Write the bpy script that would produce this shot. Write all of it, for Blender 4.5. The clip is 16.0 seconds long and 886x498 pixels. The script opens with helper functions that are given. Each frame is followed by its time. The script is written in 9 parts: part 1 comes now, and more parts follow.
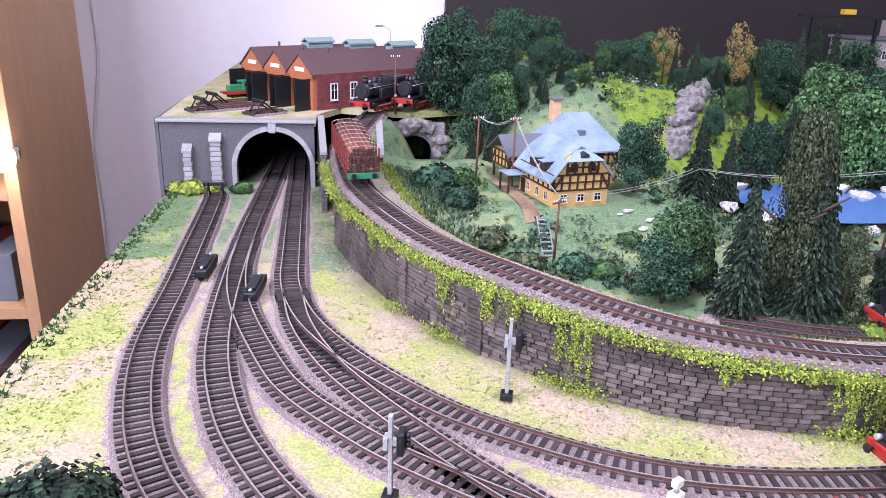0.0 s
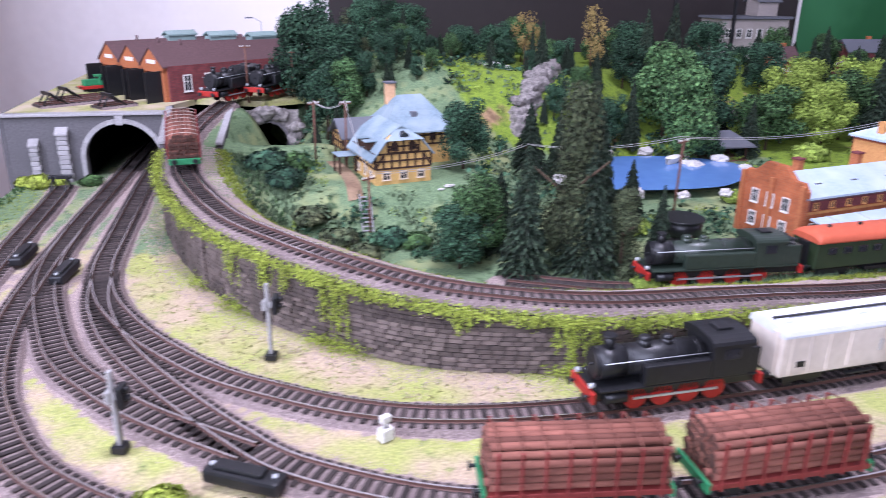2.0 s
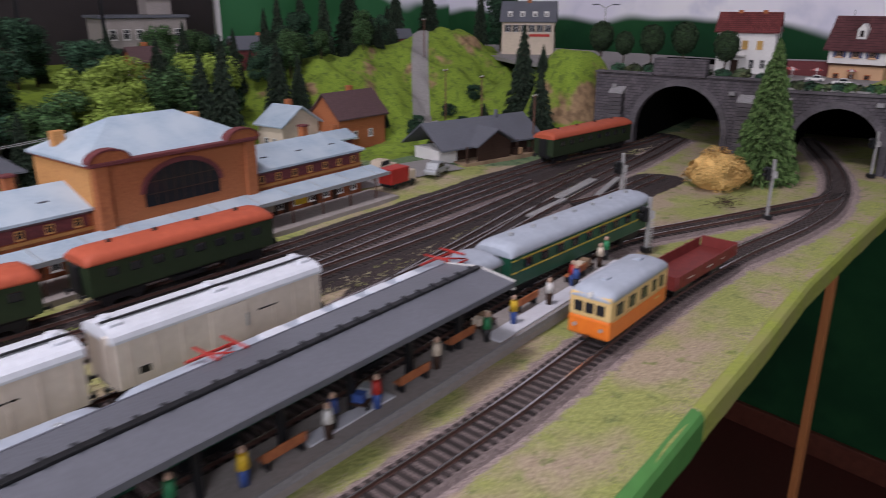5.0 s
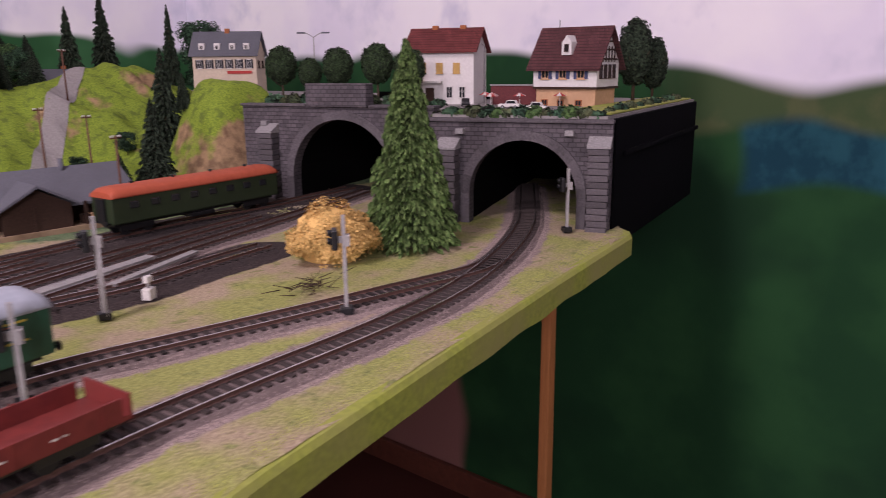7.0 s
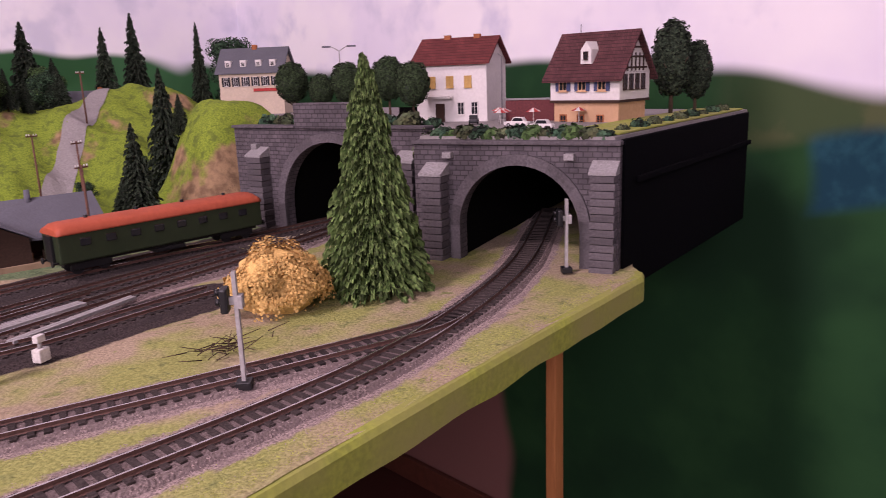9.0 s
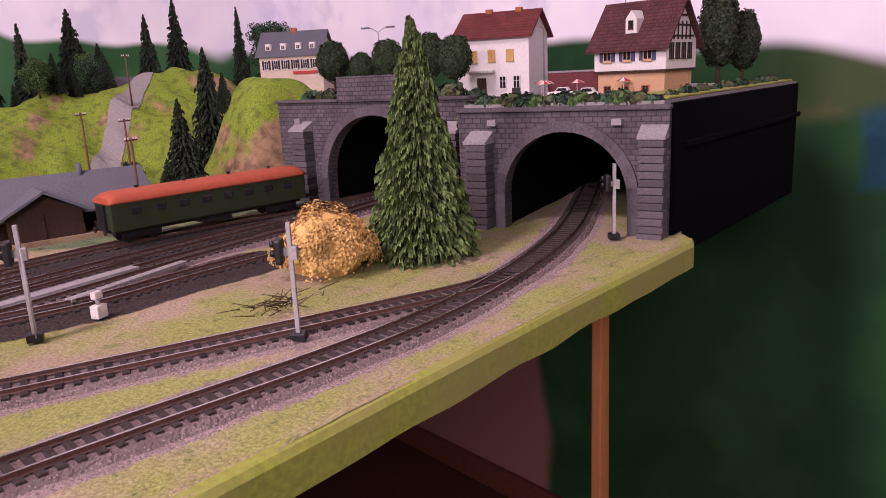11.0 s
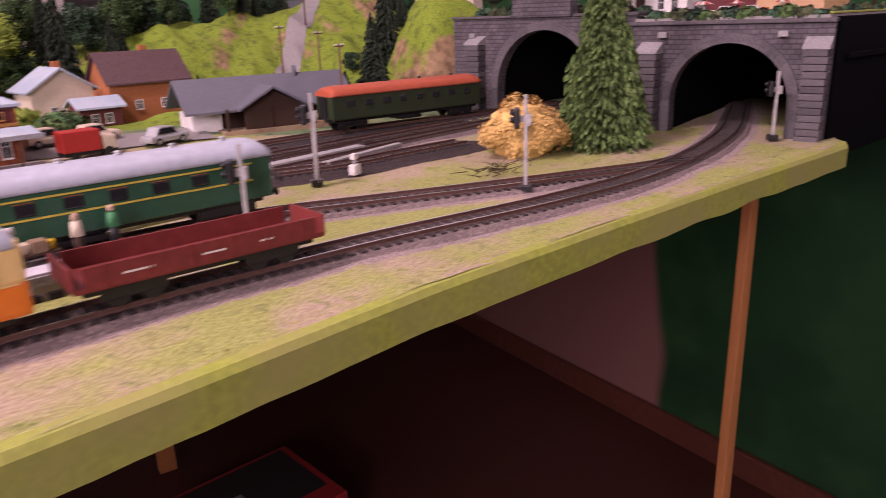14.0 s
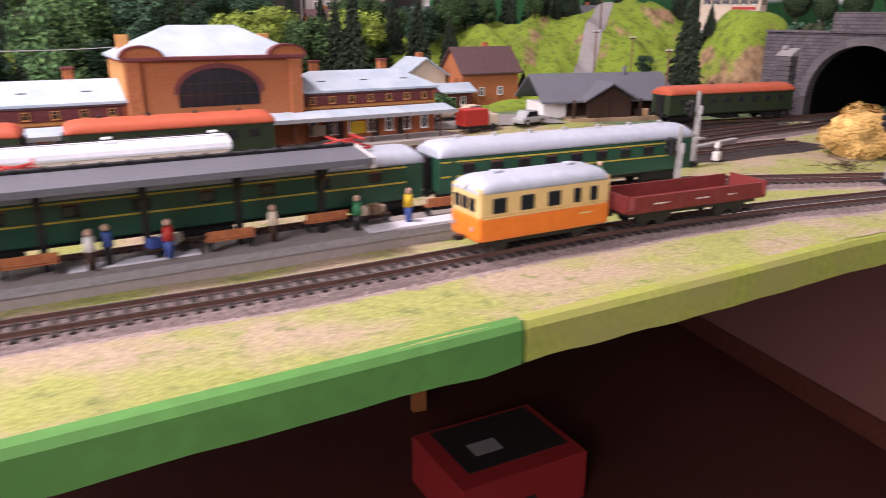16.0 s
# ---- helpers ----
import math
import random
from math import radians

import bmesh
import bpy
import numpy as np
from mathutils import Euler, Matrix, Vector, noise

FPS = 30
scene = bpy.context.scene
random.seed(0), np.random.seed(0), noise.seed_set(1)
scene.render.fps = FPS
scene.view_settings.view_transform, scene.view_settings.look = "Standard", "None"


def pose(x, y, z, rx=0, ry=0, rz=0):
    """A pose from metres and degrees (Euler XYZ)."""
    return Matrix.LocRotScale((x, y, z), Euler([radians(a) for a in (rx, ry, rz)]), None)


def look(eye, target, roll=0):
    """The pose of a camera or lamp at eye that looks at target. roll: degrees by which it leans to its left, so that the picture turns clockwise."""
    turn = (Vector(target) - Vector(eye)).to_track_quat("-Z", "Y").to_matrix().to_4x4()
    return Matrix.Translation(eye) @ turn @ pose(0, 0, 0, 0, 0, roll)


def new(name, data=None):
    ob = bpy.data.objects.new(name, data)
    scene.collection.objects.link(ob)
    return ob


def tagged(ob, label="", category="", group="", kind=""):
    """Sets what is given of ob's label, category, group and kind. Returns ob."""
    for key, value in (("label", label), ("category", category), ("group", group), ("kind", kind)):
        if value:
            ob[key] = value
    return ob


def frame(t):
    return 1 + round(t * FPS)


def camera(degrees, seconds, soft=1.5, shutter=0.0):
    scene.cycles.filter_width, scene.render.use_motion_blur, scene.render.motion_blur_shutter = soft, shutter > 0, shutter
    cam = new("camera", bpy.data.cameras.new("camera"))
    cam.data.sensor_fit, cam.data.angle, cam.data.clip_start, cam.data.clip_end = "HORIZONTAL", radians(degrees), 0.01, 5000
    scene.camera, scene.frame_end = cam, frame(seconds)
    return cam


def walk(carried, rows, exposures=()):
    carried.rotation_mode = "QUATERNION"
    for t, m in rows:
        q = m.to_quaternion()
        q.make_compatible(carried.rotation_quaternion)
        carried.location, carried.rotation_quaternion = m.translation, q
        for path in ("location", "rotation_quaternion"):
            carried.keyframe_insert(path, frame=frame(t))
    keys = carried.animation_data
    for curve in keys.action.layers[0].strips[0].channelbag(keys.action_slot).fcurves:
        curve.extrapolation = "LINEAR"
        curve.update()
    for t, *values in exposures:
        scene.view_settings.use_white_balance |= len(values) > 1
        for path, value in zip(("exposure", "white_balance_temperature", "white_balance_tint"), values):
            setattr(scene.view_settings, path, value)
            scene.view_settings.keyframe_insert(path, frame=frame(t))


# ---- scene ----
cam = camera(62.3, 16.0, soft=0.75, shutter=0.45)
PATH = [
    (0, (-0.0559, -0.0228, 0.2462), (0.2166, 2.1113, -0.5107), 2.0),
    (0.5, (-0.0559, -0.0251, 0.2474), (0.2109, 2.1101, -0.5050), 2.2),
    (1, (-0.0388, -0.0365, 0.2417), (0.2611, 2.0919, -0.5187), 1.3),
    (1.5, (0.0034, -0.0604, 0.2394), (0.3203, 2.0554, -0.5495), 0.2),
    (2, (0.0673, -0.0832, 0.2462), (0.4856, 2.0189, -0.5312), 0.7),
    (2.5, (0.1391, -0.0878, 0.2497), (0.6395, 1.9961, -0.5312), 0.3),
    (3, (0.2200, -0.0821, 0.2440), (0.8550, 1.9562, -0.5552), 0.1),
    (3.5, (0.2896, -0.0741, 0.2326), (1.0568, 1.9380, -0.5164), 0.8),
    (4, (0.3659, -0.0695, 0.2246), (1.3144, 1.8821, -0.4754), 1.0),
    (4.5, (0.4560, -0.0604, 0.2132), (1.6462, 1.7533, -0.4879), 0.7),
    (5, (0.5449, -0.0604, 0.2120), (1.9619, 1.5686, -0.5210), 0.1),
    (5.2, (0.5780, -0.0673, 0.2166), (2.0338, 1.5299, -0.5096), 0.4),
    (7.3, (1.0009, -0.0513, 0.1402), (2.7349, 1.3258, -0.4047), -0.7),
    (7.5, (1.0146, -0.0524, 0.1379), (2.7269, 1.3463, -0.4172), -0.3),
    (8, (1.0488, -0.0536, 0.1448), (2.7109, 1.4022, -0.4172), -1.9),
    (8.5, (1.0773, -0.0547, 0.1493), (2.6801, 1.4774, -0.3842), -1.7),
    (9, (1.0944, -0.0593, 0.1528), (2.6402, 1.5322, -0.3694), -2.1),
    (9.5, (1.0910, -0.0570, 0.1516), (2.5513, 1.6131, -0.3773), -2.3),
    (9.7, (1.0910, -0.0570, 0.1516), (2.5433, 1.6188, -0.3773), -2.5),
    (12, (1.0784, -0.0524, 0.1186), (2.5593, 1.5903, -0.4309), -2.9),
    (12.5, (1.0739, -0.0638, 0.1231), (2.5171, 1.5971, -0.4708), -2.6),
    (13, (1.0499, -0.0707, 0.1151), (2.4875, 1.5846, -0.5130), -2.0),
    (13.5, (1.0157, -0.0866, 0.1140), (2.3564, 1.6359, -0.5438), -2.2),
    (14, (0.9576, -0.0935, 0.1117), (2.1671, 1.7111, -0.5780), -1.9),
    (14.5, (0.9063, -0.1094, 0.1140), (2.0018, 1.7670, -0.5780), -1.2),
    (15, (0.8641, -0.1254, 0.1208), (1.8639, 1.8149, -0.5369), -0.9),
    (15.5, (0.8174, -0.1368, 0.1231), (1.6975, 1.8571, -0.5461), -0.3),
    (16, (0.7524, -0.1528, 0.1243), (1.4683, 1.9004, -0.5632), 0.2),
]
EXPOSURES = [(0.0, 0.27, 5720, 30), (2.0, 0.17, 5650, 30), (3.5, -0.2, 5800, 20), (5.0, -0.78, 6350, 22), (7.5, -0.25, 7000, 46), (9.0, -0.12, 7150, 54), (12.5, 0.02, 7350, 58), (14.0, 0.1, 7450, 58), (15.0, 0.2, 7250, 46), (16.0, 0.36, 7000, 31)]
walk(cam, [(t, look(eye, target, roll)) for t, eye, target, roll in PATH], EXPOSURES)

# ---- light ----
world = bpy.data.worlds.new("world")
scene.world = world
world.use_nodes = True
world.node_tree.nodes["Background"].inputs[0].default_value = (0.75, 0.82, 1.0, 1)
world.node_tree.nodes["Background"].inputs[1].default_value = 0.006


def area_lamp(name, place, target, sx, sy, watts, colour):
    data = bpy.data.lights.new(name, "AREA")
    data.shape, data.size, data.size_y, data.energy, data.color = "RECTANGLE", sx, sy, watts, colour
    ob = new(name, data)
    ob.matrix_world = look(place, target)
    return ob


area_lamp("ceiling_lamp_light", (0.25, 0.25, 1.45), (0.30, 0.35, 0.0), 0.26, 0.26, 25, (0.98, 0.97, 1.0))
# Added area lamp, no window behind it; brightens the layout from the front left.
area_lamp("window_light", (-0.75, -1.40, 0.95), (0.2, 0.6, 0.0), 0.8, 0.9, 40, (0.88, 0.94, 1.0))
# Added area lamp at the blank west wall; brightens the left end.
area_lamp("side_window_light", (-1.12, 0.05, 0.85), (0.0, 0.55, 0.0), 0.5, 0.6, 30, (0.90, 0.95, 1.0))


# ---- materials ----
def material(name, c1, c2=None, rough=0.7, metal=0.0, scale=60.0, fine=600.0, bump=0.0, c3=None, mix=0.5, spec=0.3, stretch=(1, 1, 1), vary=0.0, leafy=None):
    """Two-scale noise colour with fine relief. c3: blotches at the larger scale. leafy: darkest and palest leaf."""
    m = bpy.data.materials.new(name)
    m.use_nodes = True
    nt = m.node_tree
    n, l = nt.nodes, nt.links
    b = n["Principled BSDF"]
    b.inputs["Roughness"].default_value, b.inputs["Metallic"].default_value = rough, metal
    b.inputs["Specular IOR Level"].default_value = spec
    c2 = c2 or tuple(v * 0.75 for v in c1)
    tc = n.new("ShaderNodeTexCoord")
    mp = n.new("ShaderNodeMapping")
    mp.inputs["Scale"].default_value = stretch
    l.new(tc.outputs["Object"], mp.inputs[0])

    def tex(s, detail):
        t = n.new("ShaderNodeTexNoise")
        t.inputs["Scale"].default_value, t.inputs["Detail"].default_value = s, detail
        l.new(mp.outputs[0], t.inputs["Vector"])
        return t

    def ramp(t, lo, hi):
        r = n.new("ShaderNodeMapRange")
        r.inputs[1].default_value, r.inputs[2].default_value = lo, hi
        l.new(t.outputs["Fac"], r.inputs[0])
        return r.outputs[0]

    def blend(f, a, c):
        x = n.new("ShaderNodeMix")
        x.data_type = "RGBA"
        l.new(f, x.inputs[0])
        for sock, v in ((x.inputs[6], a), (x.inputs[7], c)):
            if isinstance(v, tuple):
                sock.default_value = (*v, 1)
            else:
                l.new(v, sock)
        return x.outputs[2]
    f = tex(fine, 3)
    out = blend(ramp(f, 0.35, 0.65), c1, c2)
    if c3:
        out = blend(ramp(tex(scale, 4), 0.5 - 0.12 + (0.5 - mix) * 0.3, 0.5 + 0.12 + (0.5 - mix) * 0.3), out, c3)
    else:
        d = tuple(v * 0.82 for v in c1)
        out = blend(ramp(tex(scale, 4), 0.45, 0.75), out, d)
    if vary:
        oi = n.new("ShaderNodeObjectInfo")
        h = n.new("ShaderNodeHueSaturation")
        r = n.new("ShaderNodeMapRange")
        r.inputs[3].default_value, r.inputs[4].default_value = 1 - vary, 1 + vary
        l.new(oi.outputs["Random"], r.inputs[0])
        l.new(r.outputs[0], h.inputs["Value"])
        l.new(out, h.inputs["Color"])
        out = h.outputs[0]
    if leafy:
        gi, lr, lh = n.new("ShaderNodeNewGeometry"), n.new("ShaderNodeMapRange"), n.new("ShaderNodeHueSaturation")
        lr.inputs[3].default_value, lr.inputs[4].default_value = leafy
        l.new(gi.outputs["Random Per Island"], lr.inputs[0])
        l.new(lr.outputs[0], lh.inputs["Value"])
        l.new(out, lh.inputs["Color"])
        out = lh.outputs[0]
    l.new(out, b.inputs["Base Color"])
    if bump:
        bp = n.new("ShaderNodeBump")
        bp.inputs["Strength"].default_value, bp.inputs["Distance"].default_value = bump, 0.001
        l.new(f.outputs["Fac"], bp.inputs["Height"])
        l.new(bp.outputs[0], b.inputs["Normal"])
    return m


M = {}
M["grass"] = material("grass", (0.36, 0.37, 0.13), (0.22, 0.215, 0.09), 0.95, scale=22, fine=420, bump=0.7, c3=(0.45, 0.37, 0.265), mix=0.44)
M["meadow"] = material("meadow", (0.0952, 0.1564, 0.0714), (0.0578, 0.0918, 0.0476), 0.95, scale=22, fine=420, bump=0.6, c3=(0.204, 0.2244, 0.0952), mix=0.38)
M["canopy_felt"] = material("canopy_felt", (0.135, 0.14, 0.16), (0.118, 0.122, 0.14), 0.38, scale=30, fine=400, bump=0.15, spec=0.6)
M["edge_green"] = material("edge_green", (0.42, 0.45, 0.11), (0.33, 0.36, 0.085), 0.95, scale=40, fine=500)
M["scrub_grey"] = material("scrub_grey", (0.11, 0.16, 0.085), (0.055, 0.085, 0.045), 0.95, scale=50, fine=500, leafy=(0.5, 1.6))
M["lip_grass"] = material("lip_grass", (0.33, 0.38, 0.06), (0.24, 0.29, 0.05), 0.95, scale=18, fine=300, bump=0.4, c3=(0.30, 0.30, 0.09))
M["lip_green"] = material("lip_green", (0.08, 0.26, 0.06), (0.07, 0.21, 0.05), 0.6, scale=12, fine=90)
M["ballast"] = material("ballast", (0.30, 0.235, 0.22), (0.10, 0.076, 0.072), 0.95, scale=35, fine=750, bump=1.0, c3=(0.17, 0.13, 0.125), mix=0.42)
M["ballast_dark"] = material("ballast_dark", (0.085, 0.066, 0.063), (0.028, 0.021, 0.02), 0.95, scale=35, fine=750, bump=1.0, c3=(0.05, 0.04, 0.039), mix=0.45)
M["sleeper"] = material("sleeper", (0.052, 0.040, 0.037), (0.022, 0.016, 0.015), 0.85, scale=90, fine=900, bump=0.4, vary=0.4)
M["rail"] = material("rail", (0.15, 0.078, 0.062), (0.09, 0.047, 0.038), 0.6, 0.2, scale=60, fine=700)
M["rail_top"] = material("rail_top", (0.78, 0.75, 0.73), (0.62, 0.58, 0.56), 0.24, 0.9, scale=40, fine=500)
M["stone"] = material("stone", (0.12, 0.108, 0.115), (0.075, 0.067, 0.072), 0.9, scale=50, fine=500, bump=0.6, vary=0.2)
M["stone_light"] = material("stone_light", (0.33, 0.32, 0.32), (0.23, 0.22, 0.22), 0.9, scale=50, fine=500, bump=0.5, vary=0.15)
M["wall_stone"] = material("wall_stone", (0.125, 0.098, 0.085), (0.055, 0.043, 0.039), 0.92, scale=40, fine=420, bump=0.8, c3=(0.19, 0.15, 0.13), mix=0.35, vary=0.45)
M["joint"] = material("joint", (0.025, 0.021, 0.020), (0.015, 0.013, 0.013), 0.95, scale=60, fine=600)
M["portal_grey"] = material("portal_grey", (0.1148, 0.1105, 0.1148), (0.08075, 0.0765, 0.08075), 0.9, scale=45, fine=420, bump=0.4)
# Near-black for interiors: the darkness inside openings is put into this colour.
M["dark"] = material("interior_shade_black", (0.004, 0.004, 0.004), None, 0.95, spec=0.05)
M["black_cloth"] = material("black_cloth", (0.003, 0.003, 0.004), (0.002, 0.002, 0.003), 0.95, spec=0.05, scale=20, fine=300)
M["ivy"] = material("ivy", (0.30, 0.36, 0.05), (0.15, 0.20, 0.03), 0.9, scale=80, fine=500, vary=0.2, leafy=(0.45, 1.5))
M["bush_green"] = material("bush_green", (0.05, 0.10, 0.03), (0.03, 0.065, 0.022), 0.95, scale=60, fine=400, vary=0.25, leafy=(0.4, 1.8))
M["leaf_dark"] = material("leaf_dark", (0.024, 0.062, 0.035), (0.013, 0.036, 0.021), 0.95, scale=60, fine=500, c3=(0.040, 0.086, 0.045), mix=0.45, vary=0.3, leafy=(0.05, 1.9))
M["leaf_mid"] = material("leaf_mid", (0.05, 0.115, 0.042), (0.028, 0.072, 0.028), 0.95, scale=60, fine=500, c3=(0.085, 0.15, 0.05), mix=0.4, vary=0.25, leafy=(0.08, 1.85))
M["leaf_olive"] = material("leaf_olive", (0.060, 0.082, 0.040), (0.034, 0.052, 0.026), 0.95, scale=60, fine=500, c3=(0.085, 0.095, 0.045), mix=0.4, vary=0.2, leafy=(0.1, 1.85))
M["leaf_lime"] = material("leaf_lime", (0.27, 0.36, 0.06), (0.17, 0.25, 0.045), 0.95, scale=60, fine=500, vary=0.2, leafy=(0.45, 1.5))
M["leaf_ochre"] = material("leaf_ochre", (0.72, 0.46, 0.16), (0.58, 0.36, 0.12), 0.95, scale=60, fine=700, bump=0.5, leafy=(0.78, 1.2))
M["leaf_yellow"] = material("leaf_yellow", (0.33, 0.24, 0.08), (0.22, 0.16, 0.06), 0.95, scale=60, fine=500)
M["needle"] = material("needle", (0.020, 0.040, 0.024), (0.012, 0.024, 0.015), 0.95, scale=60, fine=500, c3=(0.032, 0.046, 0.026), vary=0.25, leafy=(0.08, 1.85))
M["needle_bright"] = material("needle_bright", (0.062, 0.115, 0.030), (0.034, 0.070, 0.020), 0.95, scale=60, fine=500, c3=(0.10, 0.15, 0.05), mix=0.35, leafy=(0.25, 2.2))
M["bark"] = material("bark", (0.10, 0.065, 0.04), (0.05, 0.035, 0.025), 0.95, scale=50, fine=500, bump=0.5)
M["rock"] = material("rock", (0.30, 0.27, 0.25), (0.15, 0.135, 0.13), 0.95, scale=90, fine=300, bump=0.9, c3=(0.10, 0.09, 0.085), mix=0.4)
M["rock_white"] = material("rock_white", (0.56, 0.54, 0.51), (0.34, 0.32, 0.31), 0.9, scale=60, fine=300, bump=0.5)
M["water"] = material("water", (0.11, 0.22, 0.47), (0.10, 0.20, 0.44), 0.12, scale=8, fine=60, spec=0.5)
M["white_wall"] = material("white_wall", (0.78, 0.74, 0.755), (0.75, 0.71, 0.725), 0.9, scale=3, fine=40, bump=0.1, c3=(0.71, 0.67, 0.685), mix=0.4)
M["beige_wall"] = material("beige_wall", (0.33, 0.29, 0.26), (0.31, 0.27, 0.24), 0.9, scale=4, fine=60)
M["leaf_round"] = material("leaf_round", (0.030, 0.055, 0.022), (0.016, 0.031, 0.014), 0.95, scale=60, fine=500, vary=0.2, leafy=(0.3, 1.9))
M["brown_panel"] = material("brown_panel", (0.026, 0.020, 0.020), (0.023, 0.018, 0.018), 0.6, scale=3, fine=50)
M["floor_wood"] = material("floor_wood", (0.075, 0.022, 0.016), (0.055, 0.016, 0.012), 0.5, scale=5, fine=60, stretch=(1, 12, 1))
M["beech"] = material("beech", (0.42, 0.24, 0.12), (0.37, 0.20, 0.095), 0.5, scale=6, fine=40, stretch=(8, 8, 1))
M["skirting"] = material("skirting", (0.13, 0.04, 0.025), None, 0.5, scale=8, fine=60)
M["leg_wood"] = material("leg_wood", (0.50, 0.20, 0.07), (0.42, 0.16, 0.055), 0.4, scale=6, fine=60, stretch=(10, 10, 1))
M["ceiling_white"] = material("ceiling_white", (0.52, 0.51, 0.49), None, 0.9, scale=4, fine=60)
M["brick"] = material("brick", (0.42, 0.145, 0.055), (0.30, 0.095, 0.04), 0.85, scale=40, fine=500, bump=0.3)
M["brick_ochre"] = material("brick_ochre", (0.55, 0.27, 0.09), (0.44, 0.20, 0.07), 0.85, scale=40, fine=500, bump=0.3)
M["brick_dark"] = material("brick_dark", (0.17, 0.045, 0.045), (0.11, 0.03, 0.032), 0.85, scale=40, fine=500, bump=0.3)
M["roof_pale"] = material("roof_pale", (0.36, 0.44, 0.51), (0.31, 0.39, 0.46), 0.6, scale=30, fine=300, bump=0.2, c3=(0.42, 0.49, 0.54))
M["roof_slate"] = material("roof_slate", (0.125, 0.13, 0.15), (0.112, 0.116, 0.135), 0.75, scale=30, fine=400, bump=0.3)
M["roof_brown"] = material("roof_brown", (0.115, 0.065, 0.065), (0.085, 0.048, 0.05), 0.8, scale=30, fine=400, bump=0.3)
M["plaster_cream"] = material("plaster_cream", (0.62, 0.52, 0.40), (0.55, 0.46, 0.35), 0.9, scale=30, fine=300)
M["plaster_white"] = material("plaster_white", (0.72, 0.70, 0.67), (0.66, 0.64, 0.61), 0.9, scale=30, fine=300)
M["plaster_peach"] = material("plaster_peach", (0.62, 0.38, 0.22), (0.55, 0.33, 0.18), 0.9, scale=30, fine=300)
M["plaster_yellow"] = material("plaster_yellow", (0.58, 0.37, 0.13), (0.50, 0.31, 0.10), 0.9, scale=40, fine=300)
M["roof_house"] = material("roof_house", (0.20, 0.27, 0.31), (0.15, 0.205, 0.245), 0.7, scale=40, fine=350, bump=0.3, c3=(0.25, 0.31, 0.34))
M["timber"] = material("timber", (0.055, 0.028, 0.018), (0.035, 0.018, 0.012), 0.8, scale=50, fine=500)
M["window_dark"] = material("window_dark", (0.02, 0.022, 0.026), (0.015, 0.016, 0.02), 0.15, spec=0.5)
M["frame_white"] = material("frame_white", (0.72, 0.70, 0.66), None, 0.6)
M["shutter_blue"] = material("shutter_blue", (0.06, 0.08, 0.17), None, 0.7)
M["asphalt_light"] = material("asphalt_light", (0.30, 0.28, 0.27), (0.24, 0.225, 0.215), 0.9, scale=25, fine=400, bump=0.3)
M["platform_white"] = material("platform_white", (0.66, 0.66, 0.70), (0.58, 0.58, 0.62), 0.8, scale=25, fine=300)
M["platform_grey"] = material("platform_grey", (0.33, 0.29, 0.27), (0.27, 0.24, 0.22), 0.9, scale=25, fine=300)
M["coach_green"] = material("coach_green", (0.018, 0.095, 0.055), (0.014, 0.078, 0.045), 0.35, scale=30, fine=200, spec=0.5)
M["coach_dark_green"] = material("coach_dark_green", (0.021, 0.0372, 0.015), (0.0156, 0.03, 0.012), 0.45, scale=30, fine=200, spec=0.5)
M["coach_red_roof"] = material("coach_red_roof", (0.50, 0.105, 0.05), (0.43, 0.085, 0.042), 0.6, scale=30, fine=200)
M["coach_grey_roof"] = material("coach_grey_roof", (0.42, 0.46, 0.52), (0.36, 0.40, 0.46), 0.5, scale=30, fine=200)
M["yellow_line"] = material("yellow_line", (0.62, 0.50, 0.08), None, 0.5)
M["wagon_white"] = material("wagon_white", (0.68, 0.60, 0.52), (0.62, 0.54, 0.46), 0.6, scale=40, fine=200)
M["wagon_white_roof"] = material("wagon_white_roof", (0.66, 0.68, 0.72), (0.6, 0.62, 0.66), 0.55, scale=30, fine=200)
M["black_metal"] = material("black_metal", (0.012, 0.0125, 0.014), (0.008, 0.008, 0.0095), 0.42, scale=50, fine=300, spec=0.45)
M["loco_green"] = material("loco_green", (0.025, 0.038, 0.028), (0.018, 0.028, 0.02), 0.4, scale=50, fine=300, spec=0.5)
M["wheel_red"] = material("wheel_red", (0.42, 0.03, 0.02), (0.3, 0.02, 0.016), 0.5, scale=50, fine=300)
M["log_brown"] = material("log_brown", (0.22, 0.085, 0.06), (0.13, 0.05, 0.035), 0.9, scale=40, fine=250, bump=0.6, stretch=(0.15, 1, 1), c3=(0.28, 0.13, 0.09), mix=0.35, vary=0.25)
M["log_wire"] = material("log_wire", (0.40, 0.33, 0.28), None, 0.7)
M["log_end"] = material("log_end", (0.085, 0.042, 0.03), (0.05, 0.024, 0.018), 0.9, scale=80, fine=500)
M["wagon_red"] = material("wagon_red", (0.21, 0.035, 0.03), (0.16, 0.027, 0.024), 0.55, scale=40, fine=200)
M["orange"] = material("orange", (0.80, 0.20, 0.02), (0.74, 0.17, 0.018), 0.4, scale=30, fine=200, spec=0.5)
M["cream"] = material("cream", (0.74, 0.52, 0.22), (0.70, 0.48, 0.20), 0.4, scale=30, fine=200, spec=0.5)
M["mast_grey"] = material("mast_grey", (0.42, 0.41, 0.40), (0.33, 0.32, 0.31), 0.6, 0.2, scale=80, fine=400)
M["pole_wood"] = material("pole_wood", (0.16, 0.075, 0.05), (0.11, 0.05, 0.035), 0.85, scale=60, fine=400)
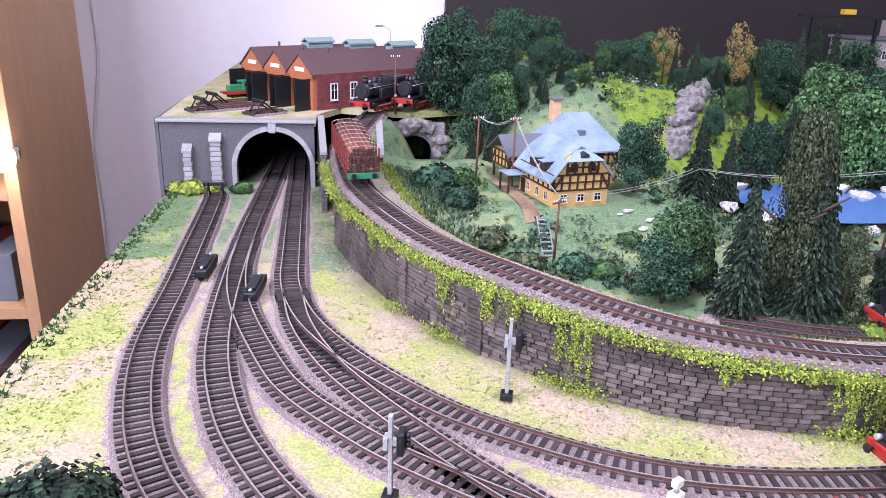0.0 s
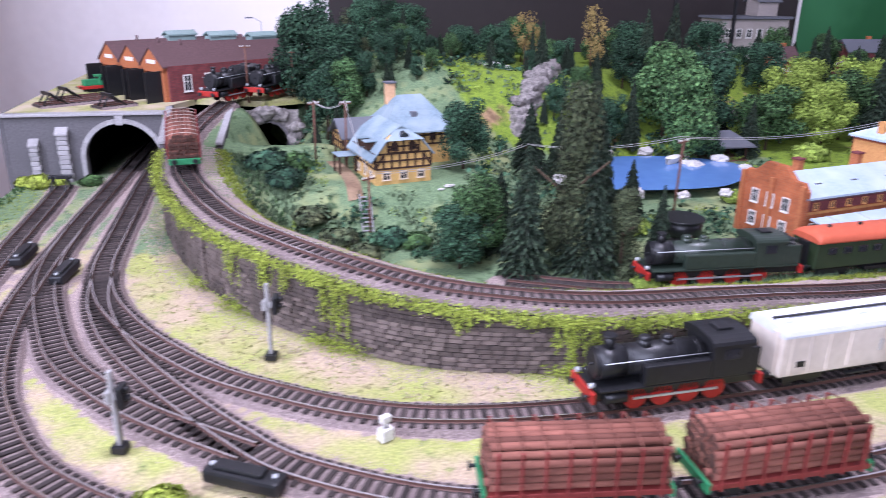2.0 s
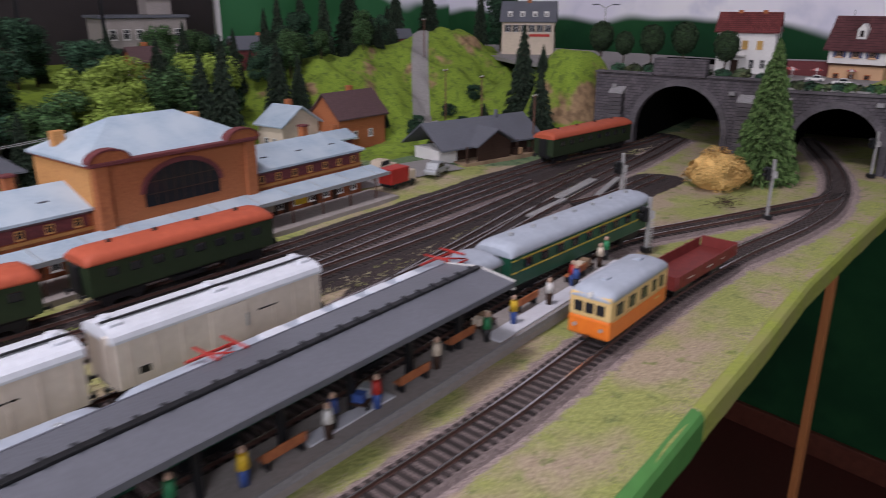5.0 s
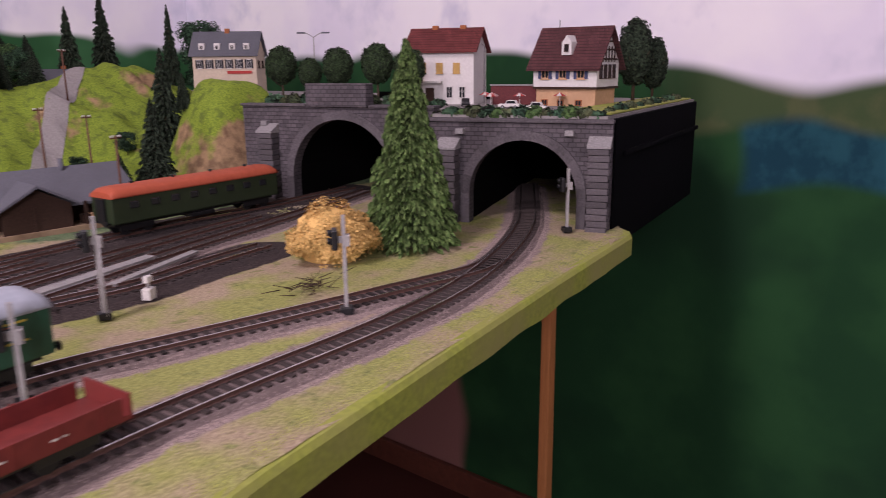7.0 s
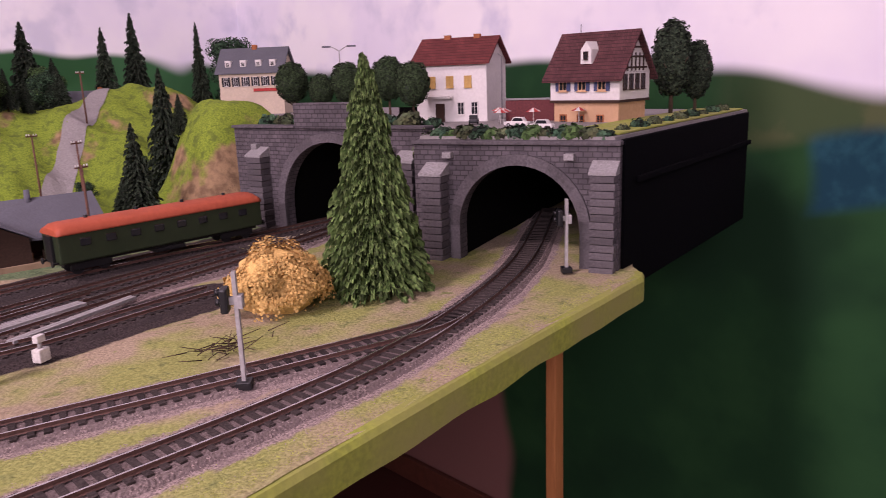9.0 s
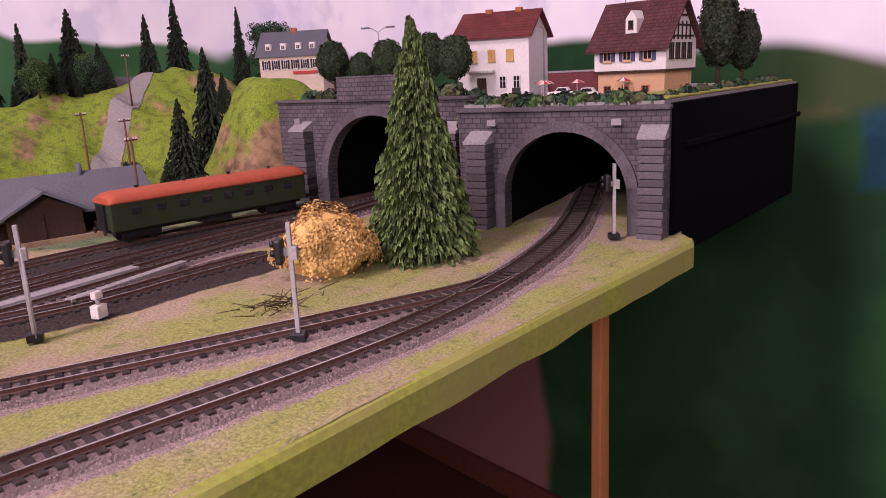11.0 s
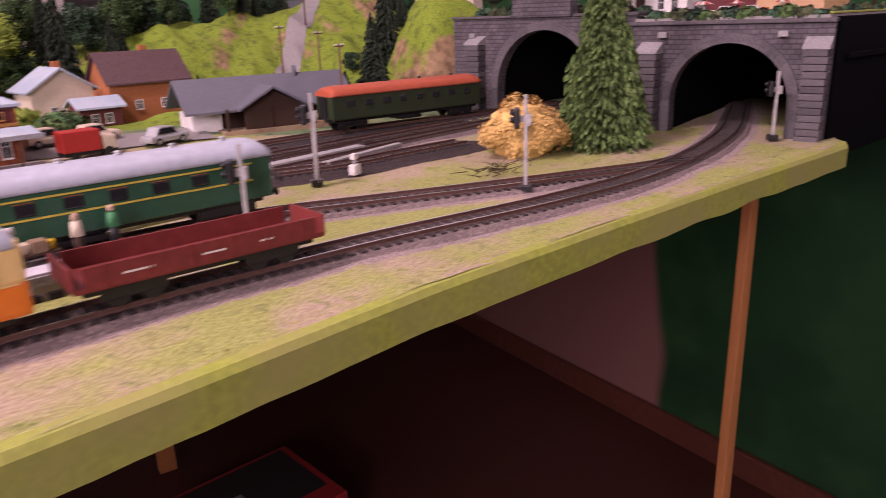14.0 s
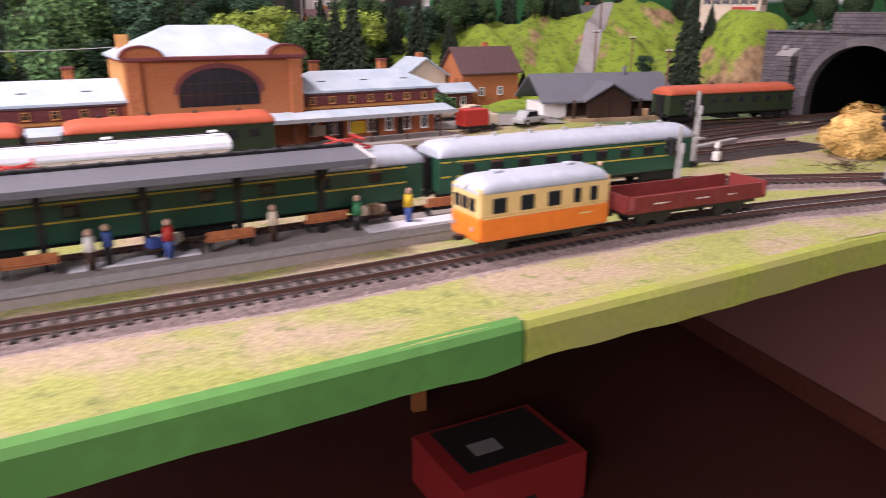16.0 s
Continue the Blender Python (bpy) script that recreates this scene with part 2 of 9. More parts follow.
M["glass_green"] = material("glass_green", (0.24, 0.33, 0.31), (0.20, 0.28, 0.27), 0.3, scale=30, fine=200)
M["red_paint"] = material("red_paint", (0.48, 0.04, 0.03), None, 0.5)
M["blue_paint"] = material("blue_paint", (0.05, 0.10, 0.32), None, 0.5)
M["yellow_paint"] = material("yellow_paint", (0.70, 0.45, 0.03), None, 0.5)
M["green_paint"] = material("green_paint", (0.03, 0.22, 0.09), None, 0.5)
M["silver"] = material("silver", (0.5, 0.52, 0.53), None, 0.35, 0.4)
M["skin_tone"] = material("figure_pale", (0.55, 0.36, 0.26), None, 0.7)
M["earth"] = material("earth", (0.22, 0.14, 0.085), (0.15, 0.095, 0.06), 0.95, scale=30, fine=300, bump=0.5, c3=(0.30, 0.21, 0.13))
M["box_red"] = material("box_red", (0.35, 0.03, 0.03), None, 0.4)
M["box_dark"] = material("box_dark", (0.03, 0.025, 0.025), None, 0.4)


# ---- building blocks ----
def mesh_of(name, bm, mats):
    me = bpy.data.meshes.new(name)
    bm.normal_update()
    bm.to_mesh(me)
    bm.free()
    for m in mats if isinstance(mats, (list, tuple)) else [mats]:
        me.materials.append(M[m])
    return me


def thing(name, m, label, category, group="", kind=""):
    ob = new(name)
    ob.empty_display_size = 0.02
    ob.matrix_world = m
    return tagged(ob, label, category, group, kind)


def part(name, bm, mat, parent, label=""):
    ob = new(name, bm if isinstance(bm, bpy.types.Mesh) else mesh_of(name, bm, mat))
    if parent is not None:
        ob.parent = parent
    return tagged(ob, label)


def solid(name, bm, mat, label, category="", kind="", group=""):
    return tagged(new(name, mesh_of(name, bm, mat)), label, category, group, kind)


def box(x0, y0, z0, x1, y1, z1, bevel=0.0, bm=None, mi=0):
    bm = bm or bmesh.new()
    got = bmesh.ops.create_cube(bm, size=1.0, matrix=Matrix.Translation(((x0 + x1) / 2, (y0 + y1) / 2, (z0 + z1) / 2)) @ Matrix.Diagonal((abs(x1 - x0), abs(y1 - y0), abs(z1 - z0), 1)))
    fs = {f for v in got["verts"] for f in v.link_faces}
    for f in fs:
        f.material_index = mi
    if bevel:
        es = {e for v in got["verts"] for e in v.link_edges}
        r = bmesh.ops.bevel(bm, geom=list(es), offset=bevel, segments=2, affect="EDGES", profile=0.6)
        for f in r["faces"]:
            f.material_index = mi
    return bm


def cyl(r0, r1, a, b, seg=12, bm=None, mi=0):
    """A tapered rod from a to b."""
    bm = bm or bmesh.new()
    a, b = Vector(a), Vector(b)
    q = (b - a).to_track_quat("Z", "Y").to_matrix().to_4x4()
    m = Matrix.Translation((a + b) / 2) @ q
    got = bmesh.ops.create_cone(bm, cap_ends=True, segments=seg, radius1=r0, radius2=max(r1, 1e-5), depth=(b - a).length, matrix=m)
    for f in {f for v in got["verts"] for f in v.link_faces}:
        f.material_index = mi
        f.smooth = len(f.verts) == 4
    return bm


def prism(poly, y0, y1, bm=None, mi=0):
    """A polygon in x and z, pushed from y0 to y1."""
    bm = bm or bmesh.new()
    a = [bm.verts.new((x, y0, z)) for x, z in poly]
    b = [bm.verts.new((x, y1, z)) for x, z in poly]
    n = len(poly)
    fs = [bm.faces.new(a), bm.faces.new(b[::-1])] + [bm.faces.new((a[(i + 1) % n], a[i], b[i], b[(i + 1) % n])) for i in range(n)]
    for f in fs:
        f.material_index = mi
    bmesh.ops.recalc_face_normals(bm, faces=fs)
    return bm


def extrude_x(poly, x0, x1, bm=None, mi=0):
    """A polygon in y and z, pushed from x0 to x1."""
    bm = bm or bmesh.new()
    a = [bm.verts.new((x0, y, z)) for y, z in poly]
    b = [bm.verts.new((x1, y, z)) for y, z in poly]
    n = len(poly)
    fs = [bm.faces.new(a), bm.faces.new(b[::-1])] + [bm.faces.new((a[(i + 1) % n], a[i], b[i], b[(i + 1) % n])) for i in range(n)]
    for f in fs:
        f.material_index = mi
    bmesh.ops.recalc_face_normals(bm, faces=fs)
    return bm


def blob(r, bm=None, centre=(0, 0, 0), scale=(1, 1, 1), rough=0.25, freq=40.0, sub=2, seed=0.0, mi=0):
    """A lumpy stone or clump."""
    bm = bm or bmesh.new()
    got = bmesh.ops.create_icosphere(bm, subdivisions=sub, radius=r)
    for v in got["verts"]:
        d = noise.noise(v.co * freq + Vector((seed, seed * 1.7, 3.1))) * rough
        v.co = Vector(centre) + Vector((v.co.x * scale[0], v.co.y * scale[1], v.co.z * scale[2])) * (1 + d)
    for f in {f for v in got["verts"] for f in v.link_faces}:
        f.material_index = mi
    return bm


def yaw_pose(x, y, z, tx, ty):
    """A pose at (x, y, z) whose x axis points to (tx, ty)."""
    return pose(x, y, z, 0, 0, math.degrees(math.atan2(ty - y, tx - x)))


# ---- lines of the plan ----
def spline(points, step=0.004):
    """A smooth line through the points, as evenly spaced x, y, z."""
    p = [Vector(q if len(q) == 3 else (*q, 0.0)) for q in points]
    p = [p[0] * 2 - p[1]] + p + [p[-1] * 2 - p[-2]]
    raw = []
    for i in range(1, len(p) - 2):
        a, b, c, d = p[i - 1:i + 3]
        for k in range(24):
            t = k / 24
            raw.append(0.5 * ((2 * b) + (c - a) * t + (2 * a - 5 * b + 4 * c - d) * t * t + (3 * b - a - 3 * c + d) * t ** 3))
    raw.append(p[-2])
    out, left = [raw[0].copy()], step
    for a, b in zip(raw, raw[1:]):
        seg = (b - a).length
        pos = 0.0
        while seg - pos >= left:
            pos += left
            out.append(a.lerp(b, pos / seg))
            left = step
        left -= seg - pos
    return out


UPPER = [(0.05, 1.10, 0.088), (-0.03, 0.97, 0.086), (-0.062, 0.85, 0.070), (-0.060, 0.76, 0.062), (-0.045, 0.665, 0.058), (0.0, 0.54, 0.056), (0.05, 0.462, 0.056), (0.10, 0.412, 0.052),
         (0.15, 0.376, 0.048), (0.20, 0.359, 0.044), (0.25, 0.351, 0.040), (0.30, 0.353, 0.036), (0.40, 0.366, 0.028), (0.50, 0.38, 0.018), (0.65, 0.408, 0.006), (0.80, 0.44, 0.0), (1.0, 0.49, 0.0), (1.2, 0.535, 0.0)]
UPPER_LINE = spline(UPPER, 0.01)
UP = np.array([tuple(v) for v in UPPER_LINE])
UP_DIR = np.gradient(UP[:, :2], axis=0)
UP_DIR /= np.linalg.norm(UP_DIR, axis=1)[:, None]


def smooth(a, b, v):
    t = min(1.0, max(0.0, (v - a) / (b - a)))
    return t * t * (3 - 2 * t)


def ground_z(x, y):
    """The height of the scenery, without the stone-faced blocks."""
    lump = 0.0015 * noise.noise(Vector((x * 18, y * 18, 0.3)))
    # rolling land behind the raised line
    back = 0.036 * smooth(0.60, 0.69, y + 0.02 * noise.noise(Vector((x * 12, y * 12, 4)))) * (1 - smooth(0.24, 0.40, x)) + 0.008
    back += 0.095 * smooth(0.80 + 0.14 * smooth(0.38, 0.62, x), 1.02 + 0.16 * smooth(0.4, 0.7, x), y) * (1 - 0.25 * smooth(0.5, 1.0, x))
    back += 0.022 * math.exp(-((x - 0.40) / 0.14) ** 2 - ((y - 0.98) / 0.10) ** 2)
    back += 0.050 * math.exp(-((x - 1.30) / 0.13) ** 2 - ((y - 1.08) / 0.10) ** 2)
    back += 0.045 * math.exp(-((x - 1.49) / 0.10) ** 2 - ((y - 1.12) / 0.10) ** 2)
    back += 0.125 * math.exp(-((x - 1.530) / 0.070) ** 4 - ((y - 0.735) / 0.055) ** 4)
    if x > 1.1 and y > 0.7:
        q = Vector((x, y, 0))
        back += smooth(1.1, 1.2, x) * smooth(0.70, 0.80, y) * (0.030 * noise.noise(q * 11) + 0.014 * noise.noise(q * 27) - 0.012 * abs(noise.noise(q * 19)))
    back += 0.075 * math.exp(-((x - 1.62) / 0.10) ** 2 - ((y - 0.92) / 0.10) ** 2)
    back += 0.028 * math.exp(-((x - 1.62) / 0.075) ** 2 - ((y - 1.10) / 0.08) ** 2)
    back += 0.045 * math.exp(-((x - 1.62) / 0.15) ** 2 - ((y - 1.2) / 0.2) ** 2)
    back -= 0.030 * math.exp(-((x - 0.5) / 0.12) ** 2 - ((y - 0.80) / 0.14) ** 2)
    back = back * smooth(0.56, 0.70, y) - 0.012 * (1 - smooth(0.56, 0.70, y)) * 0
    back *= smooth(0.02, 0.17, x) if y > 0.85 else 1.0
    z = lump + back + 0.008 * noise.noise(Vector((x * 5, y * 5, 2.0))) * smooth(0.55, 0.8, y)
    if x < 0.80 and y < 1.1:
        d = np.hypot(UP[:, 0] - x, UP[:, 1] - y)
        i = int(np.argmin(d))
        side = UP_DIR[i, 0] * (y - UP[i, 1]) - UP_DIR[i, 1] * (x - UP[i, 0])
        level = UP[i, 2] - 0.002
        if side >= -0.009:
            f = smooth(0.024, 0.080, side)
            z = level * (1 - f) + max(z, 0.0) * f + (lump if side > 0.02 else 0)
        elif side > -0.035 and x > 0.40:
            z = level * smooth(-0.034, -0.012, side) + lump
        else:
            z = lump
    yard = 1 - smooth(0.075, 0.115, math.hypot((x - 0.165) / 1.05, y - 0.765))
    z = z * (1 - yard) + 0.040 * yard
    if y < 0.5 and x > 0.6:
        z = lump
    if -0.008 < x < 0.062 and 0.962 < y < 1.12:
        z = -0.004
    return max(z, -0.006)


def brick_material(name, c1, c2, mortar, w, h, rough=0.9, bump=0.8, axis="xz"):
    """Coursed stone or brick, w by h metres a piece."""
    m = bpy.data.materials.new(name)
    m.use_nodes = True
    n, l = m.node_tree.nodes, m.node_tree.links
    b = n["Principled BSDF"]
    b.inputs["Roughness"].default_value = rough
    b.inputs["Specular IOR Level"].default_value = 0.25
    tc, sep, com = n.new("ShaderNodeTexCoord"), n.new("ShaderNodeSeparateXYZ"), n.new("ShaderNodeCombineXYZ")
    l.new(tc.outputs["Object"], sep.inputs[0])
    add = n.new("ShaderNodeMath")
    l.new(sep.outputs[0], add.inputs[0])
    l.new(sep.outputs[1], add.inputs[1])
    l.new(add.outputs[0], com.inputs[0])
    l.new(sep.outputs[2], com.inputs[1])
    t = n.new("ShaderNodeTexBrick")
    t.inputs["Scale"].default_value = 1.0
    t.inputs["Brick Width"].default_value, t.inputs["Row Height"].default_value = w, h
    t.inputs["Mortar Size"].default_value, t.inputs["Mortar Smooth"].default_value = h * 0.10, 0.3
    t.inputs["Color1"].default_value, t.inputs["Color2"].default_value, t.inputs["Mortar"].default_value = (*c1, 1), (*c2, 1), (*mortar, 1)
    l.new(com.outputs[0], t.inputs["Vector"])
    nz = n.new("ShaderNodeTexNoise")
    nz.inputs["Scale"].default_value, nz.inputs["Detail"].default_value = 60, 5
    l.new(tc.outputs["Object"], nz.inputs["Vector"])
    mx = n.new("ShaderNodeMix")
    mx.data_type, mx.blend_type = "RGBA", "MULTIPLY"
    mx.inputs[0].default_value = 0.55
    l.new(t.outputs["Color"], mx.inputs[6])
    mr = n.new("ShaderNodeMapRange")
    mr.inputs[1].default_value, mr.inputs[2].default_value, mr.inputs[3].default_value, mr.inputs[4].default_value = 0.3, 0.7, 0.5, 1.3
    l.new(nz.outputs["Fac"], mr.inputs[0])
    l.new(mr.outputs[0], mx.inputs[7])
    l.new(mx.outputs[2], b.inputs["Base Color"])
    bp = n.new("ShaderNodeBump")
    bp.invert = True
    bp.inputs["Strength"].default_value, bp.inputs["Distance"].default_value = bump, 0.0008
    l.new(t.outputs["Fac"], bp.inputs["Height"])
    l.new(bp.outputs[0], b.inputs["Normal"])
    M[name] = m


brick_material("portal_stone", (0.125, 0.11, 0.118), (0.085, 0.075, 0.083), (0.055, 0.049, 0.053), 0.0075, 0.0042)
brick_material("station_brick", (0.40, 0.115, 0.042), (0.31, 0.088, 0.034), (0.30, 0.13, 0.07), 0.006, 0.0022, bump=0.3)
brick_material("shed_brick", (0.20, 0.05, 0.05), (0.14, 0.036, 0.038), (0.12, 0.05, 0.05), 0.006, 0.0022, bump=0.3)
brick_material("roof_tiles", (0.20, 0.05, 0.045), (0.15, 0.036, 0.034), (0.08, 0.02, 0.02), 0.003, 0.003, bump=0.4)
brick_material("roof_tiles_dark", (0.13, 0.05, 0.05), (0.095, 0.036, 0.038), (0.05, 0.02, 0.022), 0.003, 0.003, bump=0.4)


def painted_wall(name, along):
    """Landscape painted on plaster: pale cloudy sky over green hills, pink distemper below the table."""
    m = bpy.data.materials.new(name)
    m.use_nodes = True
    n, l = m.node_tree.nodes, m.node_tree.links
    b = n["Principled BSDF"]
    b.inputs["Roughness"].default_value = 0.85
    b.inputs["Specular IOR Level"].default_value = 0.2
    tc, sep = n.new("ShaderNodeTexCoord"), n.new("ShaderNodeSeparateXYZ")
    l.new(tc.outputs["Object"], sep.inputs[0])

    def val(op, a, c=None):
        x = n.new("ShaderNodeMath")
        x.operation = op
        for s, v in zip(x.inputs, (a, c)):
            if v is None:
                continue
            if isinstance(v, (int, float)):
                s.default_value = v
            else:
                l.new(v, s)
        return x.outputs[0]

    def rng(v, lo, hi, a=0.0, c=1.0):
        x = n.new("ShaderNodeMapRange")
        x.interpolation_type = "SMOOTHSTEP"
        for i, q in enumerate((lo, hi, a, c)):
            x.inputs[i + 1].default_value = q
        l.new(v, x.inputs[0])
        return x.outputs[0]

    def tex(scale, detail=4):
        x = n.new("ShaderNodeTexNoise")
        x.inputs["Scale"].default_value, x.inputs["Detail"].default_value = scale, detail
        l.new(tc.outputs["Object"], x.inputs["Vector"])
        return x.outputs["Fac"]

    def blend(f, a, c):
        x = n.new("ShaderNodeMix")
        x.data_type = "RGBA"
        l.new(f, x.inputs[0])
        for s, v in ((x.inputs[6], a), (x.inputs[7], c)):
            if isinstance(v, tuple):
                s.default_value = (*v, 1)
            else:
                l.new(v, s)
        return x.outputs[2]
    h, z = sep.outputs[along], sep.outputs[2]
    wob = val("MULTIPLY", val("SUBTRACT", tex(4.2, 1), 0.5), 0.24)
    sky = blend(rng(tex(3.5), 0.40, 0.62), (0.86, 0.83, 0.93), (0.96, 0.94, 0.96))
    sky = blend(rng(tex(9.0), 0.52, 0.72), sky, (0.72, 0.72, 0.83))
    green = blend(rng(tex(6.0), 0.40, 0.65), (0.007, 0.052, 0.018), (0.014, 0.078, 0.025))
    green = blend(rng(tex(2.0), 0.48, 0.60), green, (0.005, 0.036, 0.014))
    if along == 1:
        far = blend(rng(tex(12.0), 0.45, 0.6), (0.055, 0.095, 0.038), (0.09, 0.115, 0.05))
        level = val("ADD", rng(h, 0.10, 0.95, 0.112, 0.175), val("MULTIPLY", wob, 0.4))
        teal = blend(rng(tex(25.0), 0.4, 0.65), (0.004, 0.050, 0.075), (0.010, 0.085, 0.11))
        mask = val("MULTIPLY", rng(val("ADD", h, wob), 0.32, 0.28), rng(val("ADD", z, val("MULTIPLY", wob, 0.6)), -0.045, -0.02))
        body = blend(rng(val("ADD", z, val("MULTIPLY", wob, 0.4)), 0.050, 0.075), blend(mask, green, teal), blend(rng(h, 0.30, 0.45), far, green))
        out = blend(rng(val("SUBTRACT", z, level), -0.012, 0.012), body, sky)
        low = val("MULTIPLY", rng(val("ADD", h, val("MULTIPLY", wob, 0.6)), 0.80, 0.83), rng(z, -0.02, -0.06))
        out = blend(low, out, (0.24, 0.11, 0.095))
    else:
        level = val("ADD", rng(h, 1.3, 2.1, 0.275, 0.19), val("MULTIPLY", wob, 0.7))
        hills = blend(rng(tex(3.0), 0.42, 0.6), (0.018, 0.10, 0.035), (0.035, 0.15, 0.06))
        out = blend(rng(val("SUBTRACT", z, level), -0.010, 0.010), hills, sky)
    l.new(out, b.inputs["Base Color"])
    M[name] = m


painted_wall("painted_right", 1)
painted_wall("painted_back", 0)

# ---- room ----
FLOOR, TOP = -0.75, 1.65
solid("floor", box(-1.3, -1.8, FLOOR - 0.05, 2.2, 1.8, FLOOR), "floor_wood", "dark reddish-brown wooden floor below the model railway table", "floor", "structure")
# Unseen ceiling, its grey kept low to limit light bounced onto the layout.
solid("ceiling", box(-1.3, -1.8, TOP, 2.2, 1.8, TOP + 0.05), "ceiling_white", "unseen pale grey ceiling closing the room, toned to limit bounce", "ceiling", "structure")
solid("wall_north_white", box(-1.2, 1.70, FLOOR, 1.36, 1.80, TOP), "white_wall", "off-white plastered wall behind the railway layout", "wall", "structure")
solid("wall_north_painted", box(1.36, 1.70, FLOOR, 2.10, 1.80, TOP), "painted_back", "wall painted with green hills and pale sky", "wall", "structure")
solid("wall_east", box(2.10, -1.7, FLOOR, 2.20, 1.80, TOP), "painted_right", "wall painted with cloudy sky and dark green hills", "wall", "structure")
solid("wall_west", box(-1.3, -1.7, FLOOR, -1.2, 1.80, TOP), "white_wall", "plain off-white side wall of the room", "wall", "structure")
# Unseen wall behind the camera; its beige tone reduces bounced light.
solid("wall_south", box(-1.3, -1.8, FLOOR, 2.2, -1.7, TOP), "beige_wall", "unseen beige wall closing the room, toned to limit bounce", "wall", "structure")
solid("backdrop_panel", box(0.148, 1.672, -0.1, 1.33, 1.698, 0.95, 0.002), "brown_panel", "dark grey-brown board standing behind the layout", "panel", "structure")
solid("baseboard", box(2.085, -1.7, FLOOR, 2.099, 1.69, FLOOR + 0.055, 0.003), "skirting", "reddish wooden skirting board along the floor", "skirting", "structure")


def edge_y(x):
    """The front edge of the table top."""
    return float(np.interp(x, (-0.3, 0.0, 0.3, 0.5, 0.69, 0.88, 1.0, 1.12, 1.257, 1.394, 1.58, 1.60, 1.95), (-0.01, 0.0, 0.012, 0.036, 0.074, 0.112, 0.135, 0.160, 0.180, 0.199, 0.222, 0.245, 0.305)))


# ---- ground ----
def turf_material():
    """Sandy turf, grey-green meadow, lime hills with bare steep faces, and ballast spilt beside the tracks."""
    m = bpy.data.materials.new("turf")
    m.use_nodes = True
    n, l = m.node_tree.nodes, m.node_tree.links
    b = n["Principled BSDF"]
    b.inputs["Roughness"].default_value, b.inputs["Specular IOR Level"].default_value = 0.95, 0.15
    tc = n.new("ShaderNodeTexCoord")

    def tex(scale, detail=4):
        x = n.new("ShaderNodeTexNoise")
        x.inputs["Scale"].default_value, x.inputs["Detail"].default_value = scale, detail
        l.new(tc.outputs["Object"], x.inputs["Vector"])
        return x.outputs["Fac"]

    def rng(v, lo, hi):
        x = n.new("ShaderNodeMapRange")
        x.inputs[1].default_value, x.inputs[2].default_value = lo, hi
        l.new(v, x.inputs[0])
        return x.outputs[0]

    def blend(f, a, c):
        x = n.new("ShaderNodeMix")
        x.data_type = "RGBA"
        l.new(f, x.inputs[0])
        for sock, v in ((x.inputs[6], a), (x.inputs[7], c)):
            if isinstance(v, tuple):
                sock.default_value = (*v, 1)
            else:
                l.new(v, sock)
        return x.outputs[2]

    def ragged(name, noise_out, amount):
        at = n.new("ShaderNodeAttribute")
        at.attribute_name = name
        x = n.new("ShaderNodeMath")
        x.operation = "MULTIPLY_ADD"
        l.new(noise_out, x.inputs[0])
        x.inputs[1].default_value = amount
        l.new(at.outputs["Fac"], x.inputs[2])
        return rng(x.outputs[0], 0.5 + amount / 2 - 0.10, 0.5 + amount / 2 + 0.10)
    fine, mid, wide_n = tex(520, 3), tex(90, 4), tex(17, 4)
    sand = blend(rng(fine, 0.35, 0.65), (0.46, 0.365, 0.25), (0.31, 0.24, 0.165))
    moss = blend(rng(fine, 0.35, 0.65), (0.37, 0.385, 0.13), (0.24, 0.26, 0.08))
    low = blend(rng(wide_n, 0.41, 0.57), sand, moss)
    low = blend(rng(mid, 0.57, 0.70), low, blend(rng(fine, 0.4, 0.6), (0.26, 0.29, 0.10), (0.15, 0.175, 0.065)))
    meadow = blend(rng(fine, 0.35, 0.65), (0.17, 0.245, 0.125), (0.095, 0.145, 0.08))
    meadow = blend(rng(wide_n, 0.50, 0.64), meadow, (0.25, 0.28, 0.13))
    meadow = blend(rng(mid, 0.56, 0.68), meadow, (0.065, 0.105, 0.05))
    lime = blend(rng(fine, 0.35, 0.65), (0.24, 0.34, 0.04), (0.13, 0.20, 0.028))
    lime = blend(rng(mid, 0.52, 0.66), lime, (0.11, 0.16, 0.03))
    earth = blend(rng(mid, 0.40, 0.62), (0.36, 0.235, 0.13), (0.19, 0.12, 0.07))
    ge, sp, st = n.new("ShaderNodeNewGeometry"), n.new("ShaderNodeSeparateXYZ"), n.new("ShaderNodeMath")
    l.new(ge.outputs["Normal"], sp.inputs[0])
    st.operation = "MULTIPLY_ADD"
    l.new(wide_n, st.inputs[0])
    st.inputs[1].default_value = -0.9
    up = n.new("ShaderNodeMath")
    up.operation = "MULTIPLY"
    up.inputs[1].default_value = 0.35
    l.new(sp.outputs[2], up.inputs[0])
    l.new(up.outputs[0], st.inputs[2])
    lime = blend(rng(st.outputs[0], -0.27, -0.34), lime, earth)
    stones = blend(rng(tex(800, 2), 0.38, 0.62), (0.42, 0.33, 0.305), (0.17, 0.13, 0.12))
    stones = blend(rng(mid, 0.50, 0.68), stones, (0.25, 0.195, 0.18))
    out = blend(ragged("meadow", mid, 0.7), low, meadow)
    out = blend(ragged("lime", mid, 0.7), out, lime)
    out = blend(ragged("spill", mid, 0.9), out, stones)
    dark = blend(rng(tex(700, 2), 0.38, 0.62), (0.075, 0.058, 0.055), (0.025, 0.019, 0.018))
    out = blend(ragged("yard", mid, 0.6), out, dark)
    l.new(out, b.inputs["Base Color"])
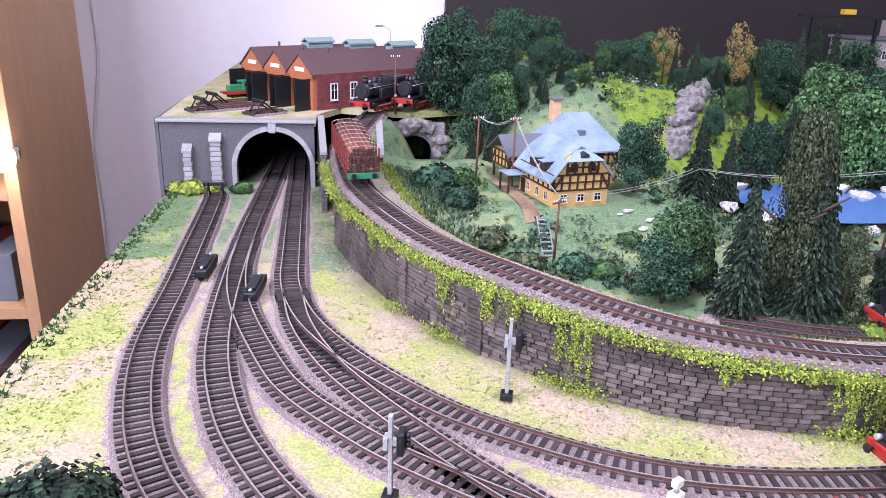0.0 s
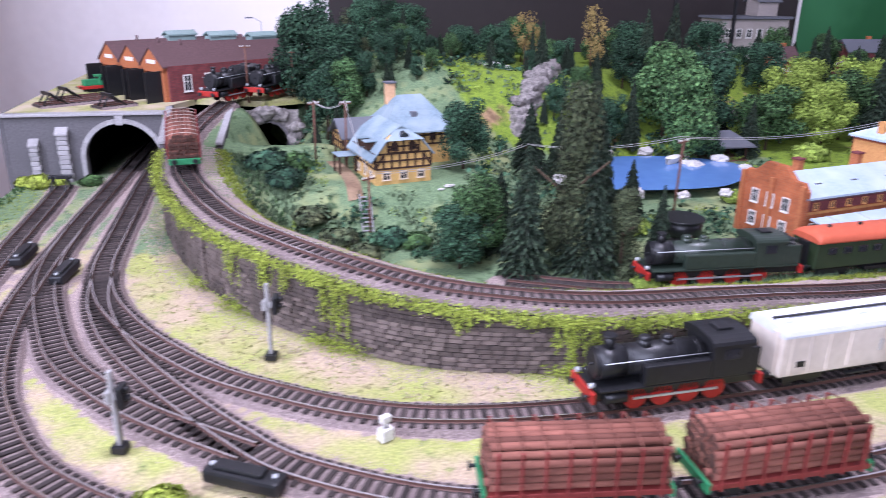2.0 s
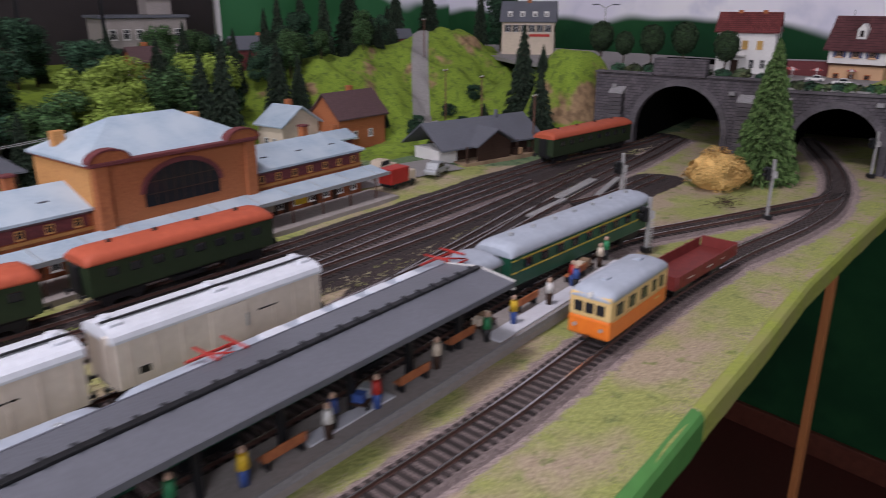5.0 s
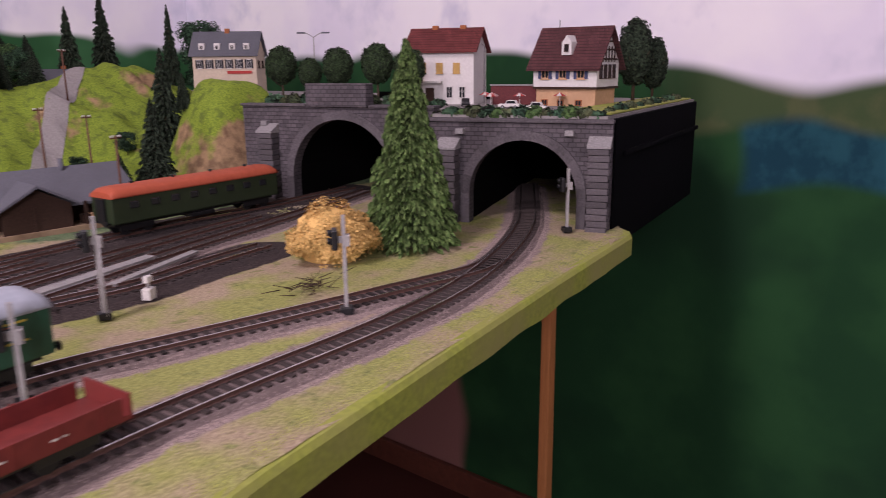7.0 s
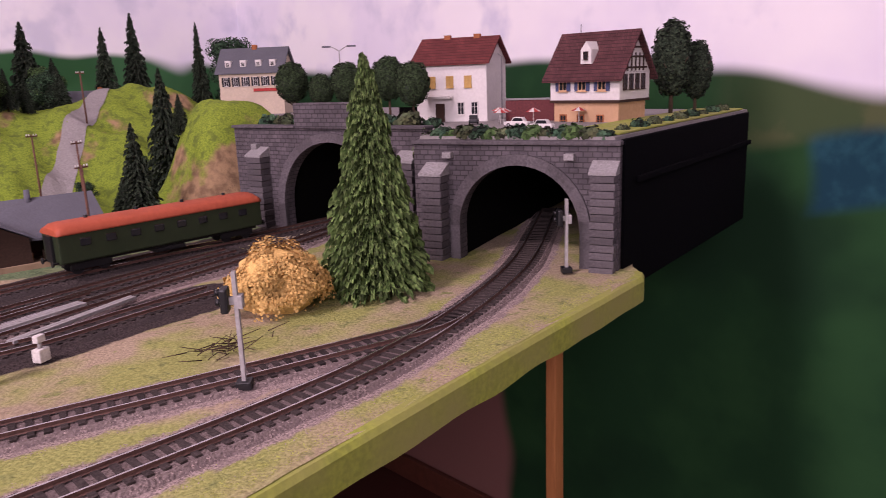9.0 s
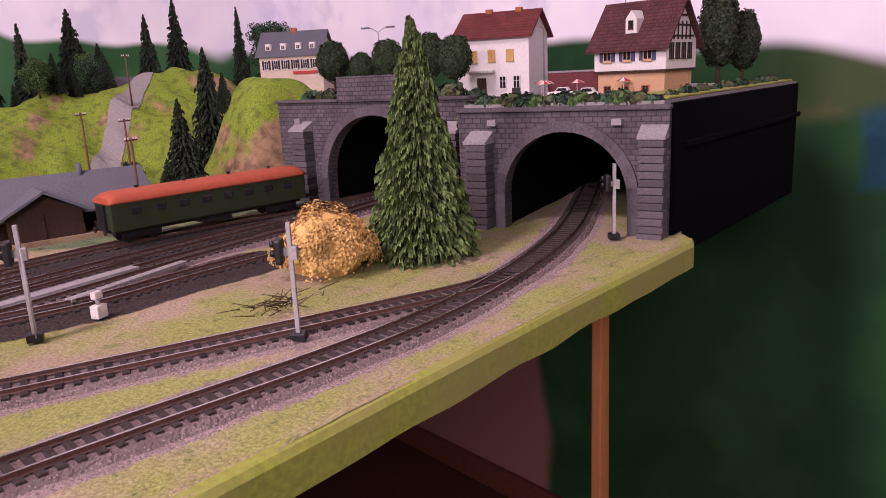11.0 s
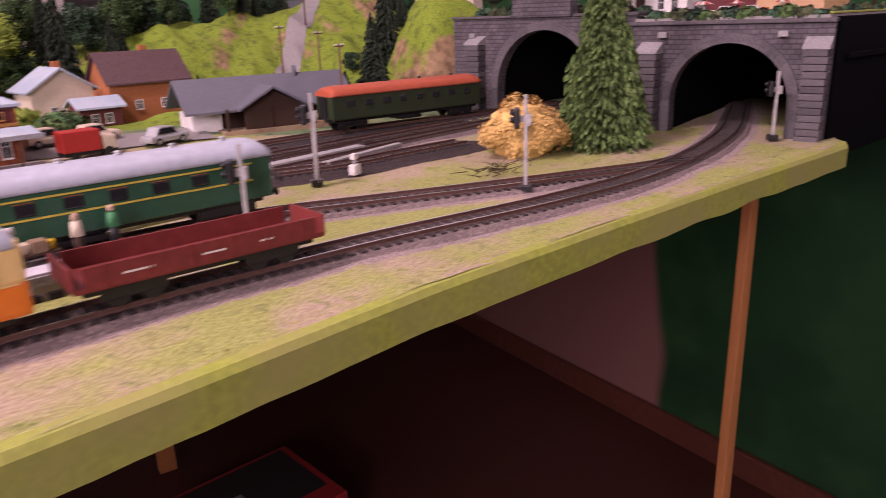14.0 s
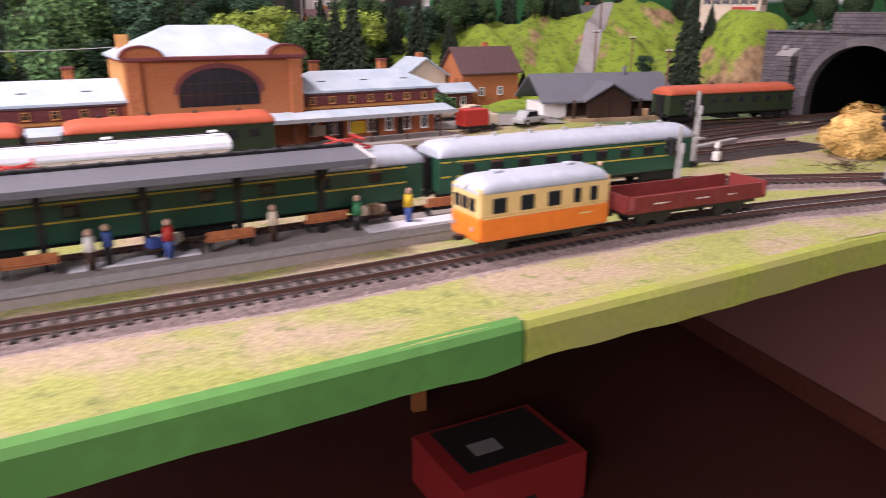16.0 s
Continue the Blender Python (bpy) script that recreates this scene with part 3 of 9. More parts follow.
    bp = n.new("ShaderNodeBump")
    bp.inputs["Strength"].default_value, bp.inputs["Distance"].default_value = 0.8, 0.0012
    l.new(fine, bp.inputs["Height"])
    l.new(bp.outputs[0], b.inputs["Normal"])
    M["turf"] = m


turf_material()


def build_ground():
    xs = np.arange(-0.285, 1.9501, 0.0075)
    rows = 215
    verts, faces = [], []
    cover = {"meadow": [], "lime": [], "spill": [], "yard": []}
    beds = np.array([(p.x, p.y) for name, line in TRACK_LINES.items() for p in line])
    throat = np.array([(p.x, p.y) for name in ("station_far", "throat_a", "throat_b", "throat_c") for p in TRACK_LINES[name]])
    for x in xs:
        e = edge_y(x) + 0.0018 * noise.noise(Vector((x * 40, 0, 5)))
        for j in range(rows + 1):
            y = e + (1.668 - e) * j / rows
            verts.append((x, y, ground_z(x, y)))
            w = 0.05 * noise.noise(Vector((x * 7, y * 7, 9.0)))
            md = max(smooth(0.60, 0.64, y + w), smooth(0.11, 0.14, x) * smooth(0.455, 0.485, y + w) * (1 - smooth(0.60, 0.64, x)))
            lm = max(smooth(1.10, 1.14, x + w) * smooth(0.70, 0.74, y + w), smooth(1.39, 1.42, x) * smooth(0.645, 0.67, y + 0.3 * w),
                     smooth(0.21, 0.31, x + 1.2 * w) * smooth(0.86, 0.92, y + w), smooth(0.72, 0.78, x) * smooth(0.74, 0.80, y + w))
            d = math.sqrt(float(np.min((beds[:, 0] - x) ** 2 + (beds[:, 1] - y) ** 2))) if y < 1.0 else 1.0
            cover["meadow"].append(md)
            cover["lime"].append(lm)
            cover["spill"].append(1 - smooth(0.014, 0.024 + 0.008 * smooth(0.5, 1.1, x), d))
            dark = math.sqrt(float(np.min((throat[:, 0] - x) ** 2 + (throat[:, 1] - y) ** 2))) if y < 1.0 else 1.0
            cover["yard"].append((1 - smooth(0.025, 0.040, dark)) * smooth(0.62, 0.70, x))
    R1 = rows + 1
    for i in range(len(xs) - 1):
        for j in range(rows):
            faces.append((i * R1 + j, (i + 1) * R1 + j, (i + 1) * R1 + j + 1, i * R1 + j + 1))
    me = bpy.data.meshes.new("ground")
    me.from_pydata(verts, [], faces)
    me.materials.append(M["turf"])
    for name, values in cover.items():
        me.attributes.new(name, "FLOAT", "POINT").data.foreach_set("value", values)
    me.polygons.foreach_set("use_smooth", [True] * len(faces))
    tagged(new("ground", me), "model landscape with flocked green and sandy turf", "ground", "", "structure")


def build_board():
    board = thing("layout_board", pose(0, 0, 0), "wooden model railway table top with painted front edge", "table", "", "structure")
    for name, x0, x1, mat, lab in (("edge_board", -0.285, 0.88, "lip_green", "plain green painted edge"), ("edge_board", 0.882, 1.585, "lip_grass", "edge covered with yellow-green turf")):
        bm = bmesh.new()
        n = 60
        prev = None
        for i in range(n + 1):
            x = x0 + (x1 - x0) * i / n
            e = edge_y(x)
            low = -0.019 + 0.0025 * noise.noise(Vector((x * 25, 1, 1)))
            ring = [bm.verts.new(p) for p in ((x, e - 0.002, 0.0), (x, e - 0.004, -0.003), (x, e - 0.004, low), (x, e + 0.015, low), (x, e + 0.015, -0.009), (x, e + 0.004, 0.0003))]
            if prev:
                for k in range(6):
                    bm.faces.new((prev[k], prev[(k + 1) % 6], ring[(k + 1) % 6], ring[k]))
            else:
                bm.faces.new(ring[::-1])
            prev = ring
        bm.faces.new(prev)
        bmesh.ops.recalc_face_normals(bm, faces=bm.faces)
        part(name, bm, mat, board, lab)
    poly = [(-0.285, 1.668), (-0.285, 0.01)] + [(x, edge_y(x) + 0.012) for x in np.arange(-0.25, 1.95, 0.05)] + [(1.95, 0.33), (1.95, 1.668)]
    bm = bmesh.new()
    a = [bm.verts.new((x, y, -0.009)) for x, y in poly]
    b = [bm.verts.new((x, y, -0.017)) for x, y in poly]
    bm.faces.new(a)
    bm.faces.new(b[::-1])
    for i in range(len(poly)):
        bm.faces.new((a[i], b[i], b[(i + 1) % len(poly)], a[(i + 1) % len(poly)]))
    bmesh.ops.recalc_face_normals(bm, faces=bm.faces)
    part("deck", bm, "beech", board)
    part("side_board", box(-0.291, 0.0, -0.02, -0.2852, 1.66, -0.006, 0.001), "beech", board, "bare wooden side edge")
    for x, y, w in ((1.572, 0.30, 0.011), (0.2, 0.25, 0.02), (-0.24, 1.2, 0.02), (1.2, 1.3, 0.02), (-0.24, 0.2, 0.02)):
        leg = box(x - w / 2, y - w / 2, FLOOR, x + w / 2, y + w / 2, -0.017, 0.002)
        for v in leg.verts:
            if v.co.z < -0.4:
                v.co.x = x + (v.co.x - x) * 1.7
        part("leg", leg, "leg_wood", board, "orange-brown wooden leg")


build_board()


# ---- tracks ----
def offset_line(line, d, dz=0.0):
    out = []
    for i, p in enumerate(line):
        a, b = line[max(0, i - 1)], line[min(len(line) - 1, i + 1)]
        t = (b - a).normalized()
        out.append(Vector((p.x - t.y * d, p.y + t.x * d, p.z + dz)))
    return out


def sweep(line, section, bm=None, mats=None):
    """section: points (across, up), swept along the line."""
    bm = bm or bmesh.new()
    prev = None
    n = len(section)
    for i, p in enumerate(line):
        a, b = line[max(0, i - 1)], line[min(len(line) - 1, i + 1)]
        t = (b - a).normalized()
        s = Vector((-t.y, t.x, 0)).normalized()
        ring = [bm.verts.new(p + s * u + Vector((0, 0, v))) for u, v in section]
        if prev:
            for k in range(n):
                f = bm.faces.new((prev[k], prev[(k + 1) % n], ring[(k + 1) % n], ring[k]))
                if mats:
                    f.material_index = mats[k]
        else:
            bm.faces.new(ring[::-1])
        prev = ring
    bm.faces.new(prev)
    bmesh.ops.recalc_face_normals(bm, faces=bm.faces)
    return bm


GAUGE = 0.0155
RAIL = [(-0.0009, 0.0), (0.0009, 0.0), (0.0004, 0.0006), (0.00055, 0.0024), (-0.00055, 0.0024), (-0.0004, 0.0006)]
SLEEPER = mesh_of("sleeper", box(-0.0016, -0.0132, 0.0, 0.0016, 0.0132, 0.0022), "sleeper")
TRACK_LINES = {}


def build_track(name, pts, label, pitch=0.0070, bed="ballast"):
    line = spline(pts, 0.008)
    TRACK_LINES[name] = line
    root = thing("track", pose(0, 0, 0), label, "railway track", "model railway tracks")
    for d in (-GAUGE / 2, GAUGE / 2):
        part("rail", sweep(offset_line(line, d, 0.0036), RAIL, mats=[0, 0, 0, 1, 0, 0]), ["rail", "rail_top"], root)
    if bed:
        bm = sweep(line, [(-0.0195, -0.003), (-0.0145, 0.0027), (0.0145, 0.0027), (0.0195, -0.003)])
        part("ballast_bed", bm, bed, root, "brown-grey gravel bed")
    places = spline(pts, pitch)
    rest = None
    for i, p in enumerate(places):
        a, b = places[max(0, i - 1)], places[min(len(places) - 1, i + 1)]
        t = b - a
        m = Matrix.Translation(p + Vector((0, 0, 0.0016))) @ Euler((0, 0, math.atan2(t.y, t.x) + random.uniform(-0.03, 0.03))).to_matrix().to_4x4()
        if i < 290:
            s = part("sleeper", SLEEPER, None, root)
            s.matrix_basis = m
        else:
            rest = rest or bmesh.new()
            bmesh.ops.create_cube(rest, size=1, matrix=m @ Matrix.Translation((0, 0, 0.0011)) @ Matrix.Diagonal((0.0032, 0.0264, 0.0022, 1)))
    if rest:
        tagged(part("sleeper_row", rest, "sleeper", root), kind="stuff")
    return line


build_track("siding", [(-0.226, 0.875), (-0.221, 0.84), (-0.211, 0.66), (-0.206, 0.573), (-0.202, 0.466), (-0.189, 0.389), (-0.169, 0.328), (-0.140, 0.278), (-0.09, 0.225), (-0.02, 0.175), (0.08, 0.14), (0.25, 0.118), (0.45, 0.128)], "curved dark model track with brown sleepers beside the table edge")
build_track("tunnel_a", [(-0.160, 1.15), (-0.163, 0.95), (-0.164, 0.853), (-0.165, 0.73), (-0.162, 0.58), (-0.154, 0.464), (-0.138, 0.385), (-0.115, 0.326), (-0.075, 0.266), (0.0, 0.212), (0.10, 0.178), (0.25, 0.145), (0.45, 0.13), (0.60, 0.150), (0.70, 0.163), (0.80, 0.177), (0.90, 0.196), (1.0, 0.213), (1.12, 0.224), (1.25, 0.226), (1.34, 0.236), (1.43, 0.262), (1.52, 0.300), (1.60, 0.345), (1.75, 0.44)], "long curving model track with rusty rails running into the tunnels")
build_track("tunnel_a_switch", [(-0.1645, 0.70), (-0.160, 0.60), (-0.145, 0.52), (-0.113, 0.4275), (-0.0935, 0.389), (-0.068, 0.356), (-0.042, 0.327), (-0.010, 0.299), (0.03, 0.268)], "branching model track leading out of a turnout")
build_track("tunnel_b", [(-0.14, 1.15), (-0.13, 0.95), (-0.127, 0.866), (-0.117, 0.657), (-0.111, 0.569), (-0.095, 0.505), (-0.071, 0.455), (-0.044, 0.414), (-0.003, 0.366), (0.034, 0.337), (0.089, 0.304), (0.146, 0.286), (0.226, 0.279), (0.30, 0.282), (0.40, 0.289), (0.50, 0.300), (0.62, 0.318), (0.77, 0.343), (0.95, 0.385), (1.1, 0.43), (1.3, 0.487), (1.45, 0.525), (1.6, 0.57)], "main curved model track with bright rail heads")
build_track("middle", [(-0.109, 0.56), (-0.098, 0.495), (-0.078, 0.437), (-0.055, 0.393), (-0.022, 0.343), (0.02, 0.288), (0.06, 0.248), (0.14, 0.208), (0.24, 0.195), (0.33, 0.196), (0.40, 0.203), (0.53, 0.222), (0.68, 0.245), (0.83, 0.275), (0.95, 0.298), (1.05, 0.313), (1.11, 0.312), (1.17, 0.299), (1.23, 0.285), (1.3, 0.270), (1.38, 0.254), (1.42, 0.259)], "model track through the station beside the platform")
build_track("upper", UPPER[1:], "raised model track on the ivy-grown embankment")
build_track("station_far", [(0.24, 0.49), (0.34, 0.452), (0.49, 0.447), (0.64, 0.459), (0.83, 0.490), (1.0, 0.525), (1.2, 0.565), (1.35, 0.585), (1.46, 0.585), (1.6, 0.60)], "straight model track along the station building", bed="ballast_dark")
build_track("throat_a", [(0.70, 0.40), (0.85, 0.425), (1.0, 0.452), (1.15, 0.49), (1.3, 0.525), (1.42, 0.55)], "model track among the station turnouts", bed="ballast_dark")
build_track("throat_b", [(0.85, 0.358), (1.0, 0.41), (1.15, 0.462), (1.28, 0.50)], "model track crossing between turnouts", bed="ballast_dark")
build_track("throat_c", [(1.156, 0.422), (1.212, 0.419), (1.272, 0.430), (1.339, 0.440)], "dark model track on the outside of the station turnouts", bed="ballast_dark")

build_ground()


# ---- retaining wall ----
def build_retaining_wall():
    root = thing("retaining_wall", pose(0, 0, 0), "dark weathered stone retaining wall overgrown with ivy", "wall", "", "structure")
    line = [p for p in offset_line(UPPER_LINE, -0.0235) if p.y < 0.70 and p.x < 0.46]
    core = bmesh.new()
    prev = None
    for i, p in enumerate(line):
        a, b = line[max(0, i - 1)], line[min(len(line) - 1, i + 1)]
        t = (b - a).normalized()
        s = Vector((-t.y, t.x, 0))
        top = p.z - 0.0015
        ring = [core.verts.new(q) for q in (p + s * 0.003 - Vector((0, 0, p.z + 0.003)), Vector((p.x, p.y, top)) + s * 0.003, Vector((p.x, p.y, top)) + s * 0.017, p + s * 0.017 - Vector((0, 0, p.z + 0.003)))]
        if prev:
            for k in range(4):
                core.faces.new((prev[k], prev[(k + 1) % 4], ring[(k + 1) % 4], ring[k]))
        prev = ring
    bmesh.ops.recalc_face_normals(core, faces=core.faces)
    part("core", core, "joint", root)
    ch, w = 0.0034, 0.0095
    blocks = [mesh_of("stone_block", box(-k / 2 + 0.0003, -0.0015, 0.0003, k / 2 - 0.0003, 0.0045, ch - 0.0002, 0.0004), "wall_stone") for k in (w, w * 0.8, w * 1.2)]
    length, acc, count = 0.0, [0.0], 0
    for a, b in zip(line, line[1:]):
        length += (b - a).length
        acc.append(length)
    far = bmesh.new()
    rng = random.Random(4)
    for c in range(17):
        s = rng.uniform(0, w)
        while s < length:
            k = rng.randrange(3)
            width = (w, w * 0.8, w * 1.2)[k]
            mid = s + width / 2
            s += width
            i = min(len(line) - 2, int(np.searchsorted(acc, mid)) - 1)
            if i < 0:
                continue
            p = line[i].lerp(line[i + 1], (mid - acc[i]) / (acc[i + 1] - acc[i]))
            if (c + 1) * ch > p.z:
                continue
            t = line[i + 1] - line[i]
            m = Matrix.Translation((p.x, p.y + 0.0, c * ch)) @ Euler((rng.uniform(-0.03, 0.03), 0, math.atan2(t.y, t.x) + rng.uniform(-0.03, 0.03))).to_matrix().to_4x4() @ Matrix.Translation((0, rng.uniform(-0.0006, 0.0006), 0))
            if 0.0 < p.x < 0.24 and count < 295:
                count += 1
                ob = part("stone_block", blocks[k], None, root)
                ob.matrix_basis = m
            else:
                bmesh.ops.create_cube(far, size=1, matrix=m @ Matrix.Translation((0, 0.0015, ch / 2)) @ Matrix.Diagonal((width - 0.0006, 0.006, ch - 0.0006, 1)))
    tagged(part("stone_courses", far, "wall_stone", root), kind="stuff")
    # piers, one block proud of the face
    for mx, my, n in ((-0.030, 0.515, 2), (0.016, 0.440, 3), (0.262, 0.318, 2)):
        i = min(range(1, len(line) - 1), key=lambda j: (line[j].x - mx) ** 2 + (line[j].y - my) ** 2)
        p, t = line[i], line[i + 1] - line[i - 1]
        bm = bmesh.new()
        h = p.z - 0.002
        for c in range(int(h / ch)):
            d = 0.0032 + (0.0004 if c % 2 else 0.0)
            box(-0.0048 * n / 2, -d, c * ch + 0.0003, 0.0048 * n / 2, 0.002, (c + 1) * ch - 0.0002, 0.0004, bm)
        ob = part("pier", bm, "wall_stone", root)
        ob.matrix_basis = pose(p.x, p.y, 0, 0, 0, math.degrees(math.atan2(t.y, t.x)))


build_retaining_wall()


# ---- tunnel portals ----
def arch_profile(w, h, n=20):
    """Points of an opening w wide and h high, from its left foot to its right foot, a flattened round head on straight legs."""
    leg = h - w * 0.5
    return [(-w / 2, 0.0)] + [(-w / 2 * math.cos(math.pi * i / n), leg + (h - leg) * math.sin(math.pi * i / n)) for i in range(n + 1)] + [(w / 2, 0.0)]


def portal(m, x0, x1, top, w, h, label, mat="portal_stone", ring="stone_light", thick=0.012, cx=0.0, ring_w=0.007, depth=0.35):
    """A portal wall in the plane y = 0 of m, from x0 to x1, with an arch at cx."""
    root = thing("tunnel_portal", m, label, "tunnel portal", "tunnel portals", "")
    prof = arch_profile(w, h)
    bm = prism([(x0, -0.004), (x0, top), (x1, top), (x1, -0.004), (cx + w / 2, -0.004)] + [(cx + a, z) for a, z in prof[::-1][1:-1]] + [(cx - w / 2, -0.004)], 0, thick)
    bmesh.ops.triangulate(bm, faces=[f for f in bm.faces if len(f.verts) > 4])
    part("wall", bm, mat, root)
    # ring of voussoirs
    pts = prof[1:-1]
    for i in range(0, len(pts) - 1):
        (a, za), (b, zb) = pts[i], pts[i + 1]
        c = (0.0, h - w * 0.5)
        k = 1 + ring_w / (w / 2)
        f = lambda p: (cx + c[0] + (p[0] - c[0]) * k, c[1] + (p[1] - c[1]) * k)
        vb = prism([(cx + a, za), (cx + b * 0.997 + a * 0.003, zb), f((b * 0.99 + a * 0.01, zb)), f((a, za))], -0.0025, 0.004)
        part("voussoir", vb, ring, root)
    for sgn in (-1, 1):
        x = cx + sgn * (w / 2 + ring_w / 2)
        part("jamb", box(x - ring_w / 2, -0.0025, -0.003, x + ring_w / 2, 0.004, pts[0][1], 0.0005), ring, root)
    # lining of the tunnel, with the darkness inside put into its colour
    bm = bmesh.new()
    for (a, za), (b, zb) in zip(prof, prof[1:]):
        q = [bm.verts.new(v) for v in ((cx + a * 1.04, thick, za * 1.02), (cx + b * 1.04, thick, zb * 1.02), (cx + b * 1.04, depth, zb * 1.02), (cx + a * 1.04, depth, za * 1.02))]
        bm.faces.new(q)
    # A near-black end sheet stands for the unlit depth.
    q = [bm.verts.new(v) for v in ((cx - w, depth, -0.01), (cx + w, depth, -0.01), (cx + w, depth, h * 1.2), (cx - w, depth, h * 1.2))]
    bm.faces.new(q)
    part("lining", bm, "dark", root, "tunnel lining coloured near-black for the darkness inside")
    return root


def pilaster(root, x, w, h, d=0.010, mat="stone", cap=True):
    n = max(3, int(h / 0.0058))
    ch = h / n
    pm = mesh_of("course", box(-w / 2, -d, 0.0002, w / 2, 0, ch - 0.0003, 0.0006), mat)
    for c in range(n):
        ob = part("course", pm, None, root)
        ob.matrix_basis = pose(x + (0.0004 if c % 2 else -0.0004), 0, c * ch - 0.002)
    if cap:
        bm = prism([(x - w / 2 - 0.001, h - 0.002), (x + w / 2 + 0.001, h - 0.002), (x + w / 2 + 0.001, h), (x - w / 2 - 0.001, h)], -d - 0.001, 0)
        extrude_x([(-d - 0.001, h), (0, h), (0, h + 0.008)], x - w / 2 - 0.001, x + w / 2 + 0.001, bm)
        part("cap", bm, "stone_light", root)


# left portal carrying the engine terminal
pl = portal(pose(-0.158, 0.915, 0), -0.137, 0.052, 0.083, 0.092, 0.073, "grey stone tunnel portal under the locomotive shed plateau", "portal_grey", "stone_light", ring_w=0.006, depth=0.45)
pilaster(pl, -0.105, 0.010, 0.048, 0.008, "stone_light")
pilaster(pl, -0.070, 0.013, 0.062, 0.008, "stone_light")
part("coping", box(-0.140, -0.004, 0.0832, 0.055, 0.012, 0.087, 0.0008), "stone_light", pl)
part("keystone", prism([(-0.004, 0.071), (0.004, 0.071), (0.005, 0.083), (-0.005, 0.083)], -0.004, 0.002), "stone_light", pl)


def build_plateau():
    """The raised ground of the locomotive shed."""
    root = thing("shed_plateau", pose(0, 0, 0), "raised plateau of the locomotive shed with sandy grey ground", "plateau", "", "structure")
    poly = [(-0.295, 0.916), (-0.104, 0.916), (-0.104, 0.960), (-0.075, 1.02), (0.02, 0.985), (0.16, 1.05), (0.16, 1.66), (-0.30, 1.66), (-0.30, 1.1)]
    bm = bmesh.new()
    a = [bm.verts.new((x, y, 0.087)) for x, y in poly]
    b = [bm.verts.new((x, y, 0.079)) for x, y in poly]
    bm.faces.new(a)
    bm.faces.new(b[::-1])
    for i in range(len(poly)):
        bm.faces.new((a[i], b[i], b[(i + 1) % len(poly)], a[(i + 1) % len(poly)]))
    bmesh.ops.recalc_face_normals(bm, faces=bm.faces)
    bmesh.ops.triangulate(bm, faces=bm.faces)
    part("deck", bm, "grass", root)
    part("side_wall", box(-0.301, 0.917, -0.015, -0.296, 1.66, 0.0865, 0.0006), "portal_grey", root, "grey side wall")
    part("inner_wall", box(-0.1035, 0.93, -0.004, -0.0985, 1.05, 0.0865, 0.0006), "portal_grey", root, "grey side wall")


build_plateau()
# wing walls and the small rock tunnel beside the climbing line
for (x0, y0, x1, y1, h0, h1) in ((-0.090, 0.80, -0.098, 0.93, 0.068, 0.088), (-0.026, 0.80, -0.022, 0.985, 0.065, 0.086)):
    w = thing("wing_wall", yaw_pose(x0, y0, 0, x1, y1), "low grey stone wing wall beside the climbing track", "wall", "wing walls")
    ln = math.hypot(x1 - x0, y1 - y0)
    part("wall", prism([(0, -0.003), (ln, -0.003), (ln, h1), (0, h0)], -0.003, 0.003), "portal_stone", w)
    part("coping", prism([(-0.001, h0), (ln, h1), (ln, h1 + 0.003), (-0.001, h0 + 0.003)], -0.004, 0.004), "stone_light", w)

rt = portal(pose(0.025, 0.968, 0.004), -0.034, 0.042, 0.072, 0.050, 0.056, "rough rock tunnel mouth in the hillside", "rock", "stone", ring_w=0.004, depth=0.14)
rng = random.Random(8)
for i in range(34):
    a = math.pi * rng.random()
    r = 0.040 + rng.uniform(-0.006, 0.010)
    part("boulder", blob(rng.uniform(0.007, 0.012), None, (r * math.cos(a), rng.uniform(-0.006, 0.02), 0.022 + r * 1.05 * math.sin(a)), (1, 0.8, 0.8), 0.5, 90, 2, i * 3.3), "rock", rt, "rough grey rock")
bm = blob(0.06, None, (0.045, 0.19, 0.03), (1.0, 1.1, 0.9), 0.3, 25, 3, 2.0)
part("rock_mound", bm, "meadow", rt, "grassy mound")

# right portals under the town
r2 = portal(yaw_pose(1.578, 0.243, 0, 1.520, 0.41) @ pose(0.0885, 0, 0, 0, 0, 180), -0.0885, 0.0885, 0.097, 0.104, 0.081, "grey stone tunnel portal with buttresses below the town", cx=0.006, ring_w=0.009, ring="stone", depth=0.3)
pilaster(r2, 0.078, 0.019, 0.078, 0.012)
pilaster(r2, -0.066, 0.019, 0.074, 0.016)
r1 = portal(yaw_pose(1.548, 0.425, 0, 1.492, 0.665) @ pose(0.123, 0, 0, 0, 0, 180), -0.123, 0.123, 0.107, 0.130, 0.094, "large grey stone tunnel portal with raised parapet", cx=0.010, ring_w=0.009, ring="stone", depth=0.3)
pilaster(r1, -0.084, 0.020, 0.080, 0.014)
pilaster(r1, 0.106, 0.020, 0.080, 0.014)
part("parapet", box(-0.032, -0.004, 0.1072, 0.045, 0.012, 0.132, 0.0012), "portal_stone", r1, "raised stone block over the arch")
for r, xs in ((r1, (-0.09, 0.085)), (r2, (-0.055, 0.05))):
    for x in xs:
        part("bracket", box(x - 0.004, -0.006, 0.086, x + 0.004, 0.001, 0.091, 0.0005), "stone_light", r)
part("coping", box(-0.0895, -0.003, 0.0972, 0.0895, 0.013, 0.1005, 0.0008), "stone", r2)
part("coping", box(-0.124, -0.003, 0.1072, -0.034, 0.013, 0.110, 0.0008), "stone", r1)
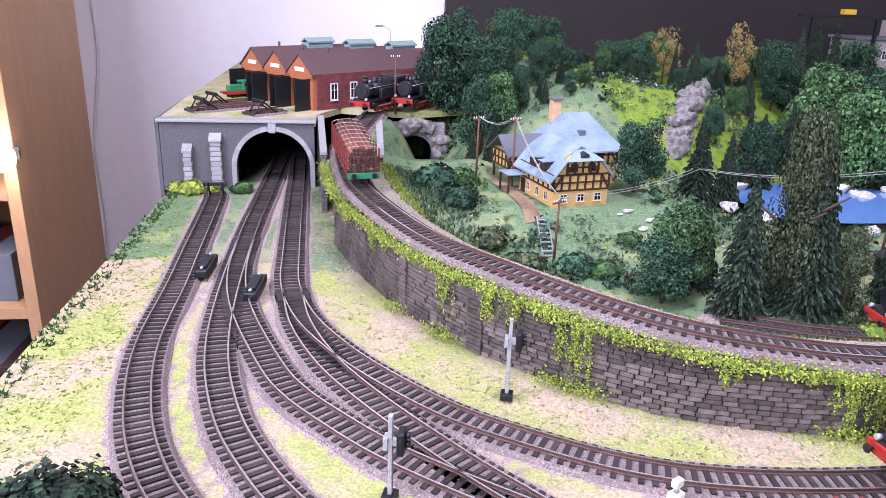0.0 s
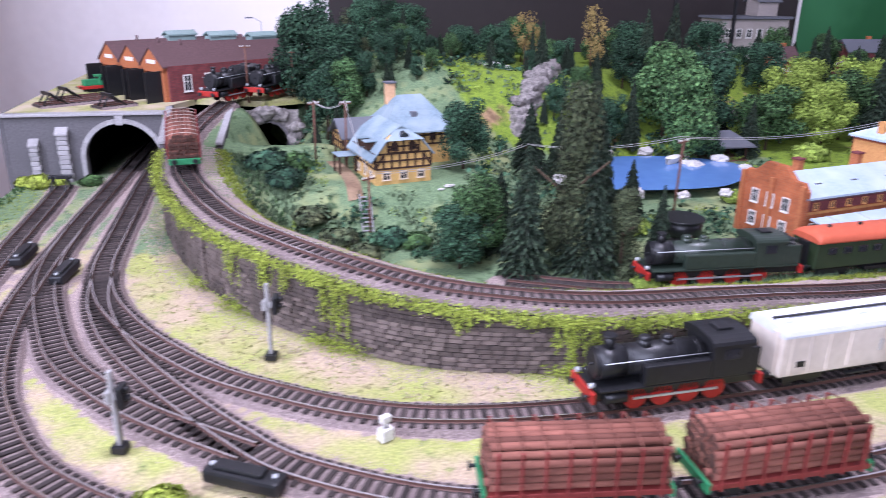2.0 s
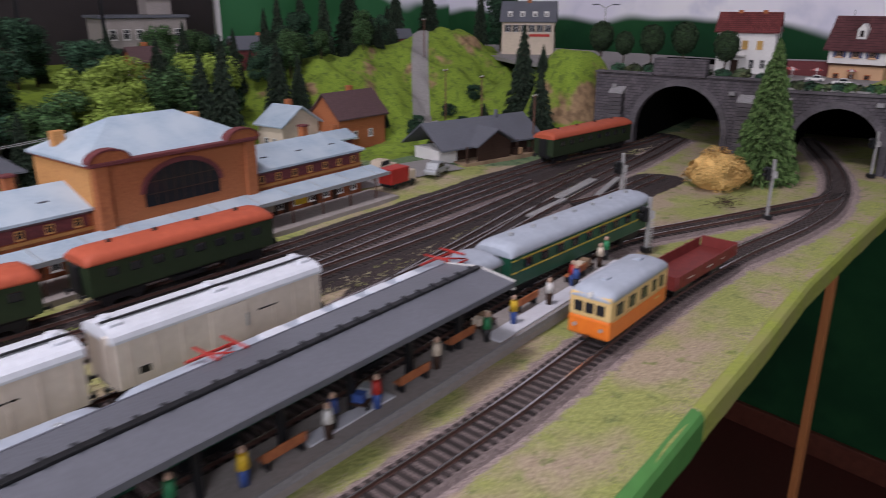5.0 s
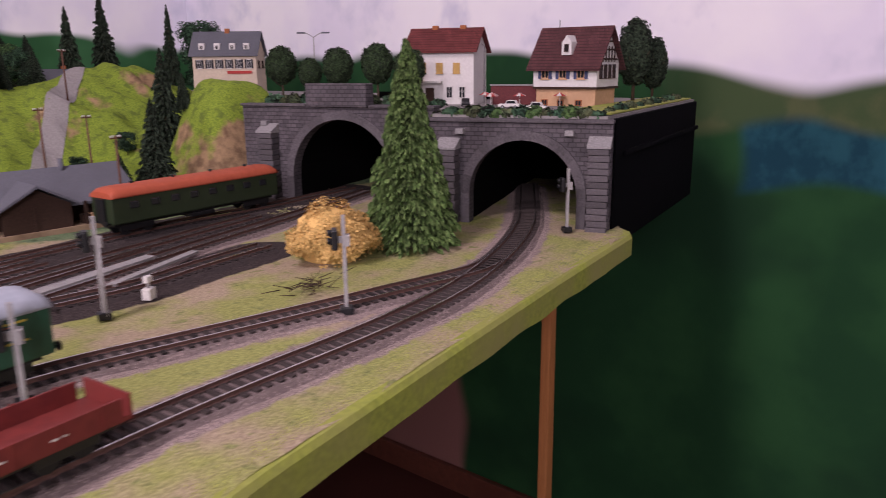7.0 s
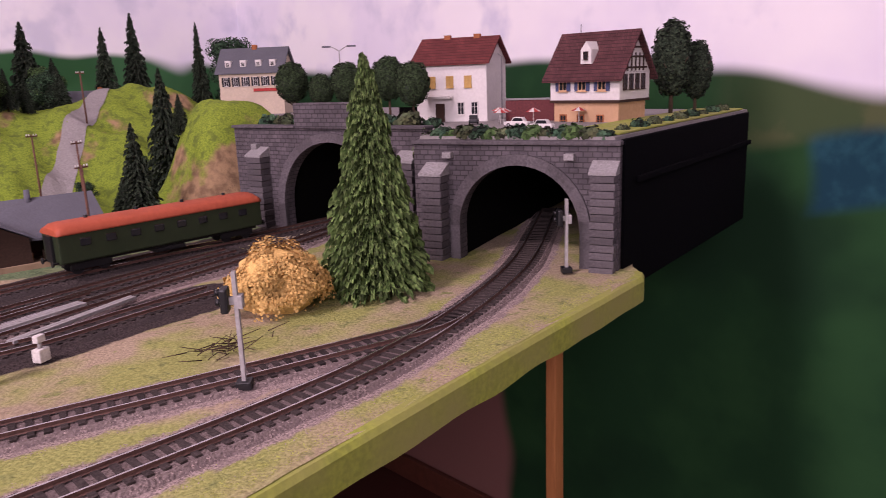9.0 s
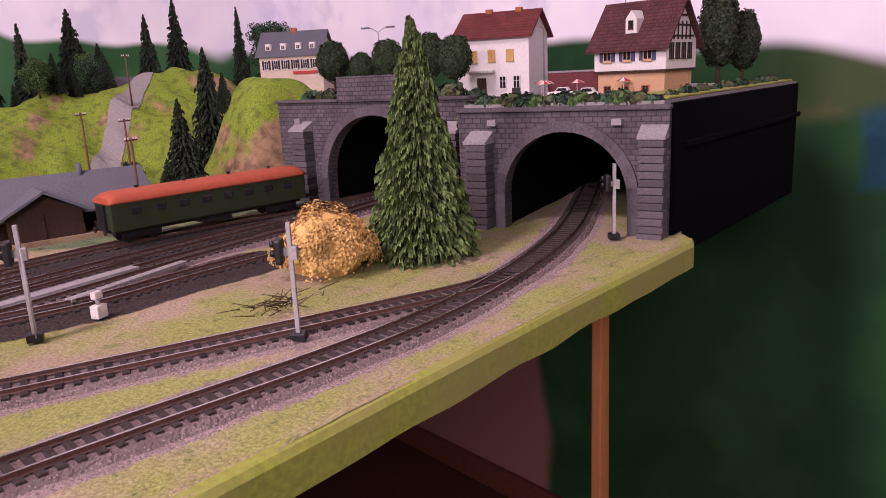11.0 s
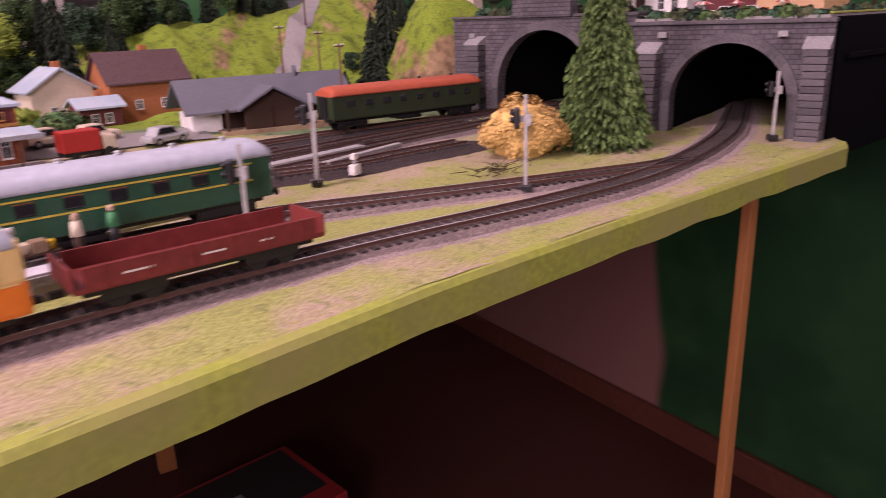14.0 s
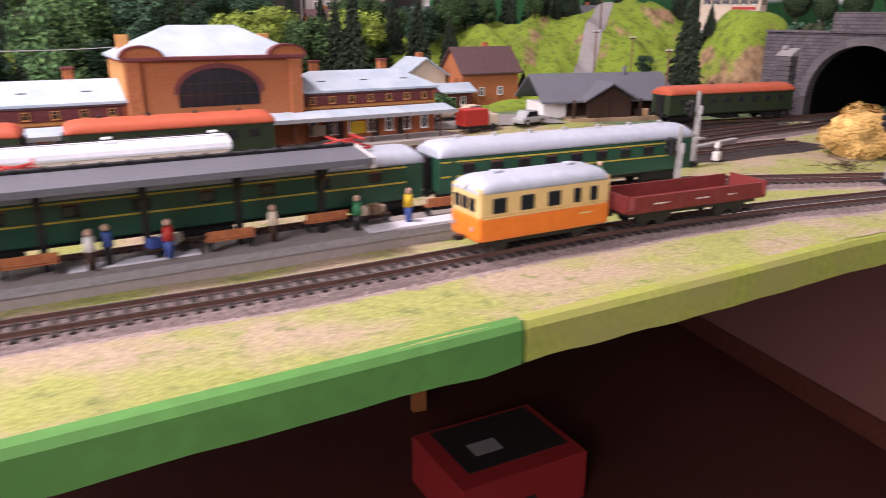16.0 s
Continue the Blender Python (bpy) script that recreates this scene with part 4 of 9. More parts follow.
part("coping", box(0.047, -0.003, 0.1072, 0.124, 0.013, 0.110, 0.0008), "stone", r1)


def build_town_ground():
    root = thing("town_plateau", pose(0, 0, 0), "raised town ground with sandy street above the tunnels", "plateau", "", "structure")
    poly = [(1.585, 0.252), (1.95, 0.308), (1.95, 1.45), (1.78, 1.3), (1.60, 0.95), (1.545, 0.70), (1.51, 0.663), (1.561, 0.428), (1.53, 0.413)]
    bm = bmesh.new()
    a = [bm.verts.new((x, y, 0.103)) for x, y in poly]
    b = [bm.verts.new((x, y, 0.096)) for x, y in poly]
    bm.faces.new(a)
    bm.faces.new(b[::-1])
    for i in range(len(poly)):
        bm.faces.new((a[i], b[i], b[(i + 1) % len(poly)], a[(i + 1) % len(poly)]))
    bmesh.ops.recalc_face_normals(bm, faces=bm.faces)
    bmesh.ops.triangulate(bm, faces=bm.faces)
    part("deck", bm, "asphalt_light", root)
    v = part("verge", box(0.012, 0.002, 0.1034, 0.36, 0.060, 0.1052, 0.0008), "lip_grass", root, "olive turf verge")
    v.matrix_basis = yaw_pose(1.585, 0.252, 0, 1.95, 0.308)
    m = yaw_pose(1.585, 0.247, 0, 1.95, 0.303)
    s = part("side_panel", box(0.0, -0.004, -0.02, 0.345, 0.0, 0.1015, 0.001), "black_cloth", root, "black covered side panel")
    s.matrix_basis = m
    s = part("side_rail", box(0.02, -0.008, 0.066, 0.345, -0.0045, 0.071, 0.001), "black_cloth", root, "dark rail on the side panel")
    s.matrix_basis = m


build_town_ground()
# near-black block between the two portals, its colour standing for shade in the gap
solid("portal_pier", box(1.535, 0.408, -0.003, 1.60, 0.424, 0.10, 0.001), "dark", "near-black block standing for the shaded gap between the tunnel portals", "wall", "structure")


# ---- rolling stock ----
def wheelset(bm, x, r=0.0055, mi=0):
    for s in (-1, 1):
        cyl(r, r, (x, s * 0.0068, r), (x, s * 0.0086, r), 14, bm, mi)
    cyl(0.001, 0.001, (x, -0.008, r), (x, 0.008, r), 6, bm, mi)


def bogie(parent, x, mat="black_metal", wheel="black_metal", gap=0.011):
    b = part("bogie", box(x - gap - 0.006, -0.0105, 0.004, x + gap + 0.006, -0.0085, 0.009, 0.0006), mat, parent)
    bm = box(x - gap - 0.006, 0.0085, 0.004, x + gap + 0.006, 0.0105, 0.009, 0.0006)
    box(x - 0.004, -0.009, 0.006, x + 0.004, 0.009, 0.010, 0, bm)
    part("side_frame", bm, mat, b)
    for d in (-gap, gap):
        bm = bmesh.new()
        wheelset(bm, x + d)
        part("wheelset", bm, wheel, b)


def buffers(parent, L, mat="black_metal", z=0.0125):
    for s in (-1, 1):
        bm = bmesh.new()
        for y in (-0.010, 0.010):
            cyl(0.001, 0.001, (s * L / 2, y, z), (s * (L / 2 + 0.004), y, z), 8, bm)
            cyl(0.0026, 0.0026, (s * (L / 2 + 0.004), y, z), (s * (L / 2 + 0.005), y, z), 12, bm)
        part("buffer", bm, mat, parent)


def round_roof(L, w, z0, rise, over=0.001, n=10, drop=0.0015):
    pts = [(-(w / 2 + over), z0 - drop)]
    for i in range(n + 1):
        a = math.pi * i / n
        pts.append((-(w / 2 + over) * math.cos(a), z0 + rise * math.sin(a) ** 0.7))
    pts.append((w / 2 + over, z0 - drop))
    return [(y, z) for y, z in pts]


def coach(m, L, label, body="coach_green", roof="coach_grey_roof", lines=True, windows=9, name="passenger_coach", vents=7, H=0.044, W=0.031):
    root = thing(name, m, label, "railway coach", "trains")
    base = part("body", box(-L / 2, -W / 2, 0.0115, L / 2, W / 2, H - 0.008, 0.0012), body, root)
    rf = bmesh.new()
    poly = round_roof(L, W, H - 0.008, 0.008)
    k = 6
    secs = [(-L / 2 - 0.0005, 0.55), (-L / 2 + 0.004, 0.92), (-L / 2 + 0.010, 1.0), (L / 2 - 0.010, 1.0), (L / 2 - 0.004, 0.92), (L / 2 + 0.0005, 0.55)]
    prev = None
    for x, f in secs:
        ring = [rf.verts.new((x, y, H - 0.0095 + (z - H + 0.0095) * f)) for y, z in poly]
        if prev:
            for i in range(len(ring)):
                fa = rf.faces.new((prev[i], prev[(i + 1) % len(ring)], ring[(i + 1) % len(ring)], ring[i]))
                fa.smooth = True
        else:
            rf.faces.new(ring[::-1])
        prev = ring
    rf.faces.new(prev)
    bmesh.ops.recalc_face_normals(rf, faces=rf.faces)
    rp = part("roof", rf, roof, root)
    for i in range(vents):
        x = -L / 2 + L * (i + 0.7) / (vents + 0.4)
        bm = cyl(0.0016, 0.0016, (x, 0, H - 0.001), (x, 0, H + 0.0016), 10)
        cyl(0.0022, 0.001, (x, 0, H + 0.0016), (x, 0, H + 0.0022), 10, bm)
        part("vent", bm, "silver" if roof == "coach_grey_roof" else "black_metal", rp)
    zs = (0.0225, 0.0318)
    for s in (-1, 1):
        y = s * (W / 2 + 0.0003)
        if lines:
            for z in zs:
                part("stripe", box(-L / 2 + 0.012, y - 0.0004, z - 0.00045, L / 2 - 0.012, y + 0.0004, z + 0.00045), "yellow_line", base, "yellow stripe")
                part("stripe", box(-L / 2 + 0.0015, y - 0.0004, z - 0.00045, -L / 2 + 0.008, y + 0.0004, z + 0.00045), "yellow_line", base, "yellow stripe")
        for i in range(windows):
            x = -L / 2 + L * (i + 1) / (windows + 1)
            wp = part("window", box(x - 0.0042, y - 0.0005, 0.0242, x + 0.0042, y + 0.0003, 0.0302, 0.0008), "window_dark", base)
            part("window_frame", box(x - 0.0042, y - 0.0002, 0.0298, x + 0.0042, y + 0.0006, 0.0305), "brick" if lines else "timber", wp)
    for x in (-L / 2, L / 2):
        part("gangway", box(x - 0.0025, -0.006, 0.012, x + 0.0025, 0.006, 0.034, 0.0008), "black_metal", root)
    part("underframe", box(-L / 2 + 0.004, -0.010, 0.0085, L / 2 - 0.004, 0.010, 0.0115), "black_metal", root)
    part("battery_box", box(-0.014, -0.0125, 0.005, 0.014, 0.0125, 0.0085, 0.0006), "black_metal", root)
    for x in (-L / 2 + 0.026, L / 2 - 0.026):
        bogie(root, x)
    buffers(root, L)
    return root


def reefer(m, L, label):
    root = thing("refrigerator_wagon", m, label, "goods wagon", "white goods train")
    W, H = 0.031, 0.046
    body = part("body", box(-L / 2, -W / 2, 0.0115, L / 2, W / 2, H - 0.006, 0.0008), "wagon_white", root)
    part("roof", extrude_x(round_roof(L, W, H - 0.006, 0.006), -L / 2 - 0.0008, L / 2 + 0.0008), "wagon_white_roof", root)
    for s in (-1, 1):
        y = s * W / 2
        dr = part("door", box(-0.013, y - 0.0009, 0.0135, 0.013, y + 0.0009, 0.038, 0.0004), "wagon_white", body)
        part("latch", box(0.0105, y - 0.0016, 0.022, 0.0118, y + 0.0016, 0.030), "silver", dr)
        for x in np.linspace(-L / 2 + 0.007, L / 2 - 0.007, 9):
            if abs(x) > 0.016:
                part("rib", box(x - 0.0004, y - 0.0006, 0.0125, x + 0.0004, y + 0.0006, 0.039), "wagon_white", body)
        part("label_panel", box(-L / 2 + 0.012, y - 0.0005, 0.0175, -L / 2 + 0.018, y + 0.0005, 0.0215), "black_metal", body, "small black label frame")
        part("mark", box(0.02, y - 0.0005, 0.0285, 0.034, y + 0.0005, 0.0293), "black_metal", body, "dark line of lettering")
        part("step", box(-0.012, y - 0.002, 0.008, 0.012, y + 0.001, 0.0088), "black_metal", root)
    part("roof_walk", box(-L / 2, -0.0035, H + 0.0008, L / 2, -0.0015, H + 0.0014), "black_metal", root, "dark roof walkway")
    for x in (-L / 2 + 0.006, L / 2 - 0.006, 0.0):
        bm = cyl(0.003, 0.003, (x, 0.004, H - 0.001), (x, 0.004, H + 0.0018), 10)
        box(x - 0.004, -0.009, H - 0.003, x + 0.004, -0.004, H + 0.001, 0.0005, bm)
        part("hatch", bm, "wagon_white_roof", root)
    # brakeman's platform end
    part("end_ladder", box(-L / 2 - 0.002, -0.012, 0.012, -L / 2 - 0.0008, -0.008, H - 0.004), "wagon_white", root)
    part("underframe", box(-L / 2 + 0.002, -0.012, 0.0085, L / 2 - 0.002, 0.012, 0.0115), "black_metal", root)
    for x in (-L / 2 + 0.024, L / 2 - 0.024):
        bogie(root, x, gap=0.009)
    buffers(root, L)


def log_wagon(m, L, label, group="log train", wire="log_brown"):
    root = thing("log_wagon", m, label, "goods wagon", group)
    part("floor", box(-L / 2, -0.0155, 0.0105, L / 2, 0.0155, 0.0135, 0.0004), "wagon_red", root)
    part("end_beam", box(L / 2 - 0.001, -0.0155, 0.0085, L / 2 + 0.001, 0.0155, 0.0145, 0.0004), "green_paint", root, "green end beam")
    part("end_beam", box(-L / 2 - 0.001, -0.0155, 0.0085, -L / 2 + 0.001, 0.0155, 0.0145, 0.0004), "green_paint", root, "green end beam")
    rng = random.Random(12)
    rows = [(0.0165, 7), (0.0205, 7), (0.0245, 7), (0.0285, 7), (0.0325, 6), (0.036, 5)]
    for z, n in rows:
        for i in range(n):
            y = (i - (n - 1) / 2) * 0.0042
            r = rng.uniform(0.0019, 0.0023)
            e = rng.uniform(-0.0015, 0.0015)
            bm = cyl(r, r * 0.93, (-L / 2 + 0.002 + e, y, z), (L / 2 - 0.002 + e, y + rng.uniform(-.0004, .0004), z), 8)
            for f in bm.faces:
                if len(f.verts) > 4:
                    f.material_index = 1
            part("log", bm, ["log_brown", "log_end"], root)
    for s in (-1, 1):
        for x in np.linspace(-L / 2 + 0.006, L / 2 - 0.006, 8):
            part("stake", box(x - 0.0007, s * 0.0158 - 0.0007, 0.010, x + 0.0007, s * 0.0158 + 0.0007, 0.037, 0.0002), "wagon_red", root)
    for x in np.linspace(-L / 2 + 0.006, L / 2 - 0.006, 8):
        bm = bmesh.new()
        for i in range(8):
            a, b = math.pi * i / 8, math.pi * (i + 1) / 8
            cyl(0.0004, 0.0004, (x, 0.0155 * math.cos(a), 0.036 + 0.0035 * math.sin(a)), (x, 0.0155 * math.cos(b), 0.036 + 0.0035 * math.sin(b)), 5, bm)
        part("chain", bm, wire, root, "binding wire over the load")
    part("sole_bar", box(-L / 2 + 0.002, -0.012, 0.0075, L / 2 - 0.002, 0.012, 0.0105), "black_metal", root)
    for x in (-L / 2 + 0.02, L / 2 - 0.02):
        bm = bmesh.new()
        wheelset(bm, x)
        part("wheelset", bm, "black_metal", root)
    buffers(root, L)


def steam_loco(m, L, label, boiler="black_metal", tender=False, name="steam_locomotive"):
    """A tank engine, its smokebox towards -x."""
    root = thing(name, m, label, "locomotive", "trains")
    part("frame", box(-L / 2, -0.0105, 0.0095, L / 2, 0.0105, 0.0165, 0.0005), "black_metal", root)
    part("running_board", box(-L / 2 + 0.004, -0.0155, 0.0165, L / 2 - 0.004, 0.0155, 0.0177, 0.0003), boiler, root)
    bx0, bx1 = -L / 2 + 0.006, L * 0.18
    bo = part("boiler", cyl(0.0098, 0.0098, (bx0 + 0.018, 0, 0.0285), (bx1, 0, 0.0285), 24), boiler, root)
    for x in np.linspace(bx0 + 0.02, bx1 - 0.006, 4):
        part("boiler_band", cyl(0.0101, 0.0101, (x, 0, 0.0285), (x + 0.0008, 0, 0.0285), 24), "black_metal", bo)
    sb = part("smokebox", cyl(0.0102, 0.0102, (bx0, 0, 0.0285), (bx0 + 0.018, 0, 0.0285), 24), "black_metal", root)
    bm = cyl(0.0085, 0.0090, (bx0 - 0.0015, 0, 0.0285), (bx0, 0, 0.0285), 24)
    cyl(0.001, 0.001, (bx0 - 0.003, 0, 0.0285), (bx0 - 0.001, 0, 0.0285), 8, bm)
    part("smokebox_door", bm, "black_metal", sb)
    bm = cyl(0.0036, 0.0030, (bx0 + 0.009, 0, 0.0375), (bx0 + 0.009, 0, 0.0455), 16)
    cyl(0.0040, 0.0040, (bx0 + 0.009, 0, 0.0452), (bx0 + 0.009, 0, 0.0464), 16, bm)
    part("chimney", bm, "black_metal", root)
    for x, r, h in ((bx0 + 0.032, 0.0048, 0.0435), (bx0 + 0.047, 0.0042, 0.0425)):
        bm = cyl(r, r, (x, 0, 0.036), (x, 0, h - 0.002), 16)
        cyl(r, r * 0.5, (x, 0, h - 0.002), (x, 0, h), 16, bm)
        part("dome", bm, boiler, root)
    for s in (-1, 1):
        part("water_tank", box(bx0 + 0.026, s * 0.0098, 0.0177, bx1, s * 0.0155, 0.0305, 0.0012), boiler, root)
        bm = bmesh.new()
        cyl(0.0004, 0.0004, (bx0 + 0.002, s * 0.0112, 0.033), (bx1, s * 0.0112, 0.033), 6, bm)
        part("handrail", bm, "silver", root)
        bm = cyl(0.0036, 0.0036, (bx0 + 0.002, s * 0.0128, 0.0115), (bx0 + 0.016, s * 0.0128, 0.0115), 14)
        part("cylinder", bm, "black_metal", root)
        rod = part("coupling_rod", box(bx0 + 0.022, s * 0.0118 - 0.0004, 0.0075, L * 0.25, s * 0.0118 + 0.0004, 0.0090), "silver", root)
        part("lamp", cyl(0.0017, 0.0017, (-L / 2 - 0.001, s * 0.010, 0.0195), (-L / 2 + 0.002, s * 0.010, 0.0195), 10), "silver", root)
        for x in np.linspace(bx0 + 0.024, L * 0.24, 4):
            bm = cyl(0.0075, 0.0075, (x, s * 0.0078, 0.0078), (x, s * 0.0105, 0.0078), 20)
            w = part("driving_wheel", bm, "wheel_red", root, "red spoked wheel")
            part("tyre", cyl(0.0079, 0.0079, (x, s * 0.0076, 0.0078), (x, s * 0.0092, 0.0078), 20), "black_metal", w)
    cab = part("cab", box(bx1, -0.0155, 0.0177, bx1 + 0.026, 0.0155, 0.0395, 0.0006), boiler, root)
    for s in (-1, 1):
        part("cab_window", box(bx1 + 0.008, s * 0.0156 - 0.0004, 0.029, bx1 + 0.018, s * 0.0156 + 0.0004, 0.036, 0.0004), "window_dark", cab)
    part("cab_roof", extrude_x(round_roof(0.03, 0.031, 0.0392, 0.0045), bx1 - 0.002, bx1 + 0.028), boiler, root)
    part("roof_vent", box(bx1 + 0.008, -0.005, 0.0435, bx1 + 0.018, 0.005, 0.0452, 0.0005), "black_metal", root)
    bk = part("bunker", box(bx1 + 0.026, -0.0148, 0.0177, L / 2 - 0.003, 0.0148, 0.035, 0.0008), boiler, root)
    bm = bmesh.new()
    rng = random.Random(5)
    for i in range(26):
        blob(0.003, bm, (rng.uniform(bx1 + 0.029, L / 2 - 0.006), rng.uniform(-0.011, 0.011), 0.035 + rng.uniform(0, 0.003)), (1, 1, 0.8), 0.5, 200, 1, i * 1.3)
    part("coal", bm, "black_metal", bk, "heap of coal")
    part("front_beam", box(-L / 2 - 0.001, -0.0155, 0.0095, -L / 2 + 0.0012, 0.0155, 0.0165, 0.0004), "wheel_red", root, "red buffer beam")
    part("rear_beam", box(L / 2 - 0.0012, -0.0155, 0.0095, L / 2 + 0.001, 0.0155, 0.0165, 0.0004), "wheel_red", root, "red buffer beam")
    buffers(root, L)
    return root


def railbus(m, L=0.092):
    root = thing("railbus", m, "orange and cream railbus with grey roof", "railcar", "railbus train")
    W, H = 0.029, 0.041
    lo = part("lower_body", box(-L / 2, -W / 2, 0.0075, L / 2, W / 2, 0.021, 0.0022), "orange", root, "orange lower body")
    up = part("upper_body", box(-L / 2 + 0.0002, -W / 2 + 0.0002, 0.0195, L / 2 - 0.0002, W / 2 - 0.0002, H - 0.005, 0.0022), "cream", root, "cream upper body")
    rf = bmesh.new()
    poly = round_roof(L, W, H - 0.0065, 0.0062, 0.0)
    prev = None
    for x, f in ((-L / 2, 0.2), (-L / 2 + 0.003, 0.75), (-L / 2 + 0.009, 1), (L / 2 - 0.009, 1), (L / 2 - 0.003, 0.75), (L / 2, 0.2)):
        ring = [rf.verts.new((x, y * (0.9 if f < 0.5 else 1), H - 0.008 + (z - H + 0.008) * f)) for y, z in poly]
        if prev:
            for i in range(len(ring)):
                rf.faces.new((prev[i], prev[(i + 1) % len(ring)], ring[(i + 1) % len(ring)], ring[i])).smooth = True
        else:
            rf.faces.new(ring[::-1])
        prev = ring
    rf.faces.new(prev)
    bmesh.ops.recalc_face_normals(rf, faces=rf.faces)
    rp = part("roof", rf, "coach_grey_roof", root, "grey roof")
    for x in (-0.024, 0.024):
        part("roof_vent", box(x - 0.003, -0.0025, H - 0.001, x + 0.003, 0.0025, H + 0.001, 0.0005), "coach_grey_roof", rp)
    for s in (-1, 1):
        y = s * W / 2
        for x in (-0.031, -0.0135, 0.004, 0.0195, 0.031):
            w = 0.0042 if x < 0.015 else 0.0024
            part("window", box(x - w, y - 0.0006, 0.0225, x + w, y + 0.0004, 0.0305, 0.0006), "window_dark", up)
        part("trim", box(-L / 2 + 0.003, y - 0.0003, 0.0199, L / 2 - 0.003, y + 0.0004, 0.0205), "cream", lo)
        part("mark", box(0.022, y - 0.0003, 0.0155, 0.030, y + 0.0004, 0.0165), "cream", lo, "pale line of lettering")
    for s in (-1, 1):
        x = s * L / 2
        for y in (-0.0075, 0.0, 0.0075):
            part("front_window", box(x - 0.0006, y - 0.0029, 0.0235, x + 0.0006, y + 0.0029, 0.0305, 0.0006), "window_dark", up)
        for y in (-0.009, 0.009):
            part("headlamp", cyl(0.0014, 0.0014, (x - 0.001, y, 0.0145), (x + 0.0012 * s, y, 0.0145), 12), "silver", lo)
        part("top_lamp", cyl(0.0016, 0.0016, (x - 0.002 * s, 0, 0.0358), (x + 0.0012 * s, 0, 0.0358), 12), "frame_white", up)
        part("coupler", box(x - 0.001, -0.002, 0.007, x + s * 0.006, 0.002, 0.0095, 0.0005), "black_metal", root)
    part("underframe", box(-L / 2 + 0.006, -0.010, 0.0045, L / 2 - 0.006, 0.010, 0.0078), "black_metal", root)
    for x in (-0.026, 0.026):
        bm = bmesh.new()
        wheelset(bm, x, 0.005)
        part("wheelset", bm, "black_metal", root)


def low_wagon(m, L=0.112):
    root = thing("low_sided_wagon", m, "empty dark red low-sided goods wagon", "goods wagon", "railbus train")
    part("floor", box(-L / 2, -0.0150, 0.0105, L / 2, 0.0150, 0.0125), "wagon_red", root)
    for s in (-1, 1):
        y = s * 0.0150
        sd = part("side_board", box(-L / 2 + 0.004, y - 0.0006, 0.0112, L / 2 - 0.004, y + 0.0006, 0.0205, 0.0002), "wagon_red", root)
        for x in np.linspace(-L / 2 + 0.012, L / 2 - 0.012, 6):
            part("stanchion", box(x - 0.0006, y + s * 0.0005 - 0.0006, 0.0112, x + 0.0006, y + s * 0.0005 + 0.0006, 0.0208), "wagon_red", sd)
        for x0, x1 in ((-0.036, -0.024), (-0.004, 0.006), (0.022, 0.028)):
            part("mark", box(x0, y + s * 0.0006 - 0.0002, 0.0152, x1, y + s * 0.0006 + 0.0002, 0.0160), "frame_white", sd, "white line of lettering")
        e = s * (L / 2)
        bm = extrude_x([(-0.015, 0.0112), (0.015, 0.0112), (0.015, 0.021), (-0.015, 0.021)], e - 0.0006, e + 0.0006)
        part("end_board", bm, "wagon_red", root)
        part("coupler", box(e, -0.002, 0.007, e + s * 0.006, 0.002, 0.0095, 0.0005), "black_metal", root)
    part("underframe", box(-L / 2 + 0.004, -0.011, 0.0075, L / 2 - 0.004, 0.011, 0.0105), "black_metal", root)
    for x in (-L / 2 + 0.024, L / 2 - 0.024):
        bogie(root, x, gap=0.007)


def diesel(m):
    root = thing("diesel_shunter", m, "small green and red diesel shunter", "locomotive", "trains")
    part("frame", box(-0.032, -0.013, 0.008, 0.032, 0.013, 0.015, 0.0008), "wheel_red", root, "red frame")
    part("hood", box(-0.024, -0.009, 0.015, 0.014, 0.009, 0.029, 0.0015), "green_paint", root)
    cab = part("cab", box(0.008, -0.0135, 0.015, 0.030, 0.0135, 0.036, 0.0012), "green_paint", root)
    for s in (-1, 1):
        part("window", box(0.012, s * 0.0136 - 0.0004, 0.0255, 0.026, s * 0.0136 + 0.0004, 0.033), "window_dark", cab)
    part("window", box(0.0076, -0.010, 0.0295, 0.0083, 0.010, 0.034), "window_dark", cab)
    part("roof", box(0.006, -0.0142, 0.036, 0.032, 0.0142, 0.0378, 0.0008), "green_paint", root)
    for x in (-0.018, 0.018):
        bm = bmesh.new()
        wheelset(bm, x)
        part("wheelset", bm, "black_metal", root)
    buffers(root, 0.064)


